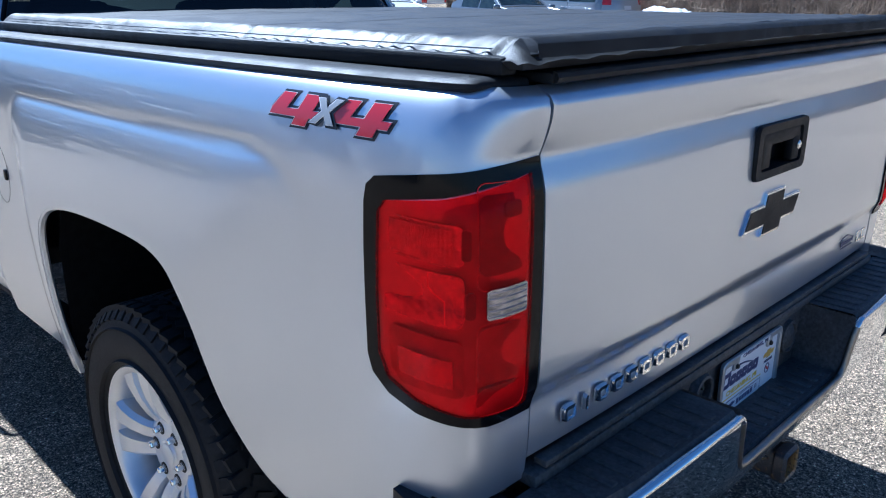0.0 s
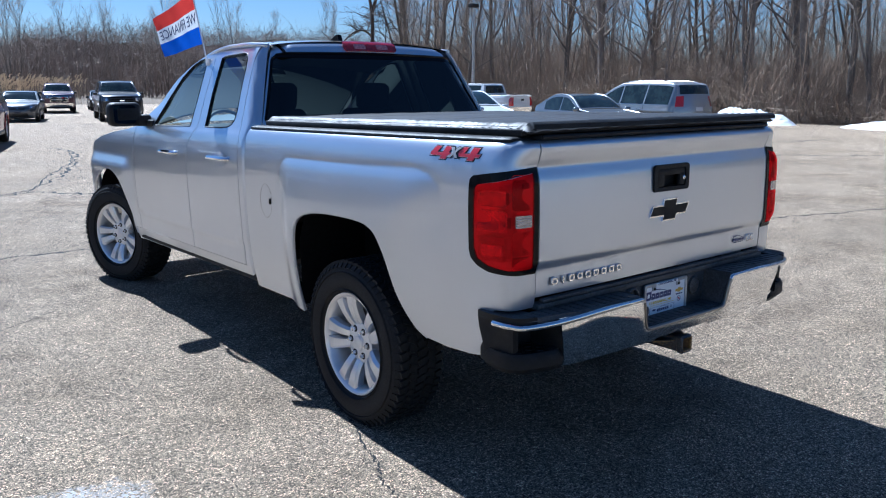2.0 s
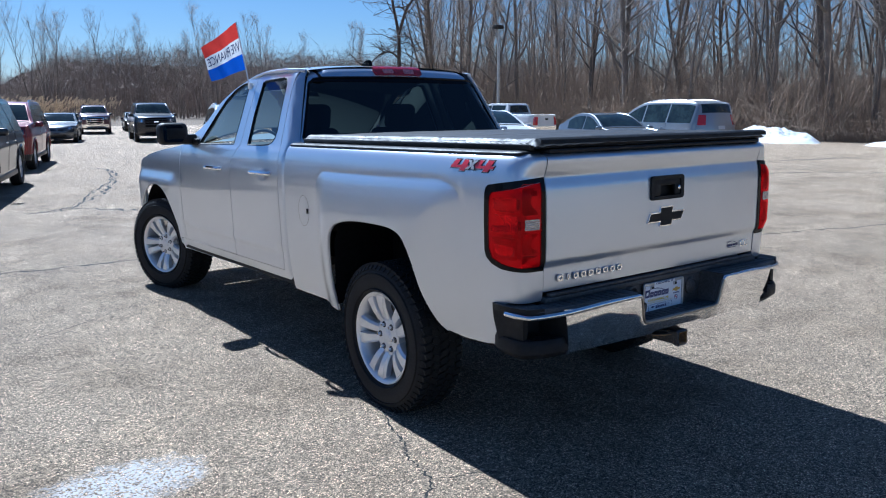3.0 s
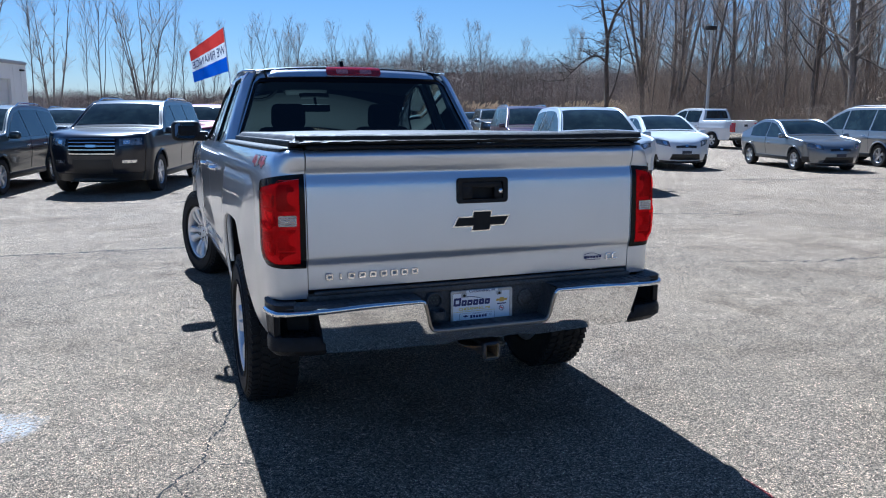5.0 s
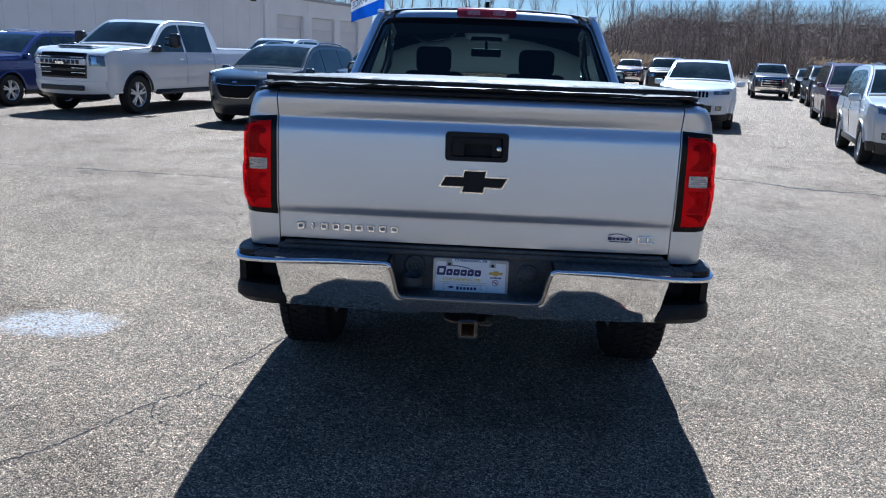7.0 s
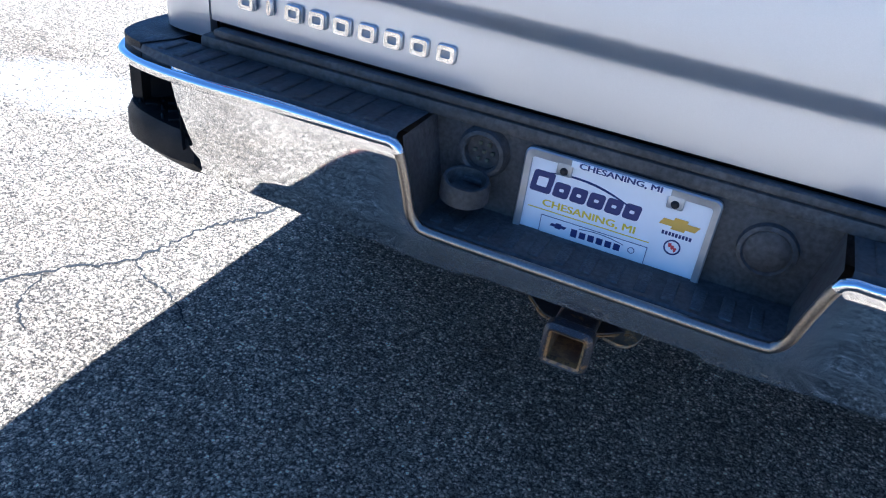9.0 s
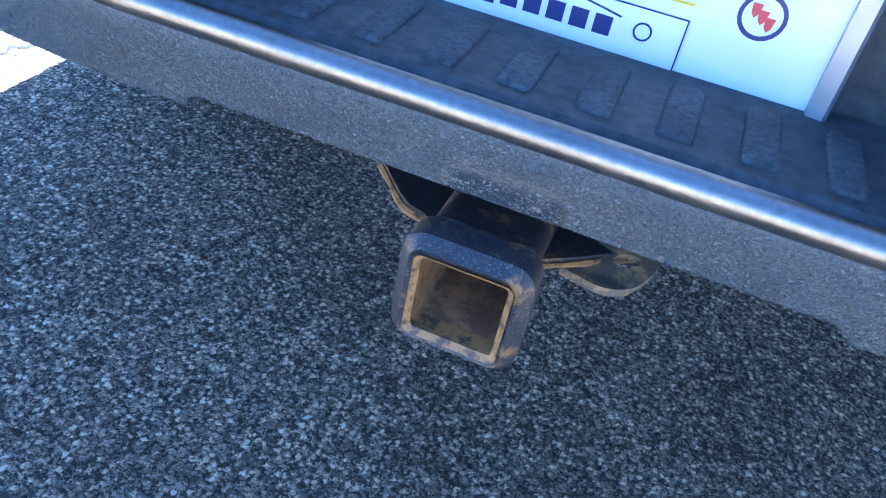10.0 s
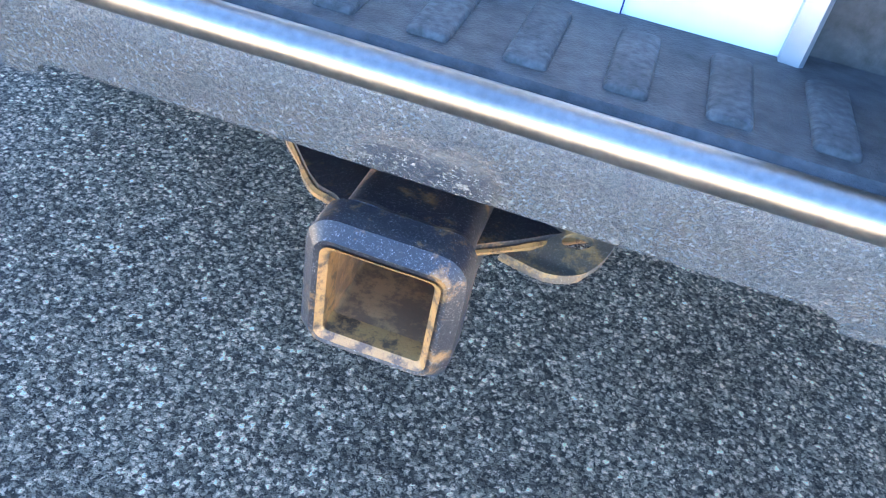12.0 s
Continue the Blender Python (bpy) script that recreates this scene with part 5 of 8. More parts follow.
# black corners: hollow with a foot step below
for s in (-1, 1):
    g = Geo()
    # closed outer cheek and the flat top of the corner
    cheek_ = [(0.135, 0.742), (0.128, 0.70), (0.095, 0.60), (0.06, 0.565), (-0.035, 0.585), (-0.050, 0.64), (-0.052, 0.742)]
    n_ = len(cheek_)
    vs = [(s * (0.972 - 0.05 * max(0.0, 0.66 - z) - 0.25 * max(0.0, -0.02 - y)), y, z) for y, z in cheek_] + [(s * (0.945 - 0.05 * max(0.0, 0.66 - z) - 0.25 * max(0.0, -0.02 - y)), y, z) for y, z in cheek_]
    g.add(vs, [tuple(range(n_)), tuple(range(2 * n_ - 1, n_ - 1, -1))] + [(k, n_ + k, n_ + (k + 1) % n_, (k + 1) % n_) for k in range(n_)])
    top_ = spline([(0.885, -0.100, 0), (0.93, -0.084, 0), (0.960, -0.058, 0), (0.977, 0.0, 0), (0.980, 0.08, 0), (0.972, 0.135, 0)], 4)
    ring = [(s * p.x, p.y) for p in top_] + [(s * 0.90, 0.14), (s * 0.86, 0.03), (s * 0.86, -0.03)]
    g.prism(ring, 0.028, None, 0.741)
    hol = [(0.783, -0.130), (0.80, 0.02), (0.90, 0.045), (0.948, -0.045)]
    for (xa, ya), (xb, yb) in zip(hol, hol[1:]):
        g.add([(s * xa, ya, 0.742), (s * xb, yb, 0.742), (s * xb, yb, 0.60), (s * xa * 0.985, ya, 0.60)], [(0, 1, 2, 3)])
    g.add([(s * x, y, 0.738) for x, y in ((0.783, -0.132), (0.80, 0.03), (0.965, 0.03), (0.962, -0.060), (0.90, -0.104))], [(0, 1, 2, 3, 4)])
    plan = [(0.758, -0.118), (0.80, -0.122), (0.86, -0.112), (0.92, -0.094), (0.962, -0.066), (0.980, -0.03), (0.982, 0.03), (0.962, 0.12), (0.93, 0.15), (0.78, 0.14), (0.752, 0.02)]
    plan = [(p.x, p.y) for p in spline([(a, b, 0) for a, b in plan], 3)]
    base = [(x * 0.965 + 0.01, y * 0.9 + 0.012) for x, y in plan]
    n = len(plan)
    mid_ = [(x, y, 0.612) for x, y in plan]
    topv = [(x * 0.988 + 0.006, y * 0.94 + 0.004, 0.630) for x, y in plan]
    low = [(x, y, 0.572) for x, y in plan]
    bot = [(x, y, 0.546) for x, y in base]
    loops = [bot, low, mid_, topv]
    g.add([(s * x, y, z) for lp in loops for x, y, z in lp], [(r * n + i, r * n + (i + 1) % n, (r + 1) * n + (i + 1) % n, (r + 1) * n + i) for r in range(3) for i in range(n)] + [tuple(range(3 * n, 4 * n)), tuple(range(n - 1, -1, -1))])
    corner = part("bumper_corner", g, BLACK, TRUCK, "black plastic bumper corner with a foot step")
    g = Geo()
    for i in range(6):
        for j in range(4):
            x, y = 0.80 + 0.028 * i, -0.085 + 0.032 * j
            if y > bump_y(min(0.964, x)) + 0.030 and x < 0.958:
                g.box((0, 0, 0), (0.022, 0.006, 0.006), 0.0015, Matrix.Translation((s * x, y, 0.631)) @ pose(0, 0, 0, 0, 0, 45 if (i + j) % 2 else -45), 1)
    part("tread_bars", g, BLACK, corner)

# trailer sockets
g = Geo()
axis = pose(-0.232, -0.020, 0.722, 90)
g.lathe([(0.0, -0.03), (0.030, -0.03), (0.030, 0.012), (0.034, 0.016), (0.040, 0.014), (0.042, 0.006), (0.046, 0.0), (0.046, -0.02)], 28, axis)
sock = part("trailer_socket", g, DUSTY, TRUCK)
g = Geo()
for k in range(7):
    a = radians(360 / 6 * k)
    r = 0 if k == 6 else 0.016
    g.box((r * math.cos(a), r * math.sin(a), -0.008), (0.006, 0.006, 0.022), 0.001, axis)
part("pins", g, material("corroded brass pins", (0.13, 0.14, 0.11), rough=0.5, metal=0.5, stain=0.4, stain_scale=80), sock)
g = Geo()
g.lathe([(0.0, -0.004), (0.030, -0.004), (0.033, 0.022), (0.038, 0.022), (0.041, 0.015), (0.042, -0.012), (0.030, -0.016), (0.0, -0.016)], 26, Matrix.Translation((-0.238, -0.068, 0.669)) @ pose(0, 0, 0, 8, 4, 0))
g.box((-0.235, -0.028, 0.676), (0.036, 0.034, 0.012), 0.004)
part("socket_lid", g, DUSTY, sock, "open socket lid")
g = Geo()
g.lathe([(0.0, 0.010), (0.026, 0.010), (0.034, 0.005), (0.037, 0.010), (0.043, 0.008), (0.045, -0.004), (0.045, -0.02)], 28, pose(0.235, -0.020, 0.700, 90))
part("access_cap", g, DUSTY, BUMPER, "round dusty access cap")

# show plate in its frame
PX, PY, PZ, PW, PH = 0.0, -0.0285, 0.681, 0.305, 0.152
PLATE = part("show_plate", Geo().prism(rounded(PW - 0.006, PH - 0.006, 0.008, 4), 0.0015, pose(PX, PY, PZ, 90)), WHITE, TRUCK, "white dealer plate with navy and yellow print")
FRAMEGREY = material("brushed plate frame", (0.42, 0.44, 0.47), rough=0.38, metal=0.7, stain=0.2, stain_scale=25, rough_vary=0.08)
o, i_ = rounded(0.313, 0.161, 0.012, 5), rounded(0.289, 0.134, 0.006, 5)
n = len(o)
i_ = [(x, y - 0.001) for x, y in i_]
vs = [(x, y, 0.0) for x, y in o] + [(x, y, 0.007) for x, y in o] + [(x * 0.985, y * 0.97, 0.009) for x, y in o] + [(x, y, 0.0075) for x, y in i_] + [(x, y, 0.001) for x, y in i_]
g = Geo()
g.add(vs, [(r * n + k, r * n + (k + 1) % n, (r + 1) * n + (k + 1) % n, (r + 1) * n + k) for r in range(4) for k in range(n)], pose(PX, PY, PZ, 90))
for s in (-1, 1):
    g.box((PX + s * 0.0889, PY - 0.005, PZ + 0.058), (0.026, 0.006, 0.024), 0.006)
part("plate_frame", g, FRAMEGREY, PLATE, "brushed metal plate frame")
for s in (-1, 1):
    g = Geo()
    g.lathe([(0.0, 0.005), (0.004, 0.005), (0.0058, 0.003), (0.0066, 0.0)], 14, pose(PX + s * 0.0889, PY - 0.008, PZ + 0.055, 90))
    part("screw", g, DARKMETAL, PLATE)


def print_on(body, x, z, size, stuff, name, stretch=1.15, y=PY - 0.0018, bold=0.0):
    for k, dx in enumerate((-0.0006, 0.0, 0.0006)):
        # three close prints make the strokes bold
        me = words(body, size, 0.0003, name, stuff, stretch)
        me.transform(pose(PX + x + dx, y - 0.00006 * k, PZ + z, 90))
        part(name, me, None, PLATE)


g = Geo()
g.box((PX, PY - 0.0092, PZ + 0.0725), (0.158, 0.0014, 0.0115), 0.0004)
part("name_strip", g, WHITE, PLATE)
print_on("CHESANING, MI", 0, 0.0725, 0.0135, NAVY, "lettering", 1.38, PY - 0.0103)
print_on("CHESANING, MI", -0.036, -0.0105, 0.0175, YELLOW, "lettering", 1.26)
blocks = [(-0.139, 0.036, 0.038)] + [(-0.1005 + 0.0292 * k, 0.0262, 0.0265) for k in range(5)]
for k, (x, w, h) in enumerate(blocks):
    g = Geo()
    bar = [(a + b * 0.12, b) for a, b in rounded(w, h, 0.005, 3)]
    core = [(a + b * 0.12, b) for a, b in rounded(w - 0.0185, h - 0.0205, 0.002, 3)]
    nn = len(bar)
    g.add([(a, b, 0.0) for a, b in bar] + [(a, b, 0.0009) for a, b in bar] + [(a, b, 0.0009) for a, b in core] + [(a, b, 0.0) for a, b in core], [(r * nn + q, r * nn + (q + 1) % nn, (r + 1) * nn + (q + 1) % nn, (r + 1) * nn + q) for r in range(3) for q in range(nn)], pose(PX + x + w / 2, PY - 0.0014, PZ + 0.0185 + (h - 0.025) / 2, 90))
    part("dealer_mark", g, NAVY, PLATE, "plain navy block of the dealer's mark")
g = Geo()
arc_ = [(PX - 0.118 + 0.160 * t, PY - 0.0020, PZ + 0.0375 + 0.013 * math.sin(math.pi * (t * 0.85 + 0.12)) - 0.020 * t * t) for t in np.linspace(0, 1, 20)]
g.tube(arc_, [0.0004 + 0.0022 * math.sin(math.pi * k / 19) for k in range(20)], 5, flat=0.4)
part("swoosh", g, NAVY, PLATE)
g = Geo()
g.tube([(PX - 0.137 + 0.204 * t, PY - 0.0018, PZ - 0.0225) for t in np.linspace(0, 1, 6)], 0.0011, 4, flat=0.4)
part("underline", g, YELLOW, PLATE)
g = Geo()
g.prism([(x * 0.215, y * 0.21) for x, y in cross], 0.0008, pose(PX + 0.104, PY - 0.0014, PZ + 0.0215, 90))
part("gold_mark", g, GOLD, PLATE, "plain gold mark")
g = Geo()
for k in range(9):
    g.box((PX + 0.083 + 0.0053 * k, PY - 0.0017, PZ + 0.0030), (0.0038, 0.0006, 0.0062))
part("small_print", g, NAVY, PLATE)
g = Geo()
g.lathe([(0.0108, 0.0), (0.0108, 0.0009), (0.0132, 0.0009), (0.0132, 0.0)], 24, pose(PX + 0.103, PY - 0.0014, PZ - 0.0185, 90))
part("round_mark", g, NAVY, PLATE)
for x, z in ((-0.0045, 0.003), (0.0, 0.0), (0.0045, -0.003)):
    part("shield", Geo().prism([(-0.0028, 0.0035), (0.0028, 0.0035), (0.002, -0.002), (0.0, -0.0045), (-0.002, -0.002)], 0.0008, pose(PX + 0.103 + x, PY - 0.0014, PZ - 0.0185 + z, 90)), REDINK, PLATE)
g = Geo()
g.box((PX - 0.022, PY - 0.0020, PZ - 0.048), (0.178, 0.0012, 0.034), 0.0004)
part("sticker", g, WHITE, PLATE)
g = Geo()
for a, b, c, d in ((-0.111, -0.0315, 0.067, -0.0315), (-0.111, -0.0315, -0.111, -0.064), (0.067, -0.0315, 0.067, -0.064)):
    g.tube([(PX + a, PY - 0.0027, PZ + b), (PX + c, PY - 0.0027, PZ + d)], 0.0006, 4)
for k in range(6):
    g.box((PX - 0.052 + 0.0145 * k, PY - 0.0029, PZ - 0.0475), (0.0105, 0.0005, 0.0115 if k else 0.014), 0.0)
g.prism([(x * 0.10, y * 0.10) for x, y in cross], 0.0006, pose(PX - 0.080, PY - 0.0026, PZ - 0.044, 90))
g.lathe([(0.0045, 0.0), (0.0045, 0.0006), (0.0056, 0.0006), (0.0056, 0.0)], 16, pose(PX + 0.044, PY - 0.0026, PZ - 0.045, 90))
g.tube([(PX - 0.045 + 0.075 * t, PY - 0.0029, PZ - 0.037 + 0.004 * math.sin(3.14 * t) - 0.003 * t) for t in np.linspace(0, 1, 8)], 0.0007, 4)
part("sticker_print", g, NAVY, PLATE)


# hitch receiver
def rusty(name, base, rust, amount, scale, chip=(0.36, 0.36, 0.35)):
    m = bpy.data.materials.new(name)
    m.use_nodes = True
    b = m.node_tree.nodes["Principled BSDF"]
    where = node(m, "ShaderNodeTexCoord").outputs["Object"]
    n1, n2 = node(m, "ShaderNodeTexNoise"), node(m, "ShaderNodeTexNoise")
    n1.inputs["Scale"].default_value, n1.inputs["Detail"].default_value, n1.inputs["Roughness"].default_value = scale, 8, 0.7
    n2.inputs["Scale"].default_value, n2.inputs["Detail"].default_value, n2.inputs["Roughness"].default_value = 800, 6, 0.85
    r1, r2, mx, mx2 = node(m, "ShaderNodeValToRGB"), node(m, "ShaderNodeValToRGB"), node(m, "ShaderNodeMix"), node(m, "ShaderNodeMix")
    for n_ in (n1, n2):
        link(m, where, n_.inputs["Vector"])
    r1.color_ramp.elements[0].position, r1.color_ramp.elements[1].position = 0.62 - amount, 0.74 - amount
    r2.color_ramp.elements[0].position, r2.color_ramp.elements[1].position = 0.555, 0.69
    mx.data_type = mx2.data_type = "RGBA"
    mx.inputs[6].default_value, mx.inputs[7].default_value = (*base, 1), (*rust, 1)
    mx2.inputs[7].default_value = (*chip, 1)
    link(m, n1.outputs["Fac"], r1.inputs[0])
    link(m, n2.outputs["Fac"], r2.inputs[0])
    link(m, r1.outputs[0], mx.inputs[0])
    link(m, r2.outputs[0], mx2.inputs[0])
    link(m, mx.outputs[2], mx2.inputs[6])
    link(m, mx2.outputs[2], b.inputs["Base Color"])
    b.inputs["Roughness"].default_value = 0.42
    b.inputs["Coat Weight"].default_value, b.inputs["Coat Roughness"].default_value = 0.25, 0.3
    b.inputs["Metallic"].default_value = 0.0
    bump = node(m, "ShaderNodeBump")
    bump.inputs["Distance"].default_value, bump.inputs["Strength"].default_value = 0.0012, 0.8
    link(m, n1.outputs["Fac"], bump.inputs["Height"])
    link(m, bump.outputs[0], b.inputs["Normal"])
    return m


STEEL = rusty("chipped black steel", (0.016, 0.019, 0.026), (0.29, 0.165, 0.055), 0.080, 60, (0.40, 0.41, 0.42))
RUST = rusty("rusty steel", (0.085, 0.055, 0.033), (0.37, 0.215, 0.072), 0.21, 110, (0.16, 0.105, 0.06))
DULLRUST = rusty("dull brown rust", (0.21, 0.130, 0.075), (0.44, 0.27, 0.12), 0.16, 70, (0.15, 0.10, 0.06))
LOOP = rusty("dusty tan steel", (0.12, 0.10, 0.075), (0.40, 0.26, 0.10), 0.12, 60, (0.45, 0.42, 0.36))
HITCH = part("hitch", Geo().box((0, 0.15, 0.512), (1.10, 0.07, 0.07), 0.012), STEEL, TRUCK, "black steel towing hitch, rusty at its mouth")
HZ, HY = 0.4935, -0.1560


def square_tube(out_w, in_w, y0, y1, r_out, r_in, lip):
    g_ = Geo()
    o_, q_ = rounded(out_w, out_w, r_out, 4), rounded(in_w, in_w, r_in, 4)
    c = rounded(out_w - 2 * lip, out_w - 2 * lip, max(r_out - lip, 0.003), 4)
    m_ = len(o_)
    loops_ = [[(x, y1, z) for x, z in o_], [(x, y0 + lip, z) for x, z in o_], [(x, y0, z) for x, z in c], [(x, y0 + 0.001, z) for x, z in rounded(in_w + 0.006, in_w + 0.006, r_in + 0.002, 4)], [(x, y0 + 0.004, z) for x, z in q_], [(x, y1, z) for x, z in q_]]
    g_.add([(x, y, z + HZ) for lp in loops_ for x, y, z in lp], [(r * m_ + k, (r + 1) * m_ + k, (r + 1) * m_ + (k + 1) % m_, r * m_ + (k + 1) % m_) for r in range(5) for k in range(m_)])
    return g_


part("receiver_tube", square_tube(0.069, 0.054, HY + 0.02, 0.30, 0.011, 0.003, 0.004), STEEL, HITCH)
part("receiver_collar", square_tube(0.081, 0.0535, HY, HY + 0.026, 0.015, 0.0035, 0.007), STEEL, HITCH, "welded collar, its paint chipped")
g = Geo()
q = rounded(0.0530, 0.0530, 0.003, 4)
m_ = len(q)
g.add([(x, y, z + HZ) for y in (HY + 0.004, HY + 0.05, 0.12) for x, z in q], [(r * m_ + k, (r + 1) * m_ + k, (r + 1) * m_ + (k + 1) % m_, r * m_ + (k + 1) % m_) for r in range(2) for k in range(m_)] + [tuple(2 * m_ + k for k in range(m_))])
part("receiver_lining", g, DULLRUST, HITCH, "brown rusted inside of the receiver")
o_ = rounded(0.0605, 0.0605, 0.0055, 4)
g = Geo()
g.add([(x, HY - 0.0006, z + HZ) for x, z in o_] + [(x * 0.999, HY + 0.0025, z + HZ) for x, z in q] + [(x * 0.992, HY + 0.016, z * 0.992 + HZ) for x, z in q], [(r_ * m_ + k, r_ * m_ + (k + 1) % m_, (r_ + 1) * m_ + (k + 1) % m_, (r_ + 1) * m_ + k) for r_ in range(2) for k in range(m_)])
part("receiver_mouth", g, RUST, HITCH, "orange rusted mouth of the receiver")
# gusset plates at each side, and the bent loop for a chain
left_ = [(-0.034, -0.112), (-0.045, -0.101), (-0.058, -0.095), (-0.068, -0.085), (-0.083, -0.066), (-0.096, -0.050), (-0.105, 0.0), (-0.09, 0.06), (-0.034, 0.06)]
right_ = [(0.034, -0.106), (0.053, -0.088), (0.070, -0.070), (0.088, -0.054), (0.105, 0.0), (0.09, 0.06), (0.034, 0.06)]
for ring_ in (left_, right_):
    part("gusset", skin("gusset", STEEL, ring_, [], lambda x, y: (x, y, 0.517 - 0.13 * abs(x)), 0.01, 0.006, (0, 0, 1)), None, HITCH)
    g = Geo()
    edge_ = spline([(x, y - 0.001, 0.512 - 0.13 * abs(x)) for x, y in ring_[:-3]], 3)
    g.tube(edge_, [0.0022 + 0.0012 * noise.noise(q * 90) for q in edge_], 6)
    part("gusset_edge", g, RUST, HITCH, "rusted edge")
loop_ = [(p.x, p.y) for p in spline([(0.046, -0.092, 0), (0.056, -0.094, 0), (0.072, -0.096, 0), (0.086, -0.090, 0), (0.098, -0.076, 0), (0.104, -0.054, 0), (0.098, -0.030, 0)], 4)] + [(0.080, -0.03)]
eye_ = [(0.083 + 0.008 * math.cos(a) - 0.003 * math.sin(a), -0.068 + 0.004 * math.sin(a) + 0.004 * math.cos(a)) for a in np.linspace(0, 6.2832, 15)[:-1]]
part("chain_loop", skin("chain_loop", LOOP, loop_, [eye_], lambda x, y: (x, y, 0.502 + 0.35 * max(0.0, y + 0.085) - 0.05 * (x - 0.05)), 0.006, 0.006, (0, 0, 1)), None, HITCH, "dusty rusted safety chain loop")
# weld bead behind the collar
g = Geo()
bead = [(x, HY + 0.0275, z + HZ) for x, z in dense(rounded(0.071, 0.071, 0.012, 4), 0.005)]
g.tube(bead, [0.0045 + 0.0016 * noise.noise(Vector(q) * 120) for q in bead], 6, closed=True)
part("weld_bead", g, STEEL, HITCH)

# ---- flag clipped to the front window ----
FLAG = thing("window_flag", pose(0, 0, 0), "red, white and blue car window flag with blue lettering", "flag")
foot, tip = Vector((-0.778, 3.07, 1.755)), Vector((-0.800, 3.20, 2.20))
g = Geo()
g.tube([foot, foot.lerp(tip, 0.5), tip], 0.005, 6)
part("pole", g, material("white flag pole", (0.75, 0.75, 0.75), rough=0.4), FLAG)
g = Geo()
g.box((-0.775, 3.055, 1.745), (0.014, 0.06, 0.05), 0.004)
part("clip", g, material("white clip plastic", (0.8, 0.8, 0.8), rough=0.4), FLAG)
CLOTHS = (("white", (0.78, 0.79, 0.82), (0.33, 0.67)), ("blue", (0.03, 0.10, 0.52), (0.0, 0.33)), ("red", (0.62, 0.05, 0.035), (0.67, 1.0)))


def cloth(u, v):
    """u along the fly, v up the hoist."""
    p = foot.lerp(tip, 0.245 + 0.755 * v)
    way = Vector((-0.88, -0.04, -0.10))
    side_ = Vector((-0.04, 0.88, 0))
    sag = -(0.06 + 0.10 * v) * u
    return p + way * (0.295 * u) + side_ * (0.034 * math.sin(6.4 * u + 1.6 * v) * u**0.5 + 0.010 * math.sin(15 * u - 6 * v) * u) + Vector((0, 0, sag))


for word, c, (v0, v1) in CLOTHS:
    g = Geo()
    g.grid(cloth, np.linspace(0, 1, 26), np.linspace(v0, v1, 7))
    stuff = material(word + " flag cloth", c, rough=0.8, grain=0.1, grain_scale=300)
    b = stuff.node_tree.nodes["Principled BSDF"]
    tr = node(stuff, "ShaderNodeBsdfTranslucent")
    tr.inputs[0].default_value = (*c, 1)
    mx = node(stuff, "ShaderNodeMixShader")
    mx.inputs[0].default_value = 0.35
    link(stuff, b.outputs[0], mx.inputs[1])
    link(stuff, tr.outputs[0], mx.inputs[2])
    link(stuff, mx.outputs[0], stuff.node_tree.nodes["Material Output"].inputs[0])
    part(word + "_band", g, stuff, FLAG)
me = words("WE FINANCE", 0.066, 0.0, "lettering", NAVY, 0.98)
bm = bmesh.new()
bm.from_mesh(me)
bmesh.ops.triangulate(bm, faces=bm.faces[:])
span = max(v.co.x for v in bm.verts) - min(v.co.x for v in bm.verts)
for v in bm.verts:
    # printed to be read from the truck's other side
    u_, w_ = 0.5 + v.co.x / span * 0.93, 0.5 + v.co.y * 4.6
    p = cloth(u_, w_)
    e = 1e-3
    nrm = (cloth(u_ + e, w_) - cloth(u_ - e, w_)).cross(cloth(u_, w_ + e) - cloth(u_, w_ - e)).normalized()
    v.co = p + nrm * 0.0015
bm.to_mesh(me)
bm.free()
part("lettering", me, None, FLAG)
other = me.copy()
bm = bmesh.new()
bm.from_mesh(me)
bm.normal_update()
for v in bm.verts:
    v.co -= v.normal.normalized() * 0.003 if v.normal.length else Vector()
bm.to_mesh(other)
bm.free()
part("lettering", other, None, FLAG)


# ---- ground ----
g = Geo()
g.add([(-2500, -2500, 0), (2500, -2500, 0), (2500, 2500, 0), (-2500, 2500, 0)], [(0, 1, 2, 3)])
solid("ground", g, ASPHALT, "worn tan-grey asphalt lot with leaf litter past its edge", "ground", kind="structure")

CRACKMAT = material("open asphalt crack", (0.018, 0.017, 0.016), rough=0.95, grain=0.3, grain_scale=60)


def crack(points, width, seed):
    """A ragged thin crack, as a low strip with tapering, uneven width."""
    r = random.Random(seed)
    p = spline([(x, y, 0) for x, y in points], 14)
    vs, fs = [], []
    n = len(p)
    for i, q in enumerate(p):
        t = (p[min(i + 1, n - 1)] - p[max(i - 1, 0)]).normalized()
        s = Vector((-t.y, t.x, 0))
        q = q + s * r.uniform(-1, 1) * width * 1.6
        w = width * r.uniform(0.25, 1.0) * min(1.0, 4 * i / n + 0.2, 4 * (n - 1 - i) / n + 0.2)
        vs += [q - s * w + Vector((0, 0, 0.0015)), q + Vector((0, 0, 0.0022)), q + s * w + Vector((0, 0, 0.0015))]
    for i in range(n - 1):
        fs += [(3 * i + k, 3 * i + 3 + k, 3 * i + 4 + k, 3 * i + 1 + k) for k in (0, 1)]
    g_ = Geo()
    g_.add(vs, fs)
    solid("crack", g_, CRACKMAT, "dark ragged crack in the asphalt", "crack", "cracks in the asphalt", "structure")


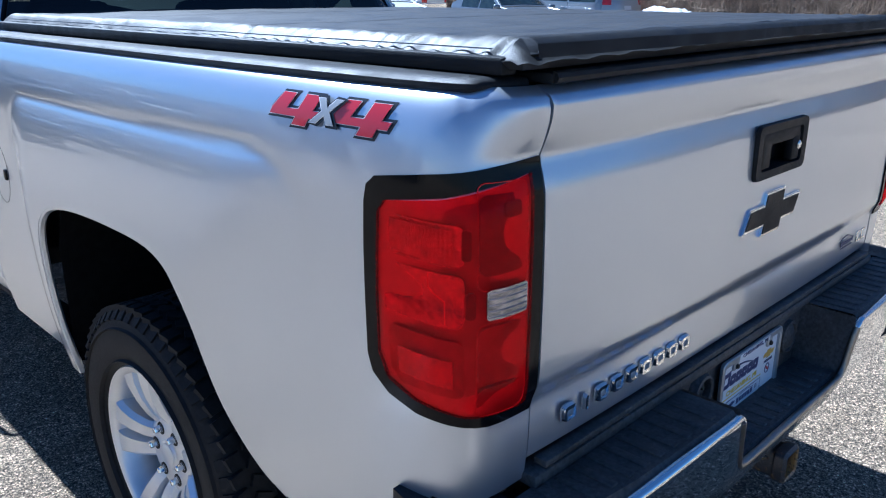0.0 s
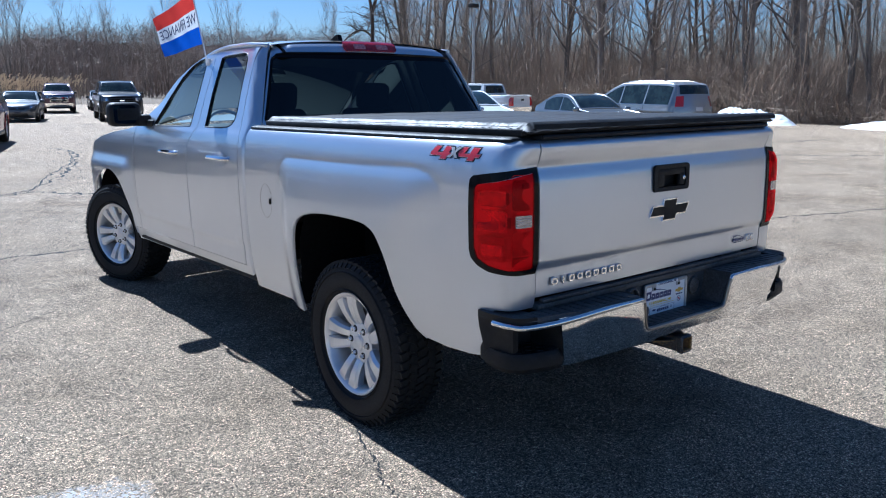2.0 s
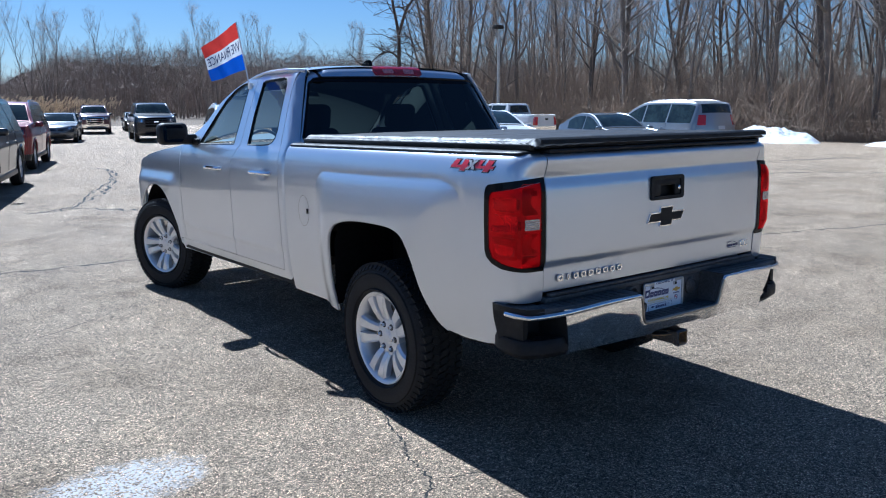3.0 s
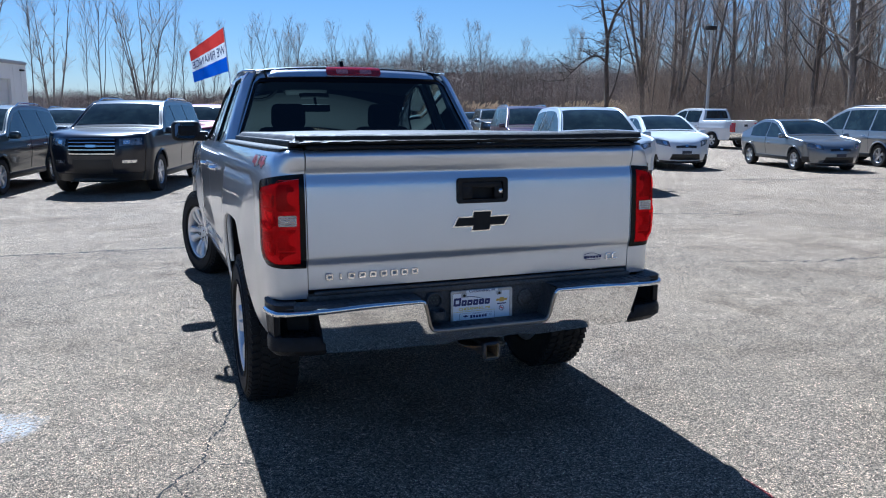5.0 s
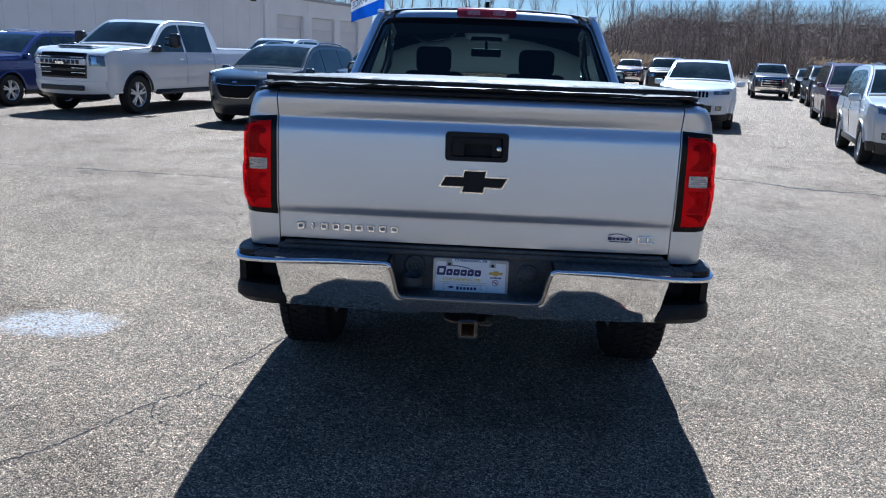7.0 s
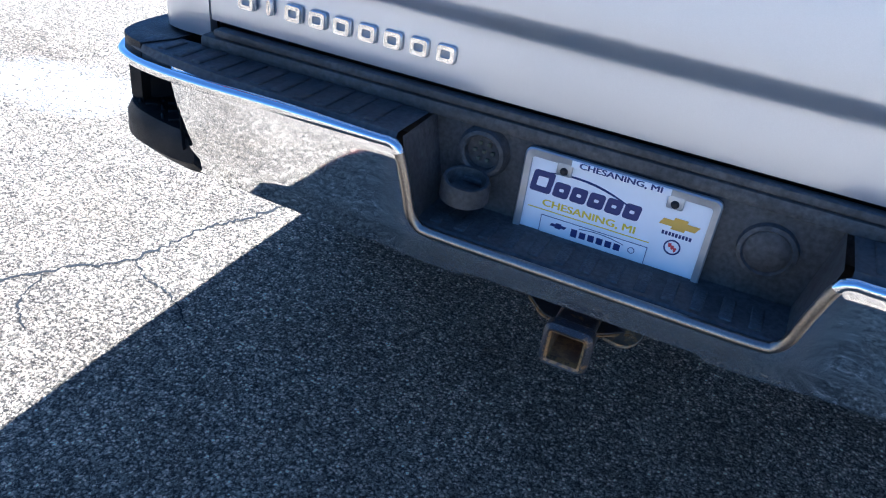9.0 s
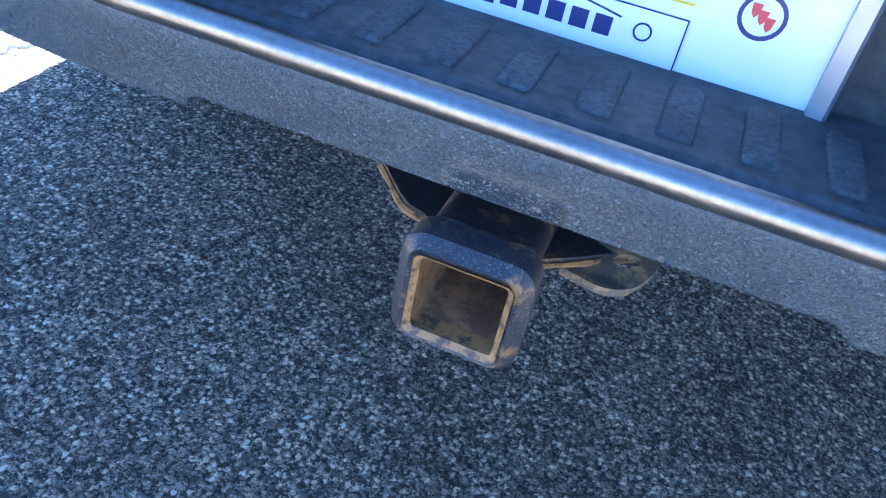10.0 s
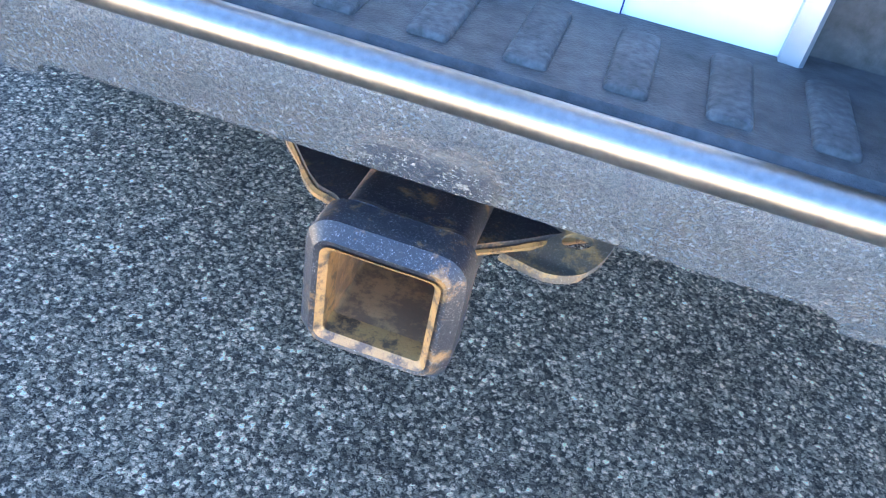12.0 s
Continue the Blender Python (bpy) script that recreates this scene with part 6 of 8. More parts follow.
crack([(-2.6, -1.30), (-1.95, -0.72), (-1.659, -0.418), (-1.42, 0.02), (-1.271, 0.217), (-1.227, 0.455), (-1.15, 0.60), (-1.037, 0.941), (-0.9, 1.25), (-0.75, 1.8)], 0.0075, 1)
crack([(-1.271, 0.217), (-1.17, 0.16), (-1.084, 0.142), (-0.95, 0.06)], 0.004, 2)
crack([(-1.40, 0.05), (-1.36, -0.08), (-1.25, -0.16)], 0.004, 3)
crack([(-3.2, 11.4), (-1.153, 10.634), (-0.421, 11.018), (0.374, 10.15), (1.4, 9.7), (3.829, 7.565), (5.0, 7.05), (6.264, 6.645), (9.0, 5.6)], 0.050, 4)
crack([(-0.421, 11.018), (0.6, 13.0), (1.614, 16.019), (2.027, 18.563), (1.2, 22.0)], 0.040, 5)
crack([(4.2, 3.35), (5.2, 3.0), (6.32, 2.86), (8.5, 2.2), (12.0, 1.2), (17.0, 0.2)], 0.026, 6)
crack([(9.39, 11.6), (12.8, 10.7), (16.5, 9.9), (22.0, 8.9)], 0.075, 7)
crack([(10.5, 9.2), (14.47, 7.47), (16.53, 5.84), (20.0, 4.2)], 0.075, 8)
crack([(-6.5, 6.5), (-4.2, 6.3), (-2.8, 6.19), (-1.19, 6.10), (0.0, 6.0)], 0.030, 9)
crack([(-1.14, 10.71), (-0.41, 10.93), (0.47, 13.2), (1.52, 15.9), (2.11, 18.9)], 0.030, 10)
crack([(6.9, 5.2), (7.6, 4.1), (8.1, 2.5)], 0.010, 11)
crack([(-3.4, 2.9), (-2.7, 3.5), (-2.2, 3.6), (-1.5, 4.1)], 0.006, 12)

# ---- building: a white shed with three garage doors in its flank ----
SIDING = material("white metal siding", (0.72, 0.74, 0.76), rough=0.5, stain=0.06, stain_scale=0.8, grain=0.03, grain_scale=30)
TRIMDARK = material("grey roof trim", (0.30, 0.31, 0.33), rough=0.5)
DOORWHITE = material("garage door enamel", (0.60, 0.62, 0.64), rough=0.45, stain=0.05, stain_scale=1.0)


def shed(corners, height, name, label, doors=()):
    """Walls along a run of ground corners, closed behind, with a flat roof and an eaves trim."""
    b_ = thing(name, pose(0, 0, 0), label, "building")
    for (xa, ya), (xb, yb) in zip(corners, corners[1:]):
        d = Vector((xb - xa, yb - ya, 0))
        n_ = d.length
        m_ = Matrix.Translation((xa, ya, 0)) @ Matrix.Rotation(math.atan2(d.y, d.x), 4, "Z")
        openings = [(a, b2) for k, a, b2 in doors if (xa, ya) == corners[k]]
        edges = [0.0] + [v for a, b2 in openings for v in (a, b2)] + [n_]
        w = None
        for a, b2 in zip(edges[::2], edges[1::2]):
            w = part("wall", Geo().box(((a + b2) / 2, 0.12, height / 2), (b2 - a, 0.24, height), 0.0, m_), SIDING, b_)
        for a, b2 in openings:
            part("lintel", Geo().box(((a + b2) / 2, 0.12, (3.05 + height) / 2), (b2 - a, 0.236, height - 3.05), 0.0, m_), SIDING, b_)
        g_ = Geo()
        g_.box((n_ / 2, -0.03, height + 0.01), (n_ + 0.05, 0.12, 0.16), 0.01, m_)
        part("eaves_trim", g_, TRIMDARK, b_)
        x = 0.35
        while x < n_ - 0.1:
            if not any(a - 0.1 < x < b2 + 0.1 for a, b2 in openings):
                part("siding_rib", Geo().box((x, -0.006, height / 2), (0.04, 0.010, height - 0.1), 0.0, m_), SIDING, w)
            x += 0.92
        for a, b2 in openings:
            door_ = part("garage_door", Geo().box(((a + b2) / 2, 0.20, 1.52), (b2 - a, 0.05, 3.04), 0.0, m_), DOORWHITE, b_)
            for k in range(5):
                part("door_panel", Geo().box(((a + b2) / 2, 0.165, 0.31 + 0.605 * k), (b2 - a - 0.06, 0.03, 0.585), 0.012, m_), DOORWHITE, door_)
    g_ = Geo()
    back_ = [(x - 16, y + 3) for x, y in corners]
    poly = corners + back_[::-1]
    g_.prism(poly, 0.15, None, height - 0.02)
    part("roof", g_, TRIMDARK, b_)
    for (xa, ya), (xb, yb) in ((corners[0], back_[0]), (corners[-1], back_[-1]), (back_[0], back_[-1])):
        d = Vector((xb - xa, yb - ya, 0))
        part("wall", Geo().box((d.length / 2, 0, height / 2), (d.length, 0.2, height), 0.0, Matrix.Translation((xa, ya, 0)) @ Matrix.Rotation(math.atan2(d.y, d.x), 4, "Z")), SIDING, b_)
    return b_


SHED = shed([(-10.75, 35.6), (-7.35, 47.1)], 3.92, "garage_building", "long low white metal garage with three roller doors", [(0, 0.95, 3.55), (0, 4.45, 7.05), (0, 7.75, 10.1)])
HALL = shed([(-19.5, 14.0), (-14.4, 26.5), (-10.9, 35.4)], 3.92, "workshop_building", "white metal workshop with plain walls")
for x, y in ((-7.6, 46.6), (-11.2, 34.6), (-13.2, 29.9)):
    lamp_ = Geo()
    lamp_.box((x + 0.16, y - 0.1, 3.55), (0.26, 0.20, 0.10), 0.03)
    part("wall_lamp", lamp_, DARKMETAL, HALL if y < 36 else SHED)

# ---- light mast by the woods ----
MAST = thing("light_mast", pose(29.2, 34.7, 0), "grey steel car park light mast", "light mast")
g = Geo()
g.tube([(0, 0, 0), (0, 0, 3), (0, 0, 5.97)], [0.10, 0.09, 0.075], 10)
part("pole", g, material("galvanised pole", (0.52, 0.53, 0.53), rough=0.55, metal=0.4, stain=0.15, stain_scale=4), MAST)
g = Geo()
g.box((-0.22, -0.22, 6.08), (0.55, 0.40, 0.22), 0.05)
part("lamp_head", g, DARKMETAL, MAST)

# ---- snow heaps at the wood's edge ----
SNOW = material("old snow", (0.80, 0.82, 0.85), rough=0.75, grain=0.08, grain_scale=14, stain=0.14, stain_scale=1.2, bump=0.03, bump_scale=7)


def snow(cx, cy, rx, ry, h, turn, seed):
    g_ = Geo()

    def f(u, v):
        a = 2 * math.pi * v
        e = 1 + 0.22 * noise.noise((math.cos(a) * 1.6 + seed, math.sin(a) * 1.6, 0.5))
        x, y = rx * u * e * math.cos(a), ry * u * e * math.sin(a)
        z = h * (1 - u * u) ** 1.1 * (0.75 + 0.55 * noise.noise((x * 0.9 + seed, y * 0.9, 2.2))) + h * 0.16 * noise.noise((x * 3.1, y * 3.1, seed)) * (1 - u) + h * 0.10 * noise.noise((x * 8, y * 8, seed + 3)) * (1 - u * u)
        return (x, y, max(z, 0) - 0.02)

    g_.grid(f, np.linspace(0, 1, 34), np.linspace(0, 1, 91))
    solid("snow_mound", g_, SNOW, "low heap of melting ploughed snow", "snow", "ploughed snow heaps", m=pose(cx, cy, 0, 0, 0, turn))


snow(27.9, 15.7, 1.9, 1.2, 0.78, 95, 1)
snow(27.9, 10.5, 1.7, 0.7, 0.35, 80, 2)
snow(28.6, 20.5, 1.8, 0.9, 0.3, 100, 3)
snow(28.4, 5.5, 2.2, 0.7, 0.3, 88, 4)

# ---- woods ----
BARK = material("grey-brown bark", (0.185, 0.157, 0.132), rough=0.9, grain=0.3, grain_scale=25, stain=0.3, stain_scale=2.5, random_value=0.25)
DARKBARK = material("dark brown bark", (0.105, 0.083, 0.068), rough=0.9, grain=0.3, grain_scale=25, stain=0.3, stain_scale=2.5)
TWIG = material("bare twigs", (0.36, 0.30, 0.24), rough=0.9, random_value=0.25)
BRUSH = material("brown brush", (0.32, 0.245, 0.18), rough=0.95, grain=0.35, grain_scale=0.8, stain=0.35, stain_scale=0.25)
FARWOOD = material("far brown woods", (0.26, 0.205, 0.168), rough=0.95, grain=0.4, grain_scale=0.7, stain=0.45, stain_scale=0.12)
def shaded_woods():
    """The wood's shaded depth put into colour: upright streaks of trunks and twigs, dark and light."""
    m = material("woods with painted shade", (0.115, 0.085, 0.066), rough=1.0, spec=0.05)
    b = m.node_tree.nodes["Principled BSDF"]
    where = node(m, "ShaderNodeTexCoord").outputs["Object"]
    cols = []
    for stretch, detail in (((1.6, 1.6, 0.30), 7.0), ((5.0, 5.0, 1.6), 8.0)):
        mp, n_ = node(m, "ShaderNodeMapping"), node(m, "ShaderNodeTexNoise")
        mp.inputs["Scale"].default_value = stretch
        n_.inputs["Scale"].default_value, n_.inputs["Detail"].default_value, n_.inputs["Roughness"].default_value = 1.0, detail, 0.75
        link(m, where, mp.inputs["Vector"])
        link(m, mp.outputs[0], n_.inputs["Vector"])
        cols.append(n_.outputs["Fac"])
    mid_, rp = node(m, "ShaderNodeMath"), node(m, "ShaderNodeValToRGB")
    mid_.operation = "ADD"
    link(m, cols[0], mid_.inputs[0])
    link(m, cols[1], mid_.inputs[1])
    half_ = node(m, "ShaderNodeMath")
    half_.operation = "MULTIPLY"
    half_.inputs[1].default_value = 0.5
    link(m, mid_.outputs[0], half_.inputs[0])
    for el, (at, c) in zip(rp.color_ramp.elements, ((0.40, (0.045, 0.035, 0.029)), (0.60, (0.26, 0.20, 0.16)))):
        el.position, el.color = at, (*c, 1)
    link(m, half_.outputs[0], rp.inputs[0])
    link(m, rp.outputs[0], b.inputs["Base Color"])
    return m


BANKWOOD = shaded_woods()
REED = material("dry reeds", (0.62, 0.49, 0.33), rough=0.9, grain=0.25, grain_scale=1.5)


class Sticks:
    """Many thin tapered sticks, joined into one mesh quickly."""

    def __init__(self):
        self.v, self.f = [], []

    def stick(self, pts, r0, r1, n=3):
        k = len(self.v)
        m_ = len(pts)
        for i, p in enumerate(pts):
            a, b = pts[max(i - 1, 0)], pts[min(i + 1, m_ - 1)]
            dx, dy, dz = b[0] - a[0], b[1] - a[1], b[2] - a[2]
            h = math.sqrt(dx * dx + dy * dy) + 1e-9
            l = math.sqrt(h * h + dz * dz) + 1e-9
            s = (-dy / h, dx / h, 0.0)
            u = (-dx * dz / (h * l), -dy * dz / (h * l), h / l)
            r = r0 + (r1 - r0) * i / (m_ - 1)
            for j in range(n):
                c, q = math.cos(2 * math.pi * j / n) * r, math.sin(2 * math.pi * j / n) * r
                self.v.append((p[0] + s[0] * c + u[0] * q, p[1] + s[1] * c + u[1] * q, p[2] + u[2] * q))
        for i in range(m_ - 1):
            for j in range(n):
                self.f.append((k + i * n + j, k + i * n + (j + 1) % n, k + (i + 1) * n + (j + 1) % n, k + (i + 1) * n + j))

    def mesh(self, name, stuff):
        me_ = bpy.data.meshes.new(name)
        me_.from_pydata(self.v, [], self.f)
        me_.polygons.foreach_set("use_smooth", [True] * len(me_.polygons))
        me_.materials.append(stuff)
        return me_


def wander(r, p, d, length, steps, bend, lift_):
    pts, d = [p], Vector(d).normalized()
    for _ in range(steps):
        d = (d + Vector((r.uniform(-bend, bend), r.uniform(-bend, bend), r.uniform(-bend, bend) + lift_))).normalized()
        q = Vector(pts[-1]) + d * (length / steps)
        pts.append((q.x, q.y, q.z))
    return pts


def tree_meshes(seed, height, girth, low, spread, sparse=False):
    """Trunk and branches of one bare tree."""
    r = random.Random(seed)
    trunk, twigs = Sticks(), Sticks()
    body = wander(r, (0, 0, -0.1), (r.uniform(-0.06, 0.06), r.uniform(-0.06, 0.06), 1), height, 9, 0.06, 0.05)
    trunk.stick(body, girth, girth * 0.12, 8)
    if r.random() < 0.6:
        trunk.stick(wander(r, body[1], (r.uniform(-0.28, 0.28), r.uniform(-0.28, 0.28), 1), height * 0.8, 8, 0.07, 0.06), girth * 0.7, girth * 0.1, 7)
    limbs = []
    many = 20 if sparse else 23
    for k in range(many):
        t = low + (1 - low) * (k / many) ** 0.9
        i = min(int(t * 9), 8)
        a, b = Vector(body[i]), Vector(body[i + 1])
        p = a.lerp(b, t * 9 - i)
        w = r.uniform(0, 6.2832)
        up = r.uniform(1.1, 2.4) if sparse else r.uniform(0.35, 1.0)
        long = height * spread * (1.15 - t if not sparse else 0.30 + 0.45 * math.sin(3.0 * (t - low) / (1 - low) + 0.3)) * r.uniform(0.6, 1.2)
        pts = wander(r, tuple(p), (math.cos(w), math.sin(w), up), long, 5, 0.10 if sparse else 0.20, 0.12)
        trunk.stick(pts, girth * (1.05 - t) * 0.42 + 0.008, 0.009, 5)
        limbs.append((pts, long))
    for pts, long in limbs:
        for k in range(5 if sparse else 7):
            i = r.randrange(1, 5)
            p = pts[i]
            w = r.uniform(0, 6.2832)
            sub = wander(r, p, (math.cos(w), math.sin(w), r.uniform(1.0, 2.2) if sparse else r.uniform(0.2, 1.1)), long * r.uniform(0.25, 0.55), 3, 0.12 if sparse else 0.25, 0.12)
            twigs.stick(sub, 0.011 if sparse else 0.015, 0.005)
            for _ in range(2 if sparse else 3):
                q = sub[r.randrange(1, 4)]
                w = r.uniform(0, 6.2832)
                twigs.stick(wander(r, q, (math.cos(w), math.sin(w), r.uniform(0.2, 1.2)), r.uniform(0.4, 1.1), 2, 0.25, 0.1), 0.009, 0.005)
    return trunk.mesh("trunk", BARK), twigs.mesh("branches", TWIG)


r = random.Random(11)
KINDS = [tree_meshes(100 + k, r.uniform(13, 19), r.uniform(0.09, 0.19), r.uniform(0.16, 0.34), r.uniform(0.22, 0.34)) for k in range(9)]
SLIM = [tree_meshes(200 + k, r.uniform(11, 15), r.uniform(0.05, 0.08), r.uniform(0.22, 0.34), r.uniform(0.30, 0.42), True) for k in range(6)]


def tree(kind, x, y, turn, size, group):
    t_ = thing("tree", Matrix.Translation((x, y, 0)) @ Matrix.Rotation(turn, 4, "Z") @ Matrix.Diagonal((size, size, size, 1)), "tall bare grey-brown deciduous tree without leaves", "tree", group)
    part("trunk", kind[0], None, t_)
    part("crown", kind[1], None, t_)


def wood_edge(s):
    """The lot's edge along the wood, for a place s up the lot."""
    return 29.6 + max(0, s - 34) * 0.10 + max(0, s - 44) * 0.55


# the wood's edge runs along the lot's right side and turns away past the light mast
placed = []
for _ in range(3000):
    s, depth = r.uniform(-22, 66), 1.0 + 26 * r.random() ** 1.6
    x, y = wood_edge(s) + depth, s
    if all((x - a) ** 2 + (y - b) ** 2 > 1.55**2 for a, b in placed):
        placed.append((x, y))
        tree(r.choice(KINDS if r.random() < 0.6 else SLIM), x, y, r.uniform(0, 6.28), r.uniform(0.8, 1.15), "bare trees of the wood")
    if len(placed) >= 165:
        break


def gnarled_tree(x, y, turn, height, seed):
    """A broad old tree: a leaning trunk that forks, long crooked limbs, one of them low."""
    q = random.Random(seed)
    trunk, twigs = Sticks(), Sticks()
    body = spline([(0, 0, -0.1), (0.06, 0, height * 0.15), (-0.04, 0.05, height * 0.30), (-0.05, 0, height * 0.42), (-0.5, 0.1, height * 0.60), (-0.7, 0.2, height * 0.78), (-1.1, 0.1, height)], 4)
    fork = spline([(-0.05, 0, height * 0.42), (0.45, -0.1, height * 0.53), (1.2, -0.2, height * 0.62), (1.7, 0.1, height * 0.80), (2.5, 0.2, height * 0.97)], 4)
    low_ = spline([(-0.04, 0.05, height * 0.315), (-0.6, 0.1, height * 0.345), (-1.3, 0.2, height * 0.335), (-2.1, 0.1, height * 0.285), (-2.9, 0.0, height * 0.23)], 4)
    side = spline([(0.03, 0.0, height * 0.12), (0.5, 0.2, height * 0.20), (0.85, 0.2, height * 0.31), (0.8, 0.3, height * 0.42)], 4)
    for pts, thick in ((body, 0.21), (fork, 0.12), (low_, 0.085), (side, 0.09)):
        trunk.stick([tuple(p) for p in pts], thick, 0.016, 8)
    for pts, many, first in ((body, 26, 0.42), (fork, 20, 0.2), (low_, 15, 0.2), (side, 8, 0.5)):
        for _ in range(many):
            i = int((first + (1 - first) * q.random()) * (len(pts) - 1))
            w = q.uniform(0, 6.2832)
            limb = wander(q, tuple(pts[i]), (math.cos(w), 0.6 * math.sin(w), q.uniform(-0.25, 0.9)), q.uniform(1.0, 2.9) * (0.7 if pts in (low_, side) else 1.0), 5, 0.42, 0.06)
            trunk.stick(limb, q.uniform(0.022, 0.042), 0.010, 5)
            for _ in range(6):
                w = q.uniform(0, 6.2832)
                sub = wander(q, limb[q.randrange(1, 6)], (math.cos(w), math.sin(w), q.uniform(-0.4, 0.8)), q.uniform(0.5, 1.3), 3, 0.5, 0.0)
                twigs.stick(sub, 0.012, 0.006)
                for _ in range(3):
                    w = q.uniform(0, 6.2832)
                    twigs.stick(wander(q, sub[q.randrange(1, 4)], (math.cos(w), math.sin(w), q.uniform(-0.5, 0.6)), q.uniform(0.25, 0.7), 2, 0.4, 0.0), 0.008, 0.005)
    t_ = thing("tree", pose(x, y, 0, 0, 0, turn), "broad dark gnarled bare tree with one low drooping limb", "tree", "bare trees of the wood")
    part("trunk", trunk.mesh("trunk", DARKBARK), None, t_)
    part("crown", twigs.mesh("branches", DARKBARK), None, t_)


gnarled_tree(27.6, 43.0, -32, 14.5, 6)
tree(KINDS[2], 31.6, 44.5, 1.0, 1.05, "bare trees of the wood")


def fan_tree(x, y, turn, height, stems, width, seed):
    """A clump of stems from one foot that spread like a fan, finely twigged above."""
    q = random.Random(seed)
    trunk, twigs = Sticks(), Sticks()
    for k in range(stems):
        w = 6.2832 * (k + q.random()) / stems
        lean = width * q.uniform(0.25, 1.0)
        stem = wander(q, (0.15 * math.cos(w), 0.15 * math.sin(w), -0.1), (lean * math.cos(w), lean * math.sin(w), 1), height * q.uniform(0.75, 1.0), 8, 0.07, 0.03)
        trunk.stick(stem, q.uniform(0.06, 0.10), 0.012, 6)
        for _ in range(13):
            i = q.randrange(2, 9)
            v = w + q.uniform(-1.9, 1.9)
            limb = wander(q, stem[i], (math.cos(v), math.sin(v), q.uniform(0.9, 2.4)), height * q.uniform(0.07, 0.20), 4, 0.22, 0.06)
            trunk.stick(limb, 0.022, 0.009, 4)
            for _ in range(6):
                v = q.uniform(0, 6.2832)
                twigs.stick(wander(q, limb[q.randrange(1, 5)], (math.cos(v), math.sin(v), q.uniform(0.3, 1.6)), q.uniform(0.4, 1.2), 2, 0.3, 0.05), 0.010, 0.005)
    t_ = thing("tree", pose(x, y, 0, 0, 0, turn), "bare multi-stemmed tree spreading like a fan", "tree", "slim bare trees past the lot")
    part("trunk", trunk.mesh("trunk", BARK), None, t_)
    part("crown", twigs.mesh("branches", TWIG), None, t_)


for x, y, turn, height, stems, width, seed in ((-12.6, 63, 0, 13.0, 9, 0.30, 1), (-7.5, 63, 40, 10.8, 4, 0.20, 2), (-1.25, 63, 80, 10.6, 6, 0.22, 3)):
    fan_tree(x, y, turn, height, stems, width, seed)
for x, y, size in ((-8.9, 63, 0.88), (-5.2, 66, 0.72), (-4.3, 66, 0.80), (-2.9, 67, 0.70), (-0.1, 64, 0.74)):
    tree(r.choice(SLIM), x, y, r.uniform(0, 6.28), size, "slim bare trees past the lot")
for x, y in ((1.2, 74), (5, 84), (10, 88), (14, 82), (19, 90), (24, 85), (31, 88), (38, 90), (45, 92), (28, 80)):
    tree(r.choice(SLIM), x, y, r.uniform(0, 6.28), r.uniform(0.62, 0.90), "slim bare trees past the lot")
for k in range(26):
    x = 2 + 44 * r.random()
    tree(r.choice(SLIM), x, 80 - 0.12 * x + 12 * r.random(), r.uniform(0, 6.28), r.uniform(0.50, 0.84), "slim bare trees past the lot")

# undergrowth: tangled stems at the edge, taller saplings further in
brush = Sticks()
for _ in range(33000):
    s = r.uniform(-24, 64)
    depth = 14.0 * r.random() ** 1.5
    x, y = wood_edge(s) + depth, s
    w = r.uniform(0, 6.2832)
    lean = r.uniform(0.15, 0.8)
    brush.stick(wander(r, (x, y, 0), (math.cos(w) * lean, math.sin(w) * lean, 1), (r.uniform(1.0, 3.4) + depth * 0.22) * (0.65 + 0.7 * smooth01(0.5 + noise.noise((x * 0.22, y * 0.22, 1.0)))), 3, 0.62, -0.03), r.uniform(0.007, 0.017), 0.004)
solid("undergrowth", brush.mesh("undergrowth", BRUSH), None, "tangled brown leafless undergrowth at the wood's edge", "undergrowth", kind="stuff")
brush = Sticks()
for _ in range(1700):
    s = r.uniform(-24, 66)
    depth = 0.6 + 30 * r.random() ** 1.3
    x, y = wood_edge(s) + depth, s
    h = r.uniform(3.0, 7.5)
    body = wander(r, (x, y, 0), (r.uniform(-0.15, 0.15), r.uniform(-0.15, 0.15), 1), h, 4, 0.10, 0.05)
    brush.stick(body, r.uniform(0.015, 0.04), 0.006, 4)
    for k in range(11):
        i = r.randrange(0, 4)
        p = Vector(body[i]).lerp(Vector(body[i + 1]), r.random())
        w = r.uniform(0, 6.2832)
        brush.stick(wander(r, tuple(p), (math.cos(w), math.sin(w), r.uniform(0.4, 1.6)), r.uniform(0.6, 2.2), 2, 0.26, 0.06), 0.012, 0.005)
solid("saplings", brush.mesh("saplings", BRUSH), None, "dense brown leafless saplings between the trees", "saplings", kind="stuff")

reeds = Sticks()
for _ in range(1500):
    x = r.uniform(1, 14) if r.random() < 0.4 else r.uniform(25, 42)
    y = 64 - 0.25 * x + 5 * r.random() ** 1.5
    h = r.uniform(0.8, 1.4) + 0.8 * smooth01(noise.noise((x * 0.25, y * 0.2, 4.0)) + 0.4)
    p = wander(r, (x, y, 0), (r.uniform(-0.1, 0.1), r.uniform(-0.1, 0.1), 1), h, 2, 0.06, 0)
    reeds.stick(p, 0.006, 0.005)
    reeds.stick([p[-1], (p[-1][0] + 0.06, p[-1][1], p[-1][2] + 0.16), (p[-1][0] + 0.18, p[-1][1], p[-1][2] + 0.22)], 0.07, 0.014)
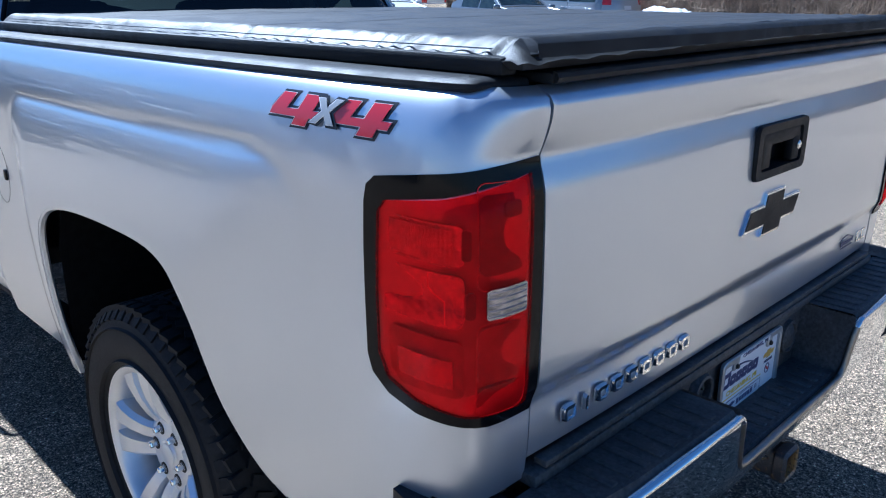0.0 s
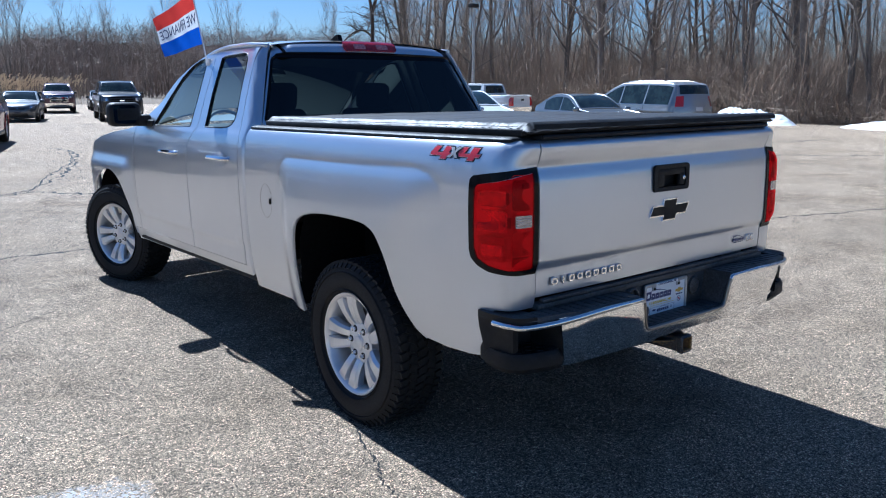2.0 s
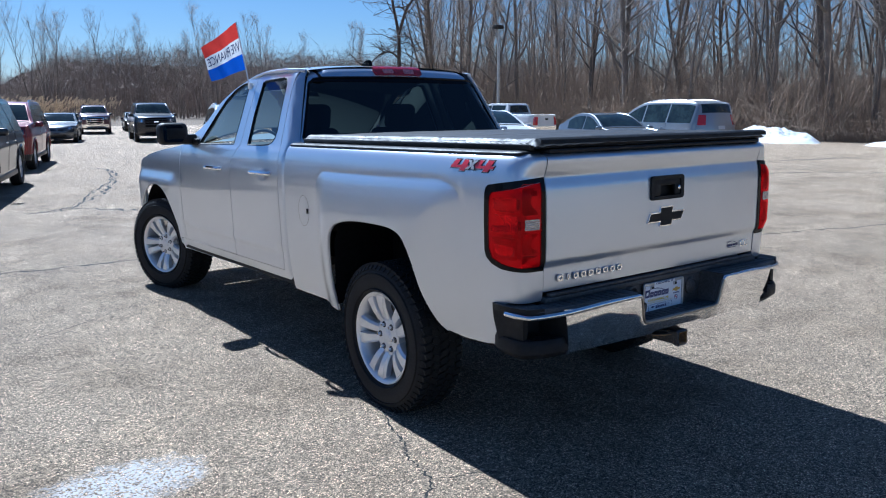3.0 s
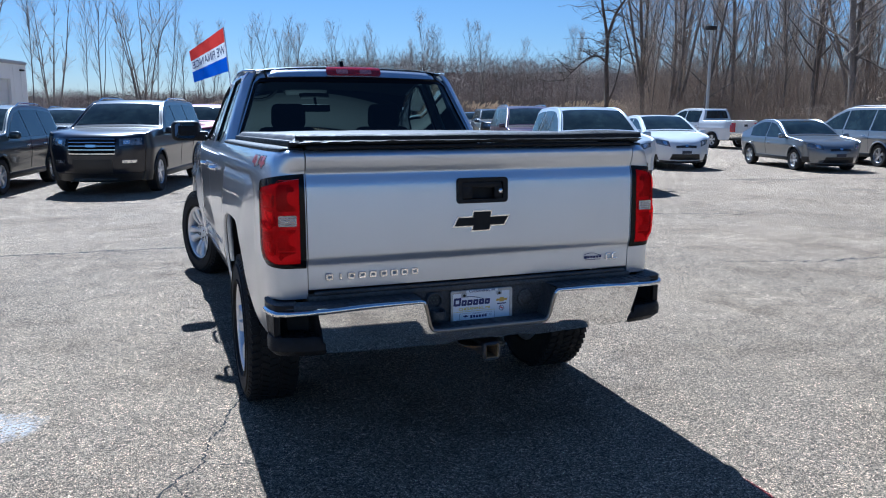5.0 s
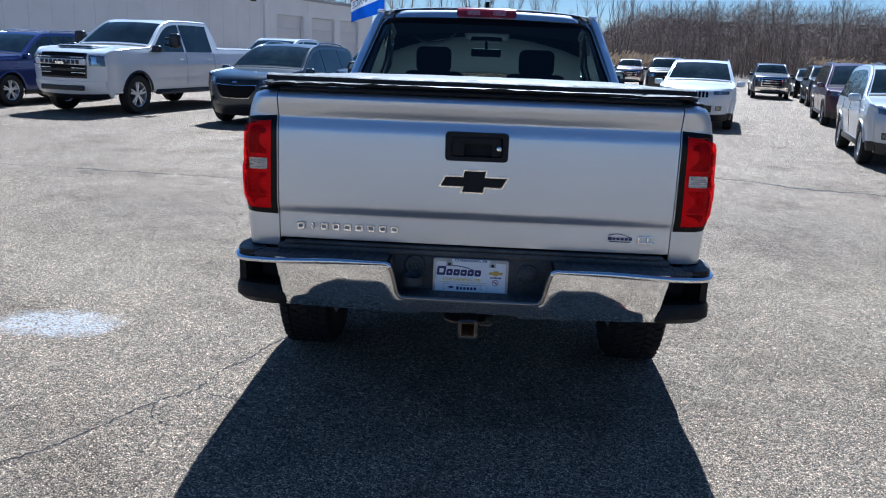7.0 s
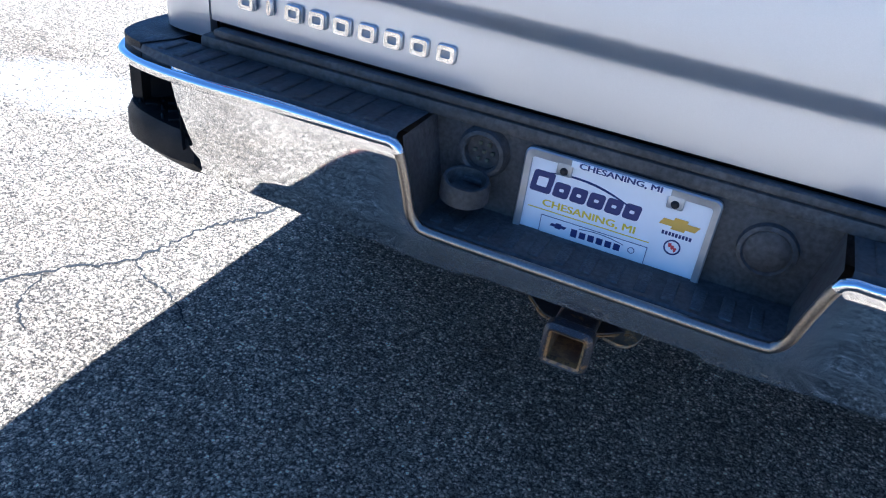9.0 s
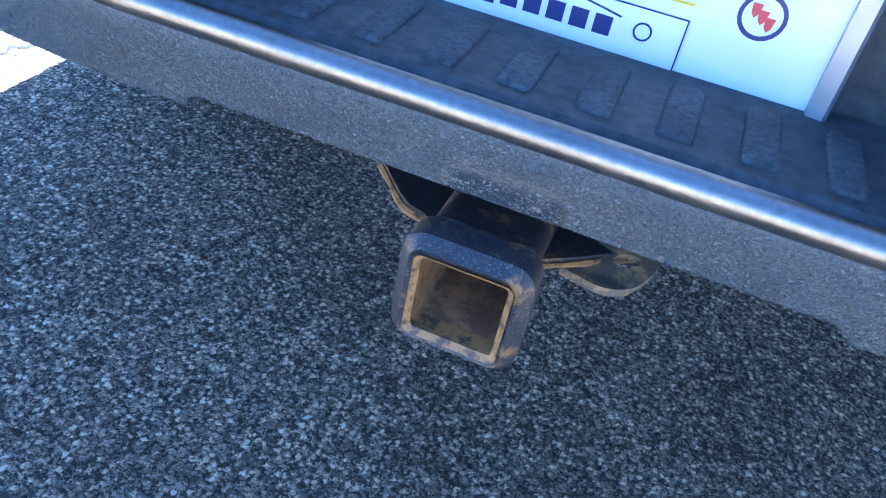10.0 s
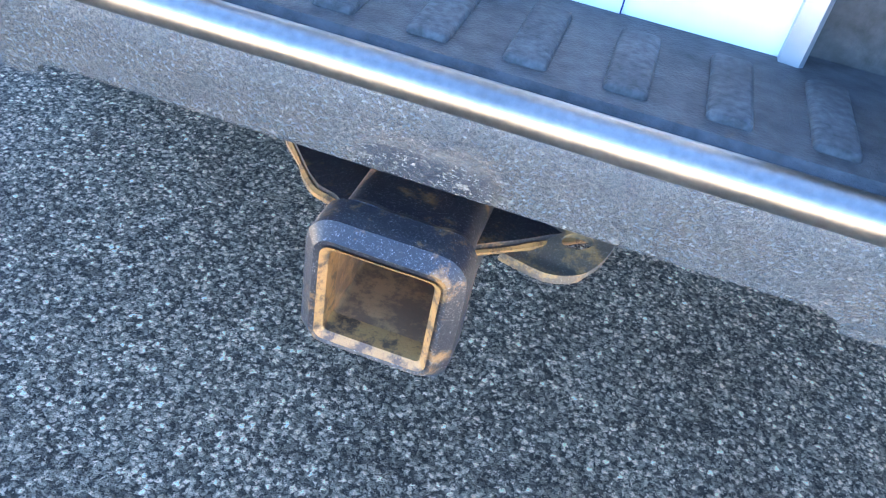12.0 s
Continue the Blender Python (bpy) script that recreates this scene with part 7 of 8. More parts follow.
solid("reeds", reeds.mesh("reeds", REED), None, "band of dry tan reeds with feathery plumes", "reeds", kind="stuff")

def ridge(x, y):
    """Height of the far woods' skyline: a low scrubby end, then a long even rise."""
    share = (y + 3) / 113
    at = x / share
    return 1.6 + (1.9 + 5.3 * smooth01((at - 10) / 13)) * share


far_ = Sticks()
for _ in range(5400):
    x = r.uniform(-55, 105)
    y = 84 + 40 * r.random() - 0.12 * x
    h = ridge(x, y) * (0.88 + 0.07 * noise.noise((x * 0.06, 0.3, 0.1)) + 0.17 * r.random() ** 2)
    body = wander(r, (x, y, 0), (0, 0, 1), h, 3, 0.10, 0.1)
    far_.stick(body, 0.036, 0.008)
    for k in range(11):
        i = r.randrange(0, 3)
        p = Vector(body[i]).lerp(Vector(body[i + 1]), r.random())
        w = r.uniform(0, 6.2832)
        far_.stick(wander(r, tuple(p), (math.cos(w), math.sin(w), r.uniform(-0.1, 1.3)), h * r.uniform(0.14, 0.36), 2, 0.55, 0.05), 0.019, 0.007)
solid("far_woods", far_.mesh("far_woods", FARWOOD), None, "distant brown leafless scrub woods", "woods", kind="stuff")
g = Geo()


def bank(u, v):
    x = -160 + 340 * u
    top = ridge(x, 124 - 0.12 * x) * 0.80 + 0.5 * noise.noise((x * 0.03, 0.7, 0.2)) + 0.4 * noise.noise((x * 0.3, 0.2, 0.9)) + 0.3 * noise.noise((x * 1.7, 1.2, 0.9))
    return (x, 124 - 0.12 * x + 3 * v, top * v)


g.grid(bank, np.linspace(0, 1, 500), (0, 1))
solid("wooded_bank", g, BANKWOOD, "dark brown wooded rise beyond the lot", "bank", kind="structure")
# backdrop sheet: the shade between the trees is painted on it
g = Geo()
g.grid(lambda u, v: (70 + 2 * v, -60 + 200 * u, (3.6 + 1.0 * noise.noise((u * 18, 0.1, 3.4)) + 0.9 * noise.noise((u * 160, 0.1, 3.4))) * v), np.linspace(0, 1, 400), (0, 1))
solid("wooded_bank", g, BANKWOOD, "sheet painted with the wood's shaded brown depth", "bank", kind="structure")


# ---- parked cars ----
# cloudy greenish tone in the glass colour imitates reflections of the surroundings
CARGLASS = material("dark car glass", (0.018, 0.026, 0.025), rough=0.03, coat=0.0, spec=0.55, stain=0.5, stain_scale=2.2, grain=0.4, grain_scale=6)
CARBLACK = material("car trim black", (0.015, 0.015, 0.016), rough=0.4, stain=0.2, stain_scale=3)
GRILLE = material("black grille mesh", (0.005, 0.005, 0.006), rough=0.7, spec=0.12)
HEADLAMP = material("headlamp lens", (0.20, 0.21, 0.22), rough=0.08, metal=0.6, coat=1.0, grain=0.6, grain_scale=14)
BULB = material("headlamp reflector", (0.85, 0.86, 0.88), rough=0.12, metal=0.9, coat=1.0)
TAILRED = material("tail lamp red", (0.45, 0.012, 0.016), rough=0.1, coat=1.0)
CARCHROME = material("bright car trim", (0.80, 0.81, 0.82), rough=0.1, metal=1.0)
P_PLATE = material("plate holder blue-black", (0.02, 0.025, 0.05), rough=0.4)
PLATEWHITE = material("number plate white", (0.6, 0.61, 0.64), rough=0.4)

PROFILES = {
    "crossover": ([(2.16, 0.24), (2.27, 0.42), (2.29, 0.70), (2.22, 0.92), (2.00, 1.01), (1.55, 1.08), (1.10, 1.12), (0.92, 1.16), (0.55, 1.40), (0.18, 1.58), (-0.30, 1.655), (-1.20, 1.64), (-1.85, 1.57), (-2.10, 1.34), (-2.28, 1.06), (-2.34, 0.78), (-2.32, 0.48), (-2.22, 0.28)], 0.92, (1.38, -1.345), 0.345, 1.02, (0.62, -0.10, -0.14, -1.02, -1.08, -1.86)),
    "suv": ([(2.36, 0.28), (2.48, 0.48), (2.50, 0.82), (2.45, 1.06), (2.26, 1.14), (1.75, 1.19), (1.25, 1.21), (1.04, 1.25), (0.68, 1.50), (0.36, 1.68), (-0.05, 1.765), (-1.30, 1.765), (-2.10, 1.70), (-2.34, 1.38), (-2.46, 1.08), (-2.50, 0.80), (-2.47, 0.48), (-2.38, 0.30)], 0.985, (1.52, -1.50), 0.385, 1.10, (0.78, 0.02, -0.02, -0.98, -1.04, -2.00)),
    "van": ([(2.38, 0.24), (2.50, 0.44), (2.50, 0.70), (2.38, 0.90), (2.15, 1.00), (1.75, 1.06), (1.55, 1.08), (1.42, 1.12), (0.90, 1.46), (0.45, 1.67), (0.0, 1.75), (-1.40, 1.76), (-2.20, 1.70), (-2.42, 1.40), (-2.52, 1.08), (-2.56, 0.80), (-2.54, 0.46), (-2.44, 0.26)], 0.97, (1.55, -1.45), 0.345, 1.05, (1.05, 0.20, 0.14, -0.98, -1.04, -2.16)),
    "sedan": ([(2.16, 0.20), (2.26, 0.36), (2.27, 0.58), (2.16, 0.74), (1.90, 0.84), (1.40, 0.91), (1.00, 0.95), (0.82, 0.99), (0.42, 1.22), (0.05, 1.38), (-0.38, 1.435), (-0.92, 1.40), (-1.45, 1.20), (-1.78, 1.05), (-2.10, 1.00), (-2.24, 0.84), (-2.27, 0.50), (-2.18, 0.26)], 0.90, (1.36, -1.34), 0.325, 0.90, (0.55, -0.28, -0.34, -1.30)),
    "hatch": ([(2.12, 0.22), (2.20, 0.38), (2.20, 0.60), (2.08, 0.78), (1.80, 0.90), (1.40, 0.98), (1.15, 1.02), (0.98, 1.06), (0.50, 1.30), (0.10, 1.45), (-0.28, 1.49), (-0.95, 1.43), (-1.60, 1.26), (-2.02, 1.12), (-2.20, 0.98), (-2.25, 0.72), (-2.23, 0.46), (-2.14, 0.26)], 0.875, (1.36, -1.34), 0.32, 0.94, (0.62, -0.20, -0.26, -1.30)),
    "pickup": ([(2.74, 0.34), (2.92, 0.52), (2.95, 0.90), (2.92, 1.16), (2.70, 1.25), (2.20, 1.30), (1.70, 1.33), (1.44, 1.37), (1.06, 1.66), (0.78, 1.83), (0.40, 1.91), (-0.60, 1.915), (-0.90, 1.86), (-1.02, 1.40), (-1.06, 1.34), (-2.84, 1.345), (-2.92, 1.28), (-2.95, 0.80), (-2.90, 0.52)], 1.01, (1.98, -1.74), 0.405, 1.24, (1.14, 0.32, 0.26, -0.76)),
}


def paint(name, color, metal=0.35):
    return material(name, color, rough=0.28, metal=metal, coat=0.6, grain=0.03, grain_scale=300, stain=0.05, stain_scale=1.2)


def small_wheel(radius):
    tyre_ = Geo()
    tyre_.lathe([(radius * 0.62, -0.10), (radius * 0.90, -0.112), (radius * 0.985, -0.085), (radius, 0.0), (radius * 0.985, 0.085), (radius * 0.90, 0.112), (radius * 0.66, 0.105), (radius * 0.62, 0.09)], 36)
    rim_ = Geo()
    rim_.lathe([(radius * 0.58, -0.06), (radius * 0.60, 0.08), (radius * 0.66, 0.098), (radius * 0.67, 0.09)], 32)
    rim_.lathe([(0, 0.075), (radius * 0.14, 0.075), (radius * 0.17, 0.055)], 16)
    for k in range(10):
        a = 2 * math.pi * (k // 2) / 5 + (0.17 if k % 2 else -0.17)
        rim_.box((radius * 0.37, 0, 0.062), (radius * 0.50, radius * 0.10, 0.03), 0.006, Matrix.Rotation(a, 4, "Z"), 1)
    hub_ = Geo()
    hub_.lathe([(0.0, -0.02), (radius * 0.56, -0.02)], 24)
    return tyre_.mesh("tyre", RUBBER), rim_.mesh("rim", ALLOY), hub_.mesh("hub", CARBLACK)


WHEELS = {}


def car(shape, colour, front, heading, name, label, category, rails=False, size=0.0, chrome=True, flares=False, slots=False):
    """A parked car. front: the middle of its front axle on the ground; heading: the way it faces, in degrees from +y to the left."""
    prof, W, axles, radius, belt, wins = PROFILES[shape]
    size = size or min(0.965, 1.06 - 0.0062 * math.hypot(*front))
    face_ = Matrix.Translation((front[0], front[1], 0)) @ Matrix.Rotation(radians(heading), 4, "Z") @ Matrix.Diagonal((size, size, size, 1)) @ Matrix.Translation((0, -axles[0], 0))
    c = thing(name, face_, label, category, "parked cars")
    curve = spline([(0, y, z) for y, z in prof], 4)
    top = [(p.y, p.z) for p in curve]
    yf, yr = max(y for y, _ in top), min(y for y, _ in top)
    up_part = [(y, z) for y, z in top if z > 0.75]

    def roof_z(y):
        for (ya, za), (yb, zb) in zip(up_part, up_part[1:]):
            if (ya - y) * (yb - y) <= 0 and ya != yb:
                return za + (zb - za) * (y - ya) / (yb - ya)
        return 0.9

    def half(y, z):
        w = W - 0.13 * smooth01((y - (yf - 0.75)) / 0.75) ** 2 - 0.11 * smooth01(((yr + 0.6) - y) / 0.6) ** 2
        w += 0.016 * math.exp(-(((z - 0.80 * belt) / 0.07) ** 2)) - 0.010 * math.exp(-(((z - 0.58 * belt) / 0.12) ** 2))
        w -= 0.05 * max(0.0, 0.62 - z) + 0.030 * ((z - 0.80) / 0.4) ** 2 if z < belt else 0.030 * ((belt - 0.80) / 0.4) ** 2 + (z - belt) * 0.36
        return w

    nose, tail = (0.20, 0.10) if shape == "pickup" else (0.34, 0.20)

    def swept(y, s=1.0):
        """Corners sweep back in plan towards the sides."""
        return y - (nose * smooth01((y - (yf - 0.62)) / 0.62) ** 1.5 - tail * smooth01(((yr + 0.5) - y) / 0.5) ** 1.5) * abs(s) ** 3

    sill_z = 0.30 if shape != "pickup" else 0.44
    bottom = []
    for k, ay in enumerate((axles[1], axles[0])):
        R = radius + 0.065
        bottom += [(ay + R * math.cos(a), max(sill_z, radius + R * math.sin(a))) for a in np.linspace(math.pi, 0, 17)]
    outline = top + [(top[-1][0] + 0.05, sill_z)] + bottom + [(top[0][0] - 0.05, sill_z)]
    body = None
    for s in (-1, 1):
        me = skin("body_side", colour, outline, [], lambda y, z, s=s: (s * half(y, z), swept(y), z), 0.085, 0.06, (s, 0, 0))
        side_ = part("body_side", me, None, c)
        body = body or side_
        for a, b in zip(wins[::2], wins[1::2]):
            ring = [(y, belt + 0.025) for y in np.linspace(b + 0.02, a + 0.42 if a == wins[0] else a, 6)]
            roof_ = [(y, roof_z(y) - 0.075) for y in np.linspace(a + 0.42 if a == wins[0] else a, b, 9)]
            ring = ring + [(y, z) for y, z in roof_ if z > belt + 0.05]
            if len(ring) > 8:
                part("side_window", skin("side_window", CARGLASS, ring, [], lambda y, z, s=s: (s * half(y, z), swept(y), z), 0.15, 0.004, (s, 0, 0), 0.006), None, c)
        g_ = Geo()
        g_.tube([(s * (half(y, z) - 0.026), swept(y), z - 0.014) for y, z in top if z > 0.86 * belt], 0.034, 8)
        part("body_edge", g_, colour, c)
        for ay in axles:
            R = radius + 0.062
            g_ = Geo()
            g_.tube([(s * (half(ay + R * math.cos(a), radius + R * math.sin(a)) + 0.004), ay + R * math.cos(a), radius + R * math.sin(a)) for a in np.linspace(0.15, math.pi - 0.15, 14)], 0.022, 5)
            part("arch_trim", g_, CARBLACK if flares else colour, c)
        if shape != "pickup":
            R = radius + 0.075
            for ya, yb in ((axles[0] + R, yf - 0.015), (yr + 0.015, axles[1] - R)):
                part("cladding", skin("cladding", CARBLACK, [(ya, sill_z - 0.03), (yb, sill_z - 0.03), (yb, 0.43), (ya, 0.43)], [], lambda y, z, s=s: (s * half(y, z), swept(y), z), 0.12, 0.05, (s, 0, 0), 0.007), None, c)
        g_ = Geo()
        g_.box((s * (half(0, 0.4) - 0.02), 0.02, sill_z + 0.03), (0.07, axles[0] - axles[1] - 2 * radius - 0.1, 0.12), 0.03)
        part("sill", g_, CARBLACK, c)
        g_ = Geo()
        mx_ = wins[0] + 0.30
        g_.box((s * (half(mx_, belt) + 0.10), mx_, belt + 0.085), (0.20, 0.13, 0.14), 0.045, None, 3)
        g_.box((s * (half(mx_, belt) + 0.01), mx_, belt + 0.04), (0.08, 0.06, 0.05), 0.01)
        part("wing_mirror", g_, CARBLACK if shape == "pickup" else colour, c)
        for a, b in zip(wins[::2][:2], wins[1::2][:2]):
            g_ = Geo()
            g_.box((s * (half(b + 0.15, belt - 0.14) + 0.012), b + 0.17, belt - 0.14), (0.025, 0.17, 0.028), 0.008)
            part("door_handle", g_, CARCHROME if chrome else colour, c)
        for a in wins[1::2][:-1] if shape != "pickup" else wins[1::2]:
            g_ = Geo()
            g_.tube([(s * (half(a - 0.02, z) + 0.001), a - 0.02, z) for z in np.linspace(sill_z + 0.12, belt, 7)], 0.005, 4)
            part("door_gap", g_, DOORLINE, c)
        if rails:
            g_ = Geo()
            g_.tube([(s * (half(y, roof_z(y)) - 0.03), y, roof_z(y) + (0.055 if k not in (0, 7) else 0.0)) for k, y in enumerate(np.linspace(wins[0] - 0.75, wins[-1] + 0.25, 8))], 0.016, 6)
            part("roof_rail", g_, CARCHROME if chrome else CARBLACK, c)

    def strip(i, s):
        """A place on the car's top skin: i counts the profile's points, s runs from side to side."""
        f = min(max(i * 4, 0.0), len(top) - 1.0001)
        k = int(f)
        (ya, za), (yb, zb) = top[k], top[k + 1]
        y, z = ya + (yb - ya) * (f - k), za + (zb - za) * (f - k)
        (y0, z0), (y1, z1) = top[max(k - 2, 0)], top[min(k + 3, len(top) - 1)]
        ny, nz = (z0 - z1), (y1 - y0)
        ny, nz = -ny, -nz
        l = math.hypot(ny, nz) + 1e-9
        ny, nz = ny / l, nz / l
        b = (0.022 + 0.030 * abs(ny)) * (1 - s * s)
        w = half(y, z)
        return Vector((s * w, swept(y, s) + ny * b, z + nz * b)), Vector((0, ny, nz))

    g_ = Geo()
    g_.grid(lambda i, s: strip(i, s)[0], np.linspace(0, len(prof) - 1, (len(prof) - 1) * 3 + 1), np.linspace(-1, 1, 13))
    part("body_top", g_, colour, c)

    def patch(name_, stuff, i0, i1, s0, s1, lift_, label_="", n=(6, 8), owner=None, taper=None, slant=0.0):
        """A raised piece on the body's skin. taper: its width below and above, as shares; slant: it climbs towards the sides."""
        g2 = Geo()
        mid_s = (s0 + s1) / 2 if abs(s0 + s1) > 0.02 else 0.0

        us2, ss = np.linspace(i0, i1, n[0]), np.linspace(s0, s1, n[1])

        def bent(i, s):
            t_ = (i - i0) / (i1 - i0)
            if taper:
                s = mid_s + (s - mid_s) * (taper[0] + (taper[1] - taper[0]) * t_)
            return strip(i + slant * (abs(s) - min(abs(s0), abs(s1)) if mid_s else s * s), s)

        def f(i, s):
            p, nn = bent(i, s)
            return p + nn * lift_

        def f0(i, s):
            p, nn = bent(i, s)
            return p - nn * 0.01

        g2.grid(f, us2, ss)
        rim_ = [(i, s0) for i in us2] + [(us2[-1], s) for s in ss[1:]] + [(i, s1) for i in us2[::-1][1:]] + [(us2[0], s) for s in ss[::-1][1:-1]]
        k = len(rim_)
        g2.add([f(*q) for q in rim_] + [f0(*q) for q in rim_], [(j, (j + 1) % k, k + (j + 1) % k, k + j) for j in range(k)])
        return part(name_, g2, stuff, owner or c, label_)

    patch("windscreen", CARGLASS, 7.15, 9.05, -0.90, 0.90, 0.006)
    patch("bonnet_gap", DOORLINE, 6.75, 7.0, -0.92, 0.92, 0.004)
    trim_ = CARCHROME if chrome else CARBLACK
    if slots:
        for k in range(7):
            mid_ = (k - 3) * 0.105
            patch("grille_slot", GRILLE, 2.36, 2.92, mid_ - 0.034, mid_ + 0.034, 0.012, n=(4, 3))
        patch("lower_intake", CARBLACK, 1.18, 1.70, -0.50, 0.50, 0.012)
        lamp, fog, low_ = (2.62, 3.02, 0.50, 0.955, 0.3), (1.30, 1.66, 0.62, 0.80), (0.05, 0.95, 1.0)
    elif shape in ("crossover", "van"):
        patch("grille_band", CARBLACK, 2.50, 2.86, -0.58, 0.58, 0.012, slant=0.25)
        rim_ = patch("grille_surround", trim_, 1.52, 2.46, -0.565, 0.565, 0.010, taper=(0.70, 0.98), slant=0.22)
        patch("grille", GRILLE, 2.05, 2.43, -0.545, 0.545, 0.016, taper=(0.99, 0.97), slant=0.22, owner=rim_)
        patch("grille", GRILLE, 1.555, 2.05, -0.545, 0.545, 0.016, taper=(0.70, 0.99), slant=0.22, owner=rim_)
        patch("emblem", CARCHROME, 2.60, 2.72, -0.065, 0.065, 0.030, n=(3, 3))
        lamp, fog, low_ = (2.55, 3.12, 0.62, 0.955, 0.9), (1.25, 1.62, 0.78, 0.89), (0.05, 1.02, 1.0)
    elif shape == "suv":
        grille_ = patch("grille", GRILLE, 1.82, 2.92, -0.52, 0.52, 0.014, taper=(0.86, 1.0))
        for b in np.linspace(1.90, 2.84, 5):
            patch("grille_bar", trim_, b - 0.030, b + 0.030, -0.49, 0.49, 0.026, n=(3, 9), owner=grille_)
        patch("emblem", CARCHROME, 2.28, 2.46, -0.10, 0.10, 0.036, n=(3, 3), owner=grille_)
        patch("lower_intake", CARBLACK, 0.85, 1.62, -0.42, 0.42, 0.012)
        for s in (-1, 1):
            a, b = sorted((s * 0.62, s * 0.88))
            patch("running_lamp", BULB, 1.42, 1.56, a, b, 0.016, n=(3, 4))
        patch("skid_plate", CARCHROME, 0.32, 0.46, -0.50, 0.50, 0.030, n=(3, 8))
        lamp, fog, low_ = (2.36, 2.92, 0.57, 0.96, 0.25), None, (0.05, 0.80, 1.0)
    elif shape in ("hatch", "sedan"):
        patch("grille_band", CARBLACK, 2.05, 2.34, -0.40, 0.40, 0.010, slant=-0.3)
        patch("emblem", CARCHROME, 2.14, 2.40, -0.055, 0.055, 0.022, n=(3, 3))
        grille_ = patch("grille", CARBLACK, 0.62, 1.35, -0.64, 0.64, 0.012, taper=(1.0, 0.86))
        patch("plate_holder", P_PLATE, 1.40, 1.72, -0.19, 0.19, 0.016, n=(3, 3))
        lamp, fog, low_ = (2.20, 3.05, 0.60, 0.965, 1.1), None, (0.02, 0.40, 0.95)
    else:
        rim_ = patch("grille_surround", trim_, 1.55, 3.12, -0.62, 0.62, 0.014)
        grille_ = patch("grille", GRILLE, 1.64, 3.02, -0.58, 0.58, 0.022)
        for b in (1.95, 2.33, 2.71):
            patch("grille_bar", trim_, b - 0.06, b + 0.06, -0.57, 0.57, 0.032, n=(3, 9), owner=grille_)
        patch("emblem", CARCHROME, 2.26, 2.42, -0.11, 0.11, 0.044, n=(3, 3), owner=grille_)
        patch("front_bumper", trim_ if chrome else colour, 0.72, 1.42, -0.98, 0.98, 0.030)
        lamp, fog, low_ = (2.20, 2.98, 0.68, 0.97, 0.0), (0.92, 1.22, 0.70, 0.86), (0.05, 0.70, 0.96)
    for s in (-1, 1):
        a, b = sorted((s * lamp[2], s * lamp[3]))
        lamp_ = patch("headlight", HEADLAMP, lamp[0], lamp[1], a, b, 0.012, slant=lamp[4])
        w_ = lamp[3] - lamp[2]
        a, b = sorted((s * (lamp[2] + 0.20 * w_), s * (lamp[2] + 0.50 * w_)))
        patch("bulb", BULB, lamp[0] + 0.12 + 0.2 * lamp[4] * w_, lamp[1] - 0.18 + 0.2 * lamp[4] * w_, a, b, 0.018, n=(3, 3), owner=lamp_, slant=lamp[4])
        if fog:
            a, b = sorted((s * fog[2], s * fog[3]))
            pod = patch("fog_lamp_pod", CARBLACK, fog[0], fog[1], a, b, 0.010)
            a, b = sorted((s * (fog[2] + 0.02), s * (fog[3] - 0.02)))
            patch("fog_lamp", HEADLAMP, fog[0] + 0.08, fog[1] - 0.08, a, b, 0.018, n=(3, 3), owner=pod)
    patch("lower_bumper", CARBLACK, low_[0], low_[1], -low_[2], low_[2], 0.012, n=(6, 20))
    n = len(prof) - 1
    if shape == "pickup":
        patch("rear_glass", CARGLASS, 12.1, 12.85, -0.82, 0.82, 0.006)
        patch("bed_liner", CARBLACK, 14.15, 14.95, -0.90, 0.90, 0.004)
        patch("tailgate_handle", CARBLACK, 16.25, 16.45, -0.12, 0.12, 0.012, n=(3, 3))
        patch("rear_bumper", CARCHROME if chrome else CARBLACK, 17.1, 17.95, -0.97, 0.97, 0.03)
        lo_, hi_ = 16.05, 16.95
    else:
        rg = (12.1, 13.0) if shape in ("crossover", "suv", "van") else (11.25, 12.9)
        patch("rear_glass", CARGLASS, rg[0], rg[1], -0.86, 0.86, 0.006)
        patch("rear_bumper", CARBLACK, n - 0.9, n - 0.1, -0.95, 0.95, 0.012)
        patch("number_plate", PLATEWHITE, n - 2.65, n - 2.25, -0.17, 0.17, 0.012, n=(3, 3))
        lo_, hi_ = (13.2, 14.25) if shape in ("crossover", "suv", "van") else (14.1, 14.9)
    for s in (-1, 1):
        a, b = sorted((s * 0.72, s * 0.995))
        patch("tail_lamp", TAILRED, lo_, hi_, a, b, 0.018)
    # insides that stop light under the body
    g_ = Geo()
    g_.box((0, 0, 0.55), (W * 1.5, yf - yr - 0.9, 0.30), 0.05)
    part("underbody", g_, CARBLACK, c)
    if radius not in WHEELS:
        WHEELS[radius] = small_wheel(radius)
    for ay in axles:
        for s in (-1, 1):
            m_ = Matrix.Translation((s * (W - 0.125), ay, radius)) @ Matrix.Rotation(radians(90 * s), 4, "Y")
            t_ = part("tyre", WHEELS[radius][0], None, c)
            t_.matrix_basis = m_
            q = part("rim", WHEELS[radius][1], None, t_, "bright alloy rim")
            part("hub", WHEELS[radius][2], None, t_)
    return c


def blank_marks(c, y, z, count, width, stuff):
    for k in range(count):
        part("badge_block", Geo().box(((k - (count - 1) / 2) * width, y, z), (width * 0.72, 0.02, 0.075), 0.004), stuff, c)


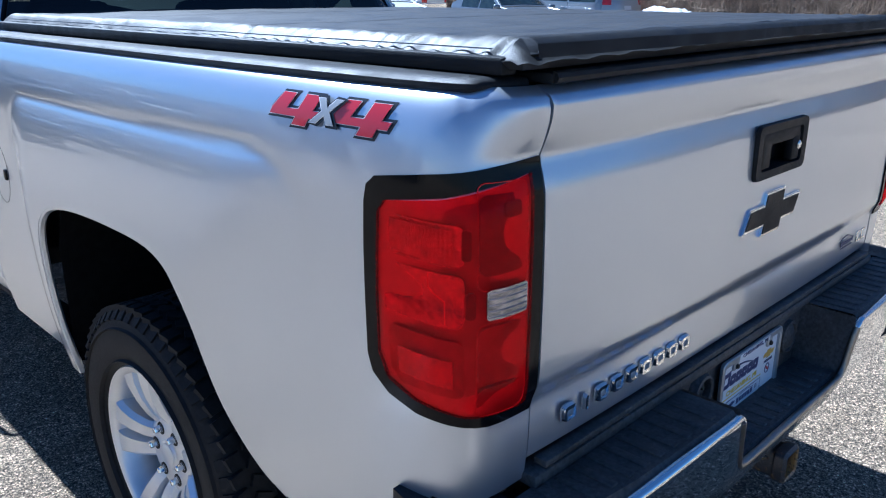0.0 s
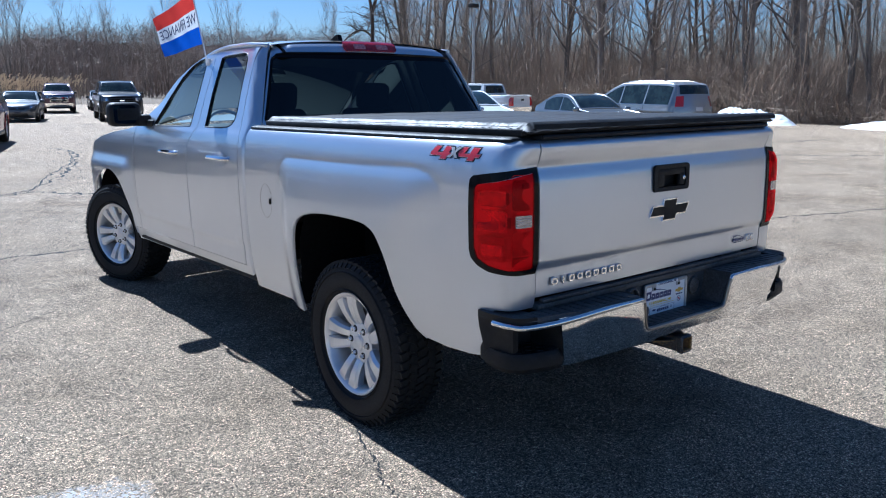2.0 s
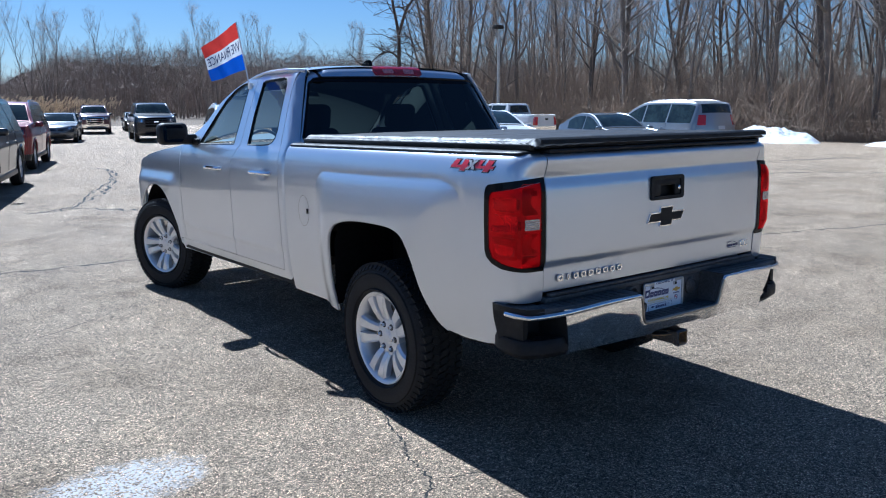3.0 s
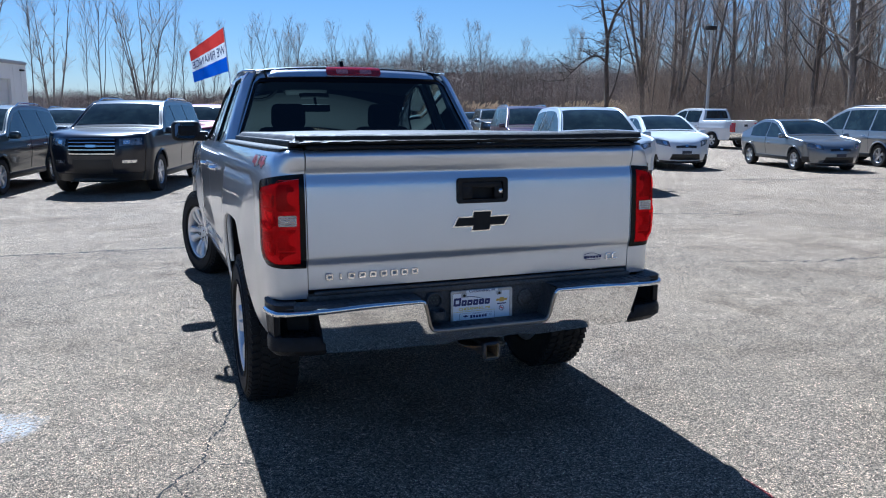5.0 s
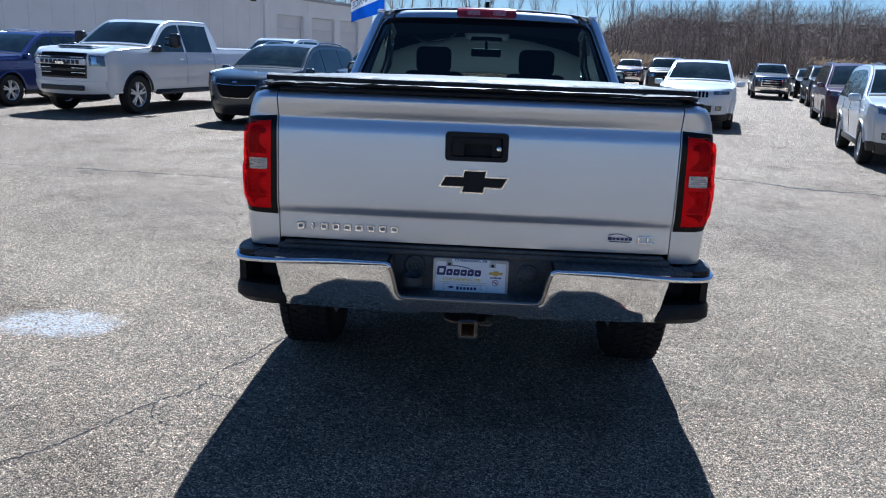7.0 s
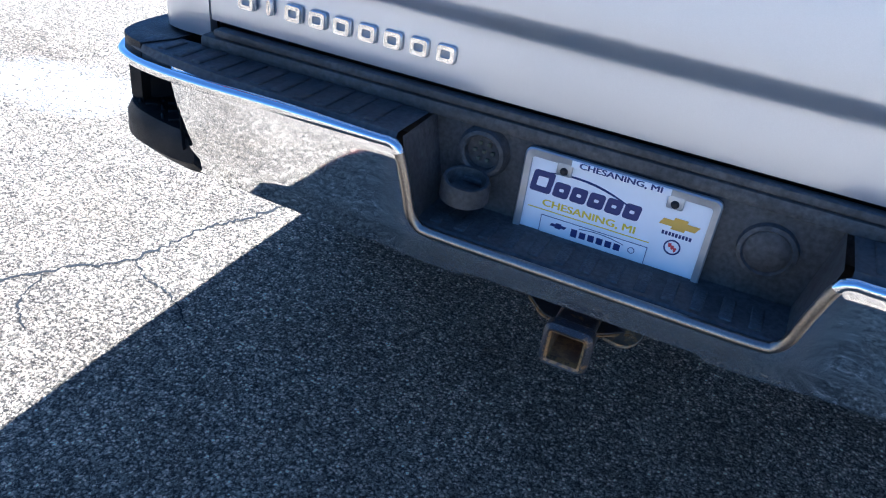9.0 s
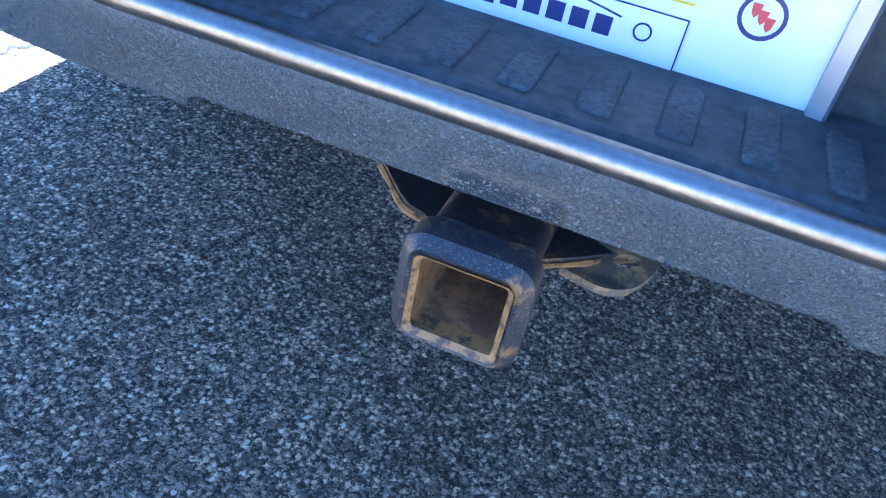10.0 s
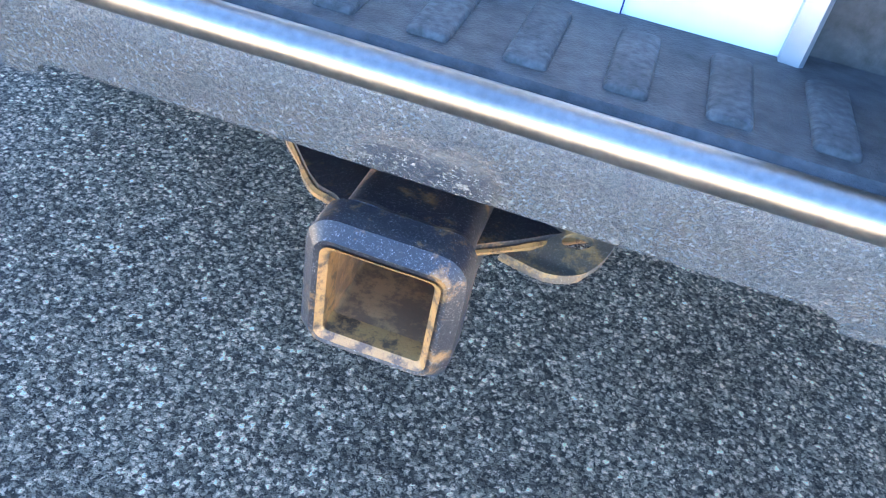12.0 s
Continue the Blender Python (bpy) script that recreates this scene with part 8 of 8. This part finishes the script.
P_GREY, P_NAVY, P_WHITE, P_PEARL = paint("dark grey paint", (0.030, 0.040, 0.046), 0.3), paint("black-blue paint", (0.006, 0.008, 0.016), 0.2), paint("white paint", (0.68, 0.70, 0.72), 0.0), paint("pearl white paint", (0.58, 0.61, 0.64), 0.2)
P_BLUE, P_RED, P_MAROON, P_STEEL = paint("deep blue paint", (0.02, 0.035, 0.16)), paint("dark red paint", (0.16, 0.012, 0.02)), paint("maroon paint", (0.07, 0.03, 0.05)), paint("steel grey paint", (0.20, 0.215, 0.235), 0.6)
P_BLACK, P_LIGHT, P_GRAPHITE = paint("black paint", (0.012, 0.012, 0.014)), paint("light silver paint", (0.36, 0.365, 0.375), 0.6), paint("graphite paint", (0.09, 0.10, 0.115), 0.5)
SOUTH = 180
car("crossover", P_GREY, (-4.70, 13.15), SOUTH - 13, "crossover", "dark grey-blue crossover with a chrome-rimmed grille", "car", True)
car("suv", P_NAVY, (-2.02, 13.10), SOUTH - 17, "large_suv", "black-blue large SUV with a barred grille", "car", True)
car("crossover", P_GRAPHITE, (-3.75, 21.2), SOUTH - 15, "crossover", "graphite crossover half hidden behind others", "car", True)
hd = car("pickup", P_WHITE, (-8.60, 14.25), SOUTH - 14, "heavy_pickup", "white heavy-duty pickup with a tall dark grille", "pickup truck", size=1.06, chrome=False, flares=True)
for s in (-1, 1):
    g = Geo()
    g.box((s * 1.22, 1.02, 1.50), (0.24, 0.14, 0.30), 0.05, None, 3)
    g.box((s * 1.08, 1.05, 1.42), (0.16, 0.06, 0.05), 0.015)
    g.box((s * 1.08, 1.05, 1.54), (0.16, 0.06, 0.05), 0.015)
    part("towing_mirror", g, CARBLACK, hd, "tall black towing mirror")
    part("side_step", Geo().box((s * 1.0, 0.15, 0.42), (0.14, 2.5, 0.07), 0.03), CARBLACK, hd)
part("name_bar", Geo().box((0, 3.005, 1.035), (1.18, 0.05, 0.115), 0.02), P_WHITE, hd, "white bar across the grille")
blank_marks(hd, 3.030, 1.035, 9, 0.105, CARBLACK)
part("bumper_intake", Geo().box((0, 3.000, 0.535), (1.02, 0.05, 0.10), 0.02), CARBLACK, hd)
part("hood_scoop", Geo().box((0, 2.28, 1.325), (0.86, 0.62, 0.065), 0.03, None, 3), P_WHITE, hd)
part("scoop_slot", Geo().box((0, 2.585, 1.330), (0.74, 0.03, 0.030), 0.008), CARBLACK, hd)
for z in (0.83, 0.92, 1.125):
    part("grille_bar", Geo().box((0, 3.000, z), (1.10, 0.03, 0.014), 0.004), CARCHROME, hd)
car("suv", P_BLUE, (-11.75, 14.9), SOUTH - 14, "large_suv", "deep blue SUV beside a white pickup", "car", True)
car("pickup", P_PEARL, (-7.0, 21.2), SOUTH - 14, "pickup_truck", "pearl white pickup behind the front row", "pickup truck")
car("suv", P_RED, (-0.15, 19.9), SOUTH - 17, "large_suv", "dark red SUV in the far row", "car", True)
car("sedan", P_GRAPHITE, (4.25, 34.3), SOUTH - 16, "sedan", "dark grey saloon in the far row", "car")
car("pickup", P_MAROON, (8.0, 43.6), SOUTH - 12, "pickup_truck", "plum-dark pickup with a chrome grille, far off", "pickup truck")
car("sedan", P_BLACK, (10.9, 46.0), SOUTH - 12, "sedan", "black saloon, far off", "car")
car("pickup", P_NAVY, (7.75, 32.6), SOUTH - 12, "pickup_truck", "blue-black pickup with a dark grille", "pickup truck", chrome=False)
car("crossover", P_WHITE, (5.05, 16.5), SOUTH - 16, "crossover", "white crossover with a slotted dark grille", "car", True, slots=True)
car("pickup", P_GRAPHITE, (12.75, 34.1), SOUTH - 15, "pickup_truck", "graphite pickup with a large chrome grille", "pickup truck", size=0.80)
car("van", P_MAROON, (9.95, 18.9), SOUTH - 16, "crossover", "maroon SUV in the second row", "car", True)
car("suv", P_BLACK, (13.1, 28.4), SOUTH - 16, "large_suv", "black SUV in the far row", "car")
car("crossover", P_BLACK, (15.3, 36.0), SOUTH - 16, "crossover", "black crossover, far off", "car")
car("crossover", P_PEARL, (7.12, 10.30), SOUTH - 16, "crossover", "pearl white crossover with a black grille", "car")
car("hatch", P_WHITE, (12.05, 14.65), SOUTH - 15, "hatchback", "white hatchback with a dark lower grille", "car", chrome=False, size=0.93)
car("sedan", P_STEEL, (15.32, 12.78), SOUTH - 15, "sedan", "steel grey saloon with alloy wheels", "car", size=0.90)
car("pickup", P_WHITE, (20.94, 26.44), 4, "pickup_truck", "white pickup seen from behind, bed empty", "pickup truck", size=0.82)
car("van", P_LIGHT, (19.1, 15.75), -10, "minivan", "silver minivan seen from behind with red lamps", "car", True, size=0.93)
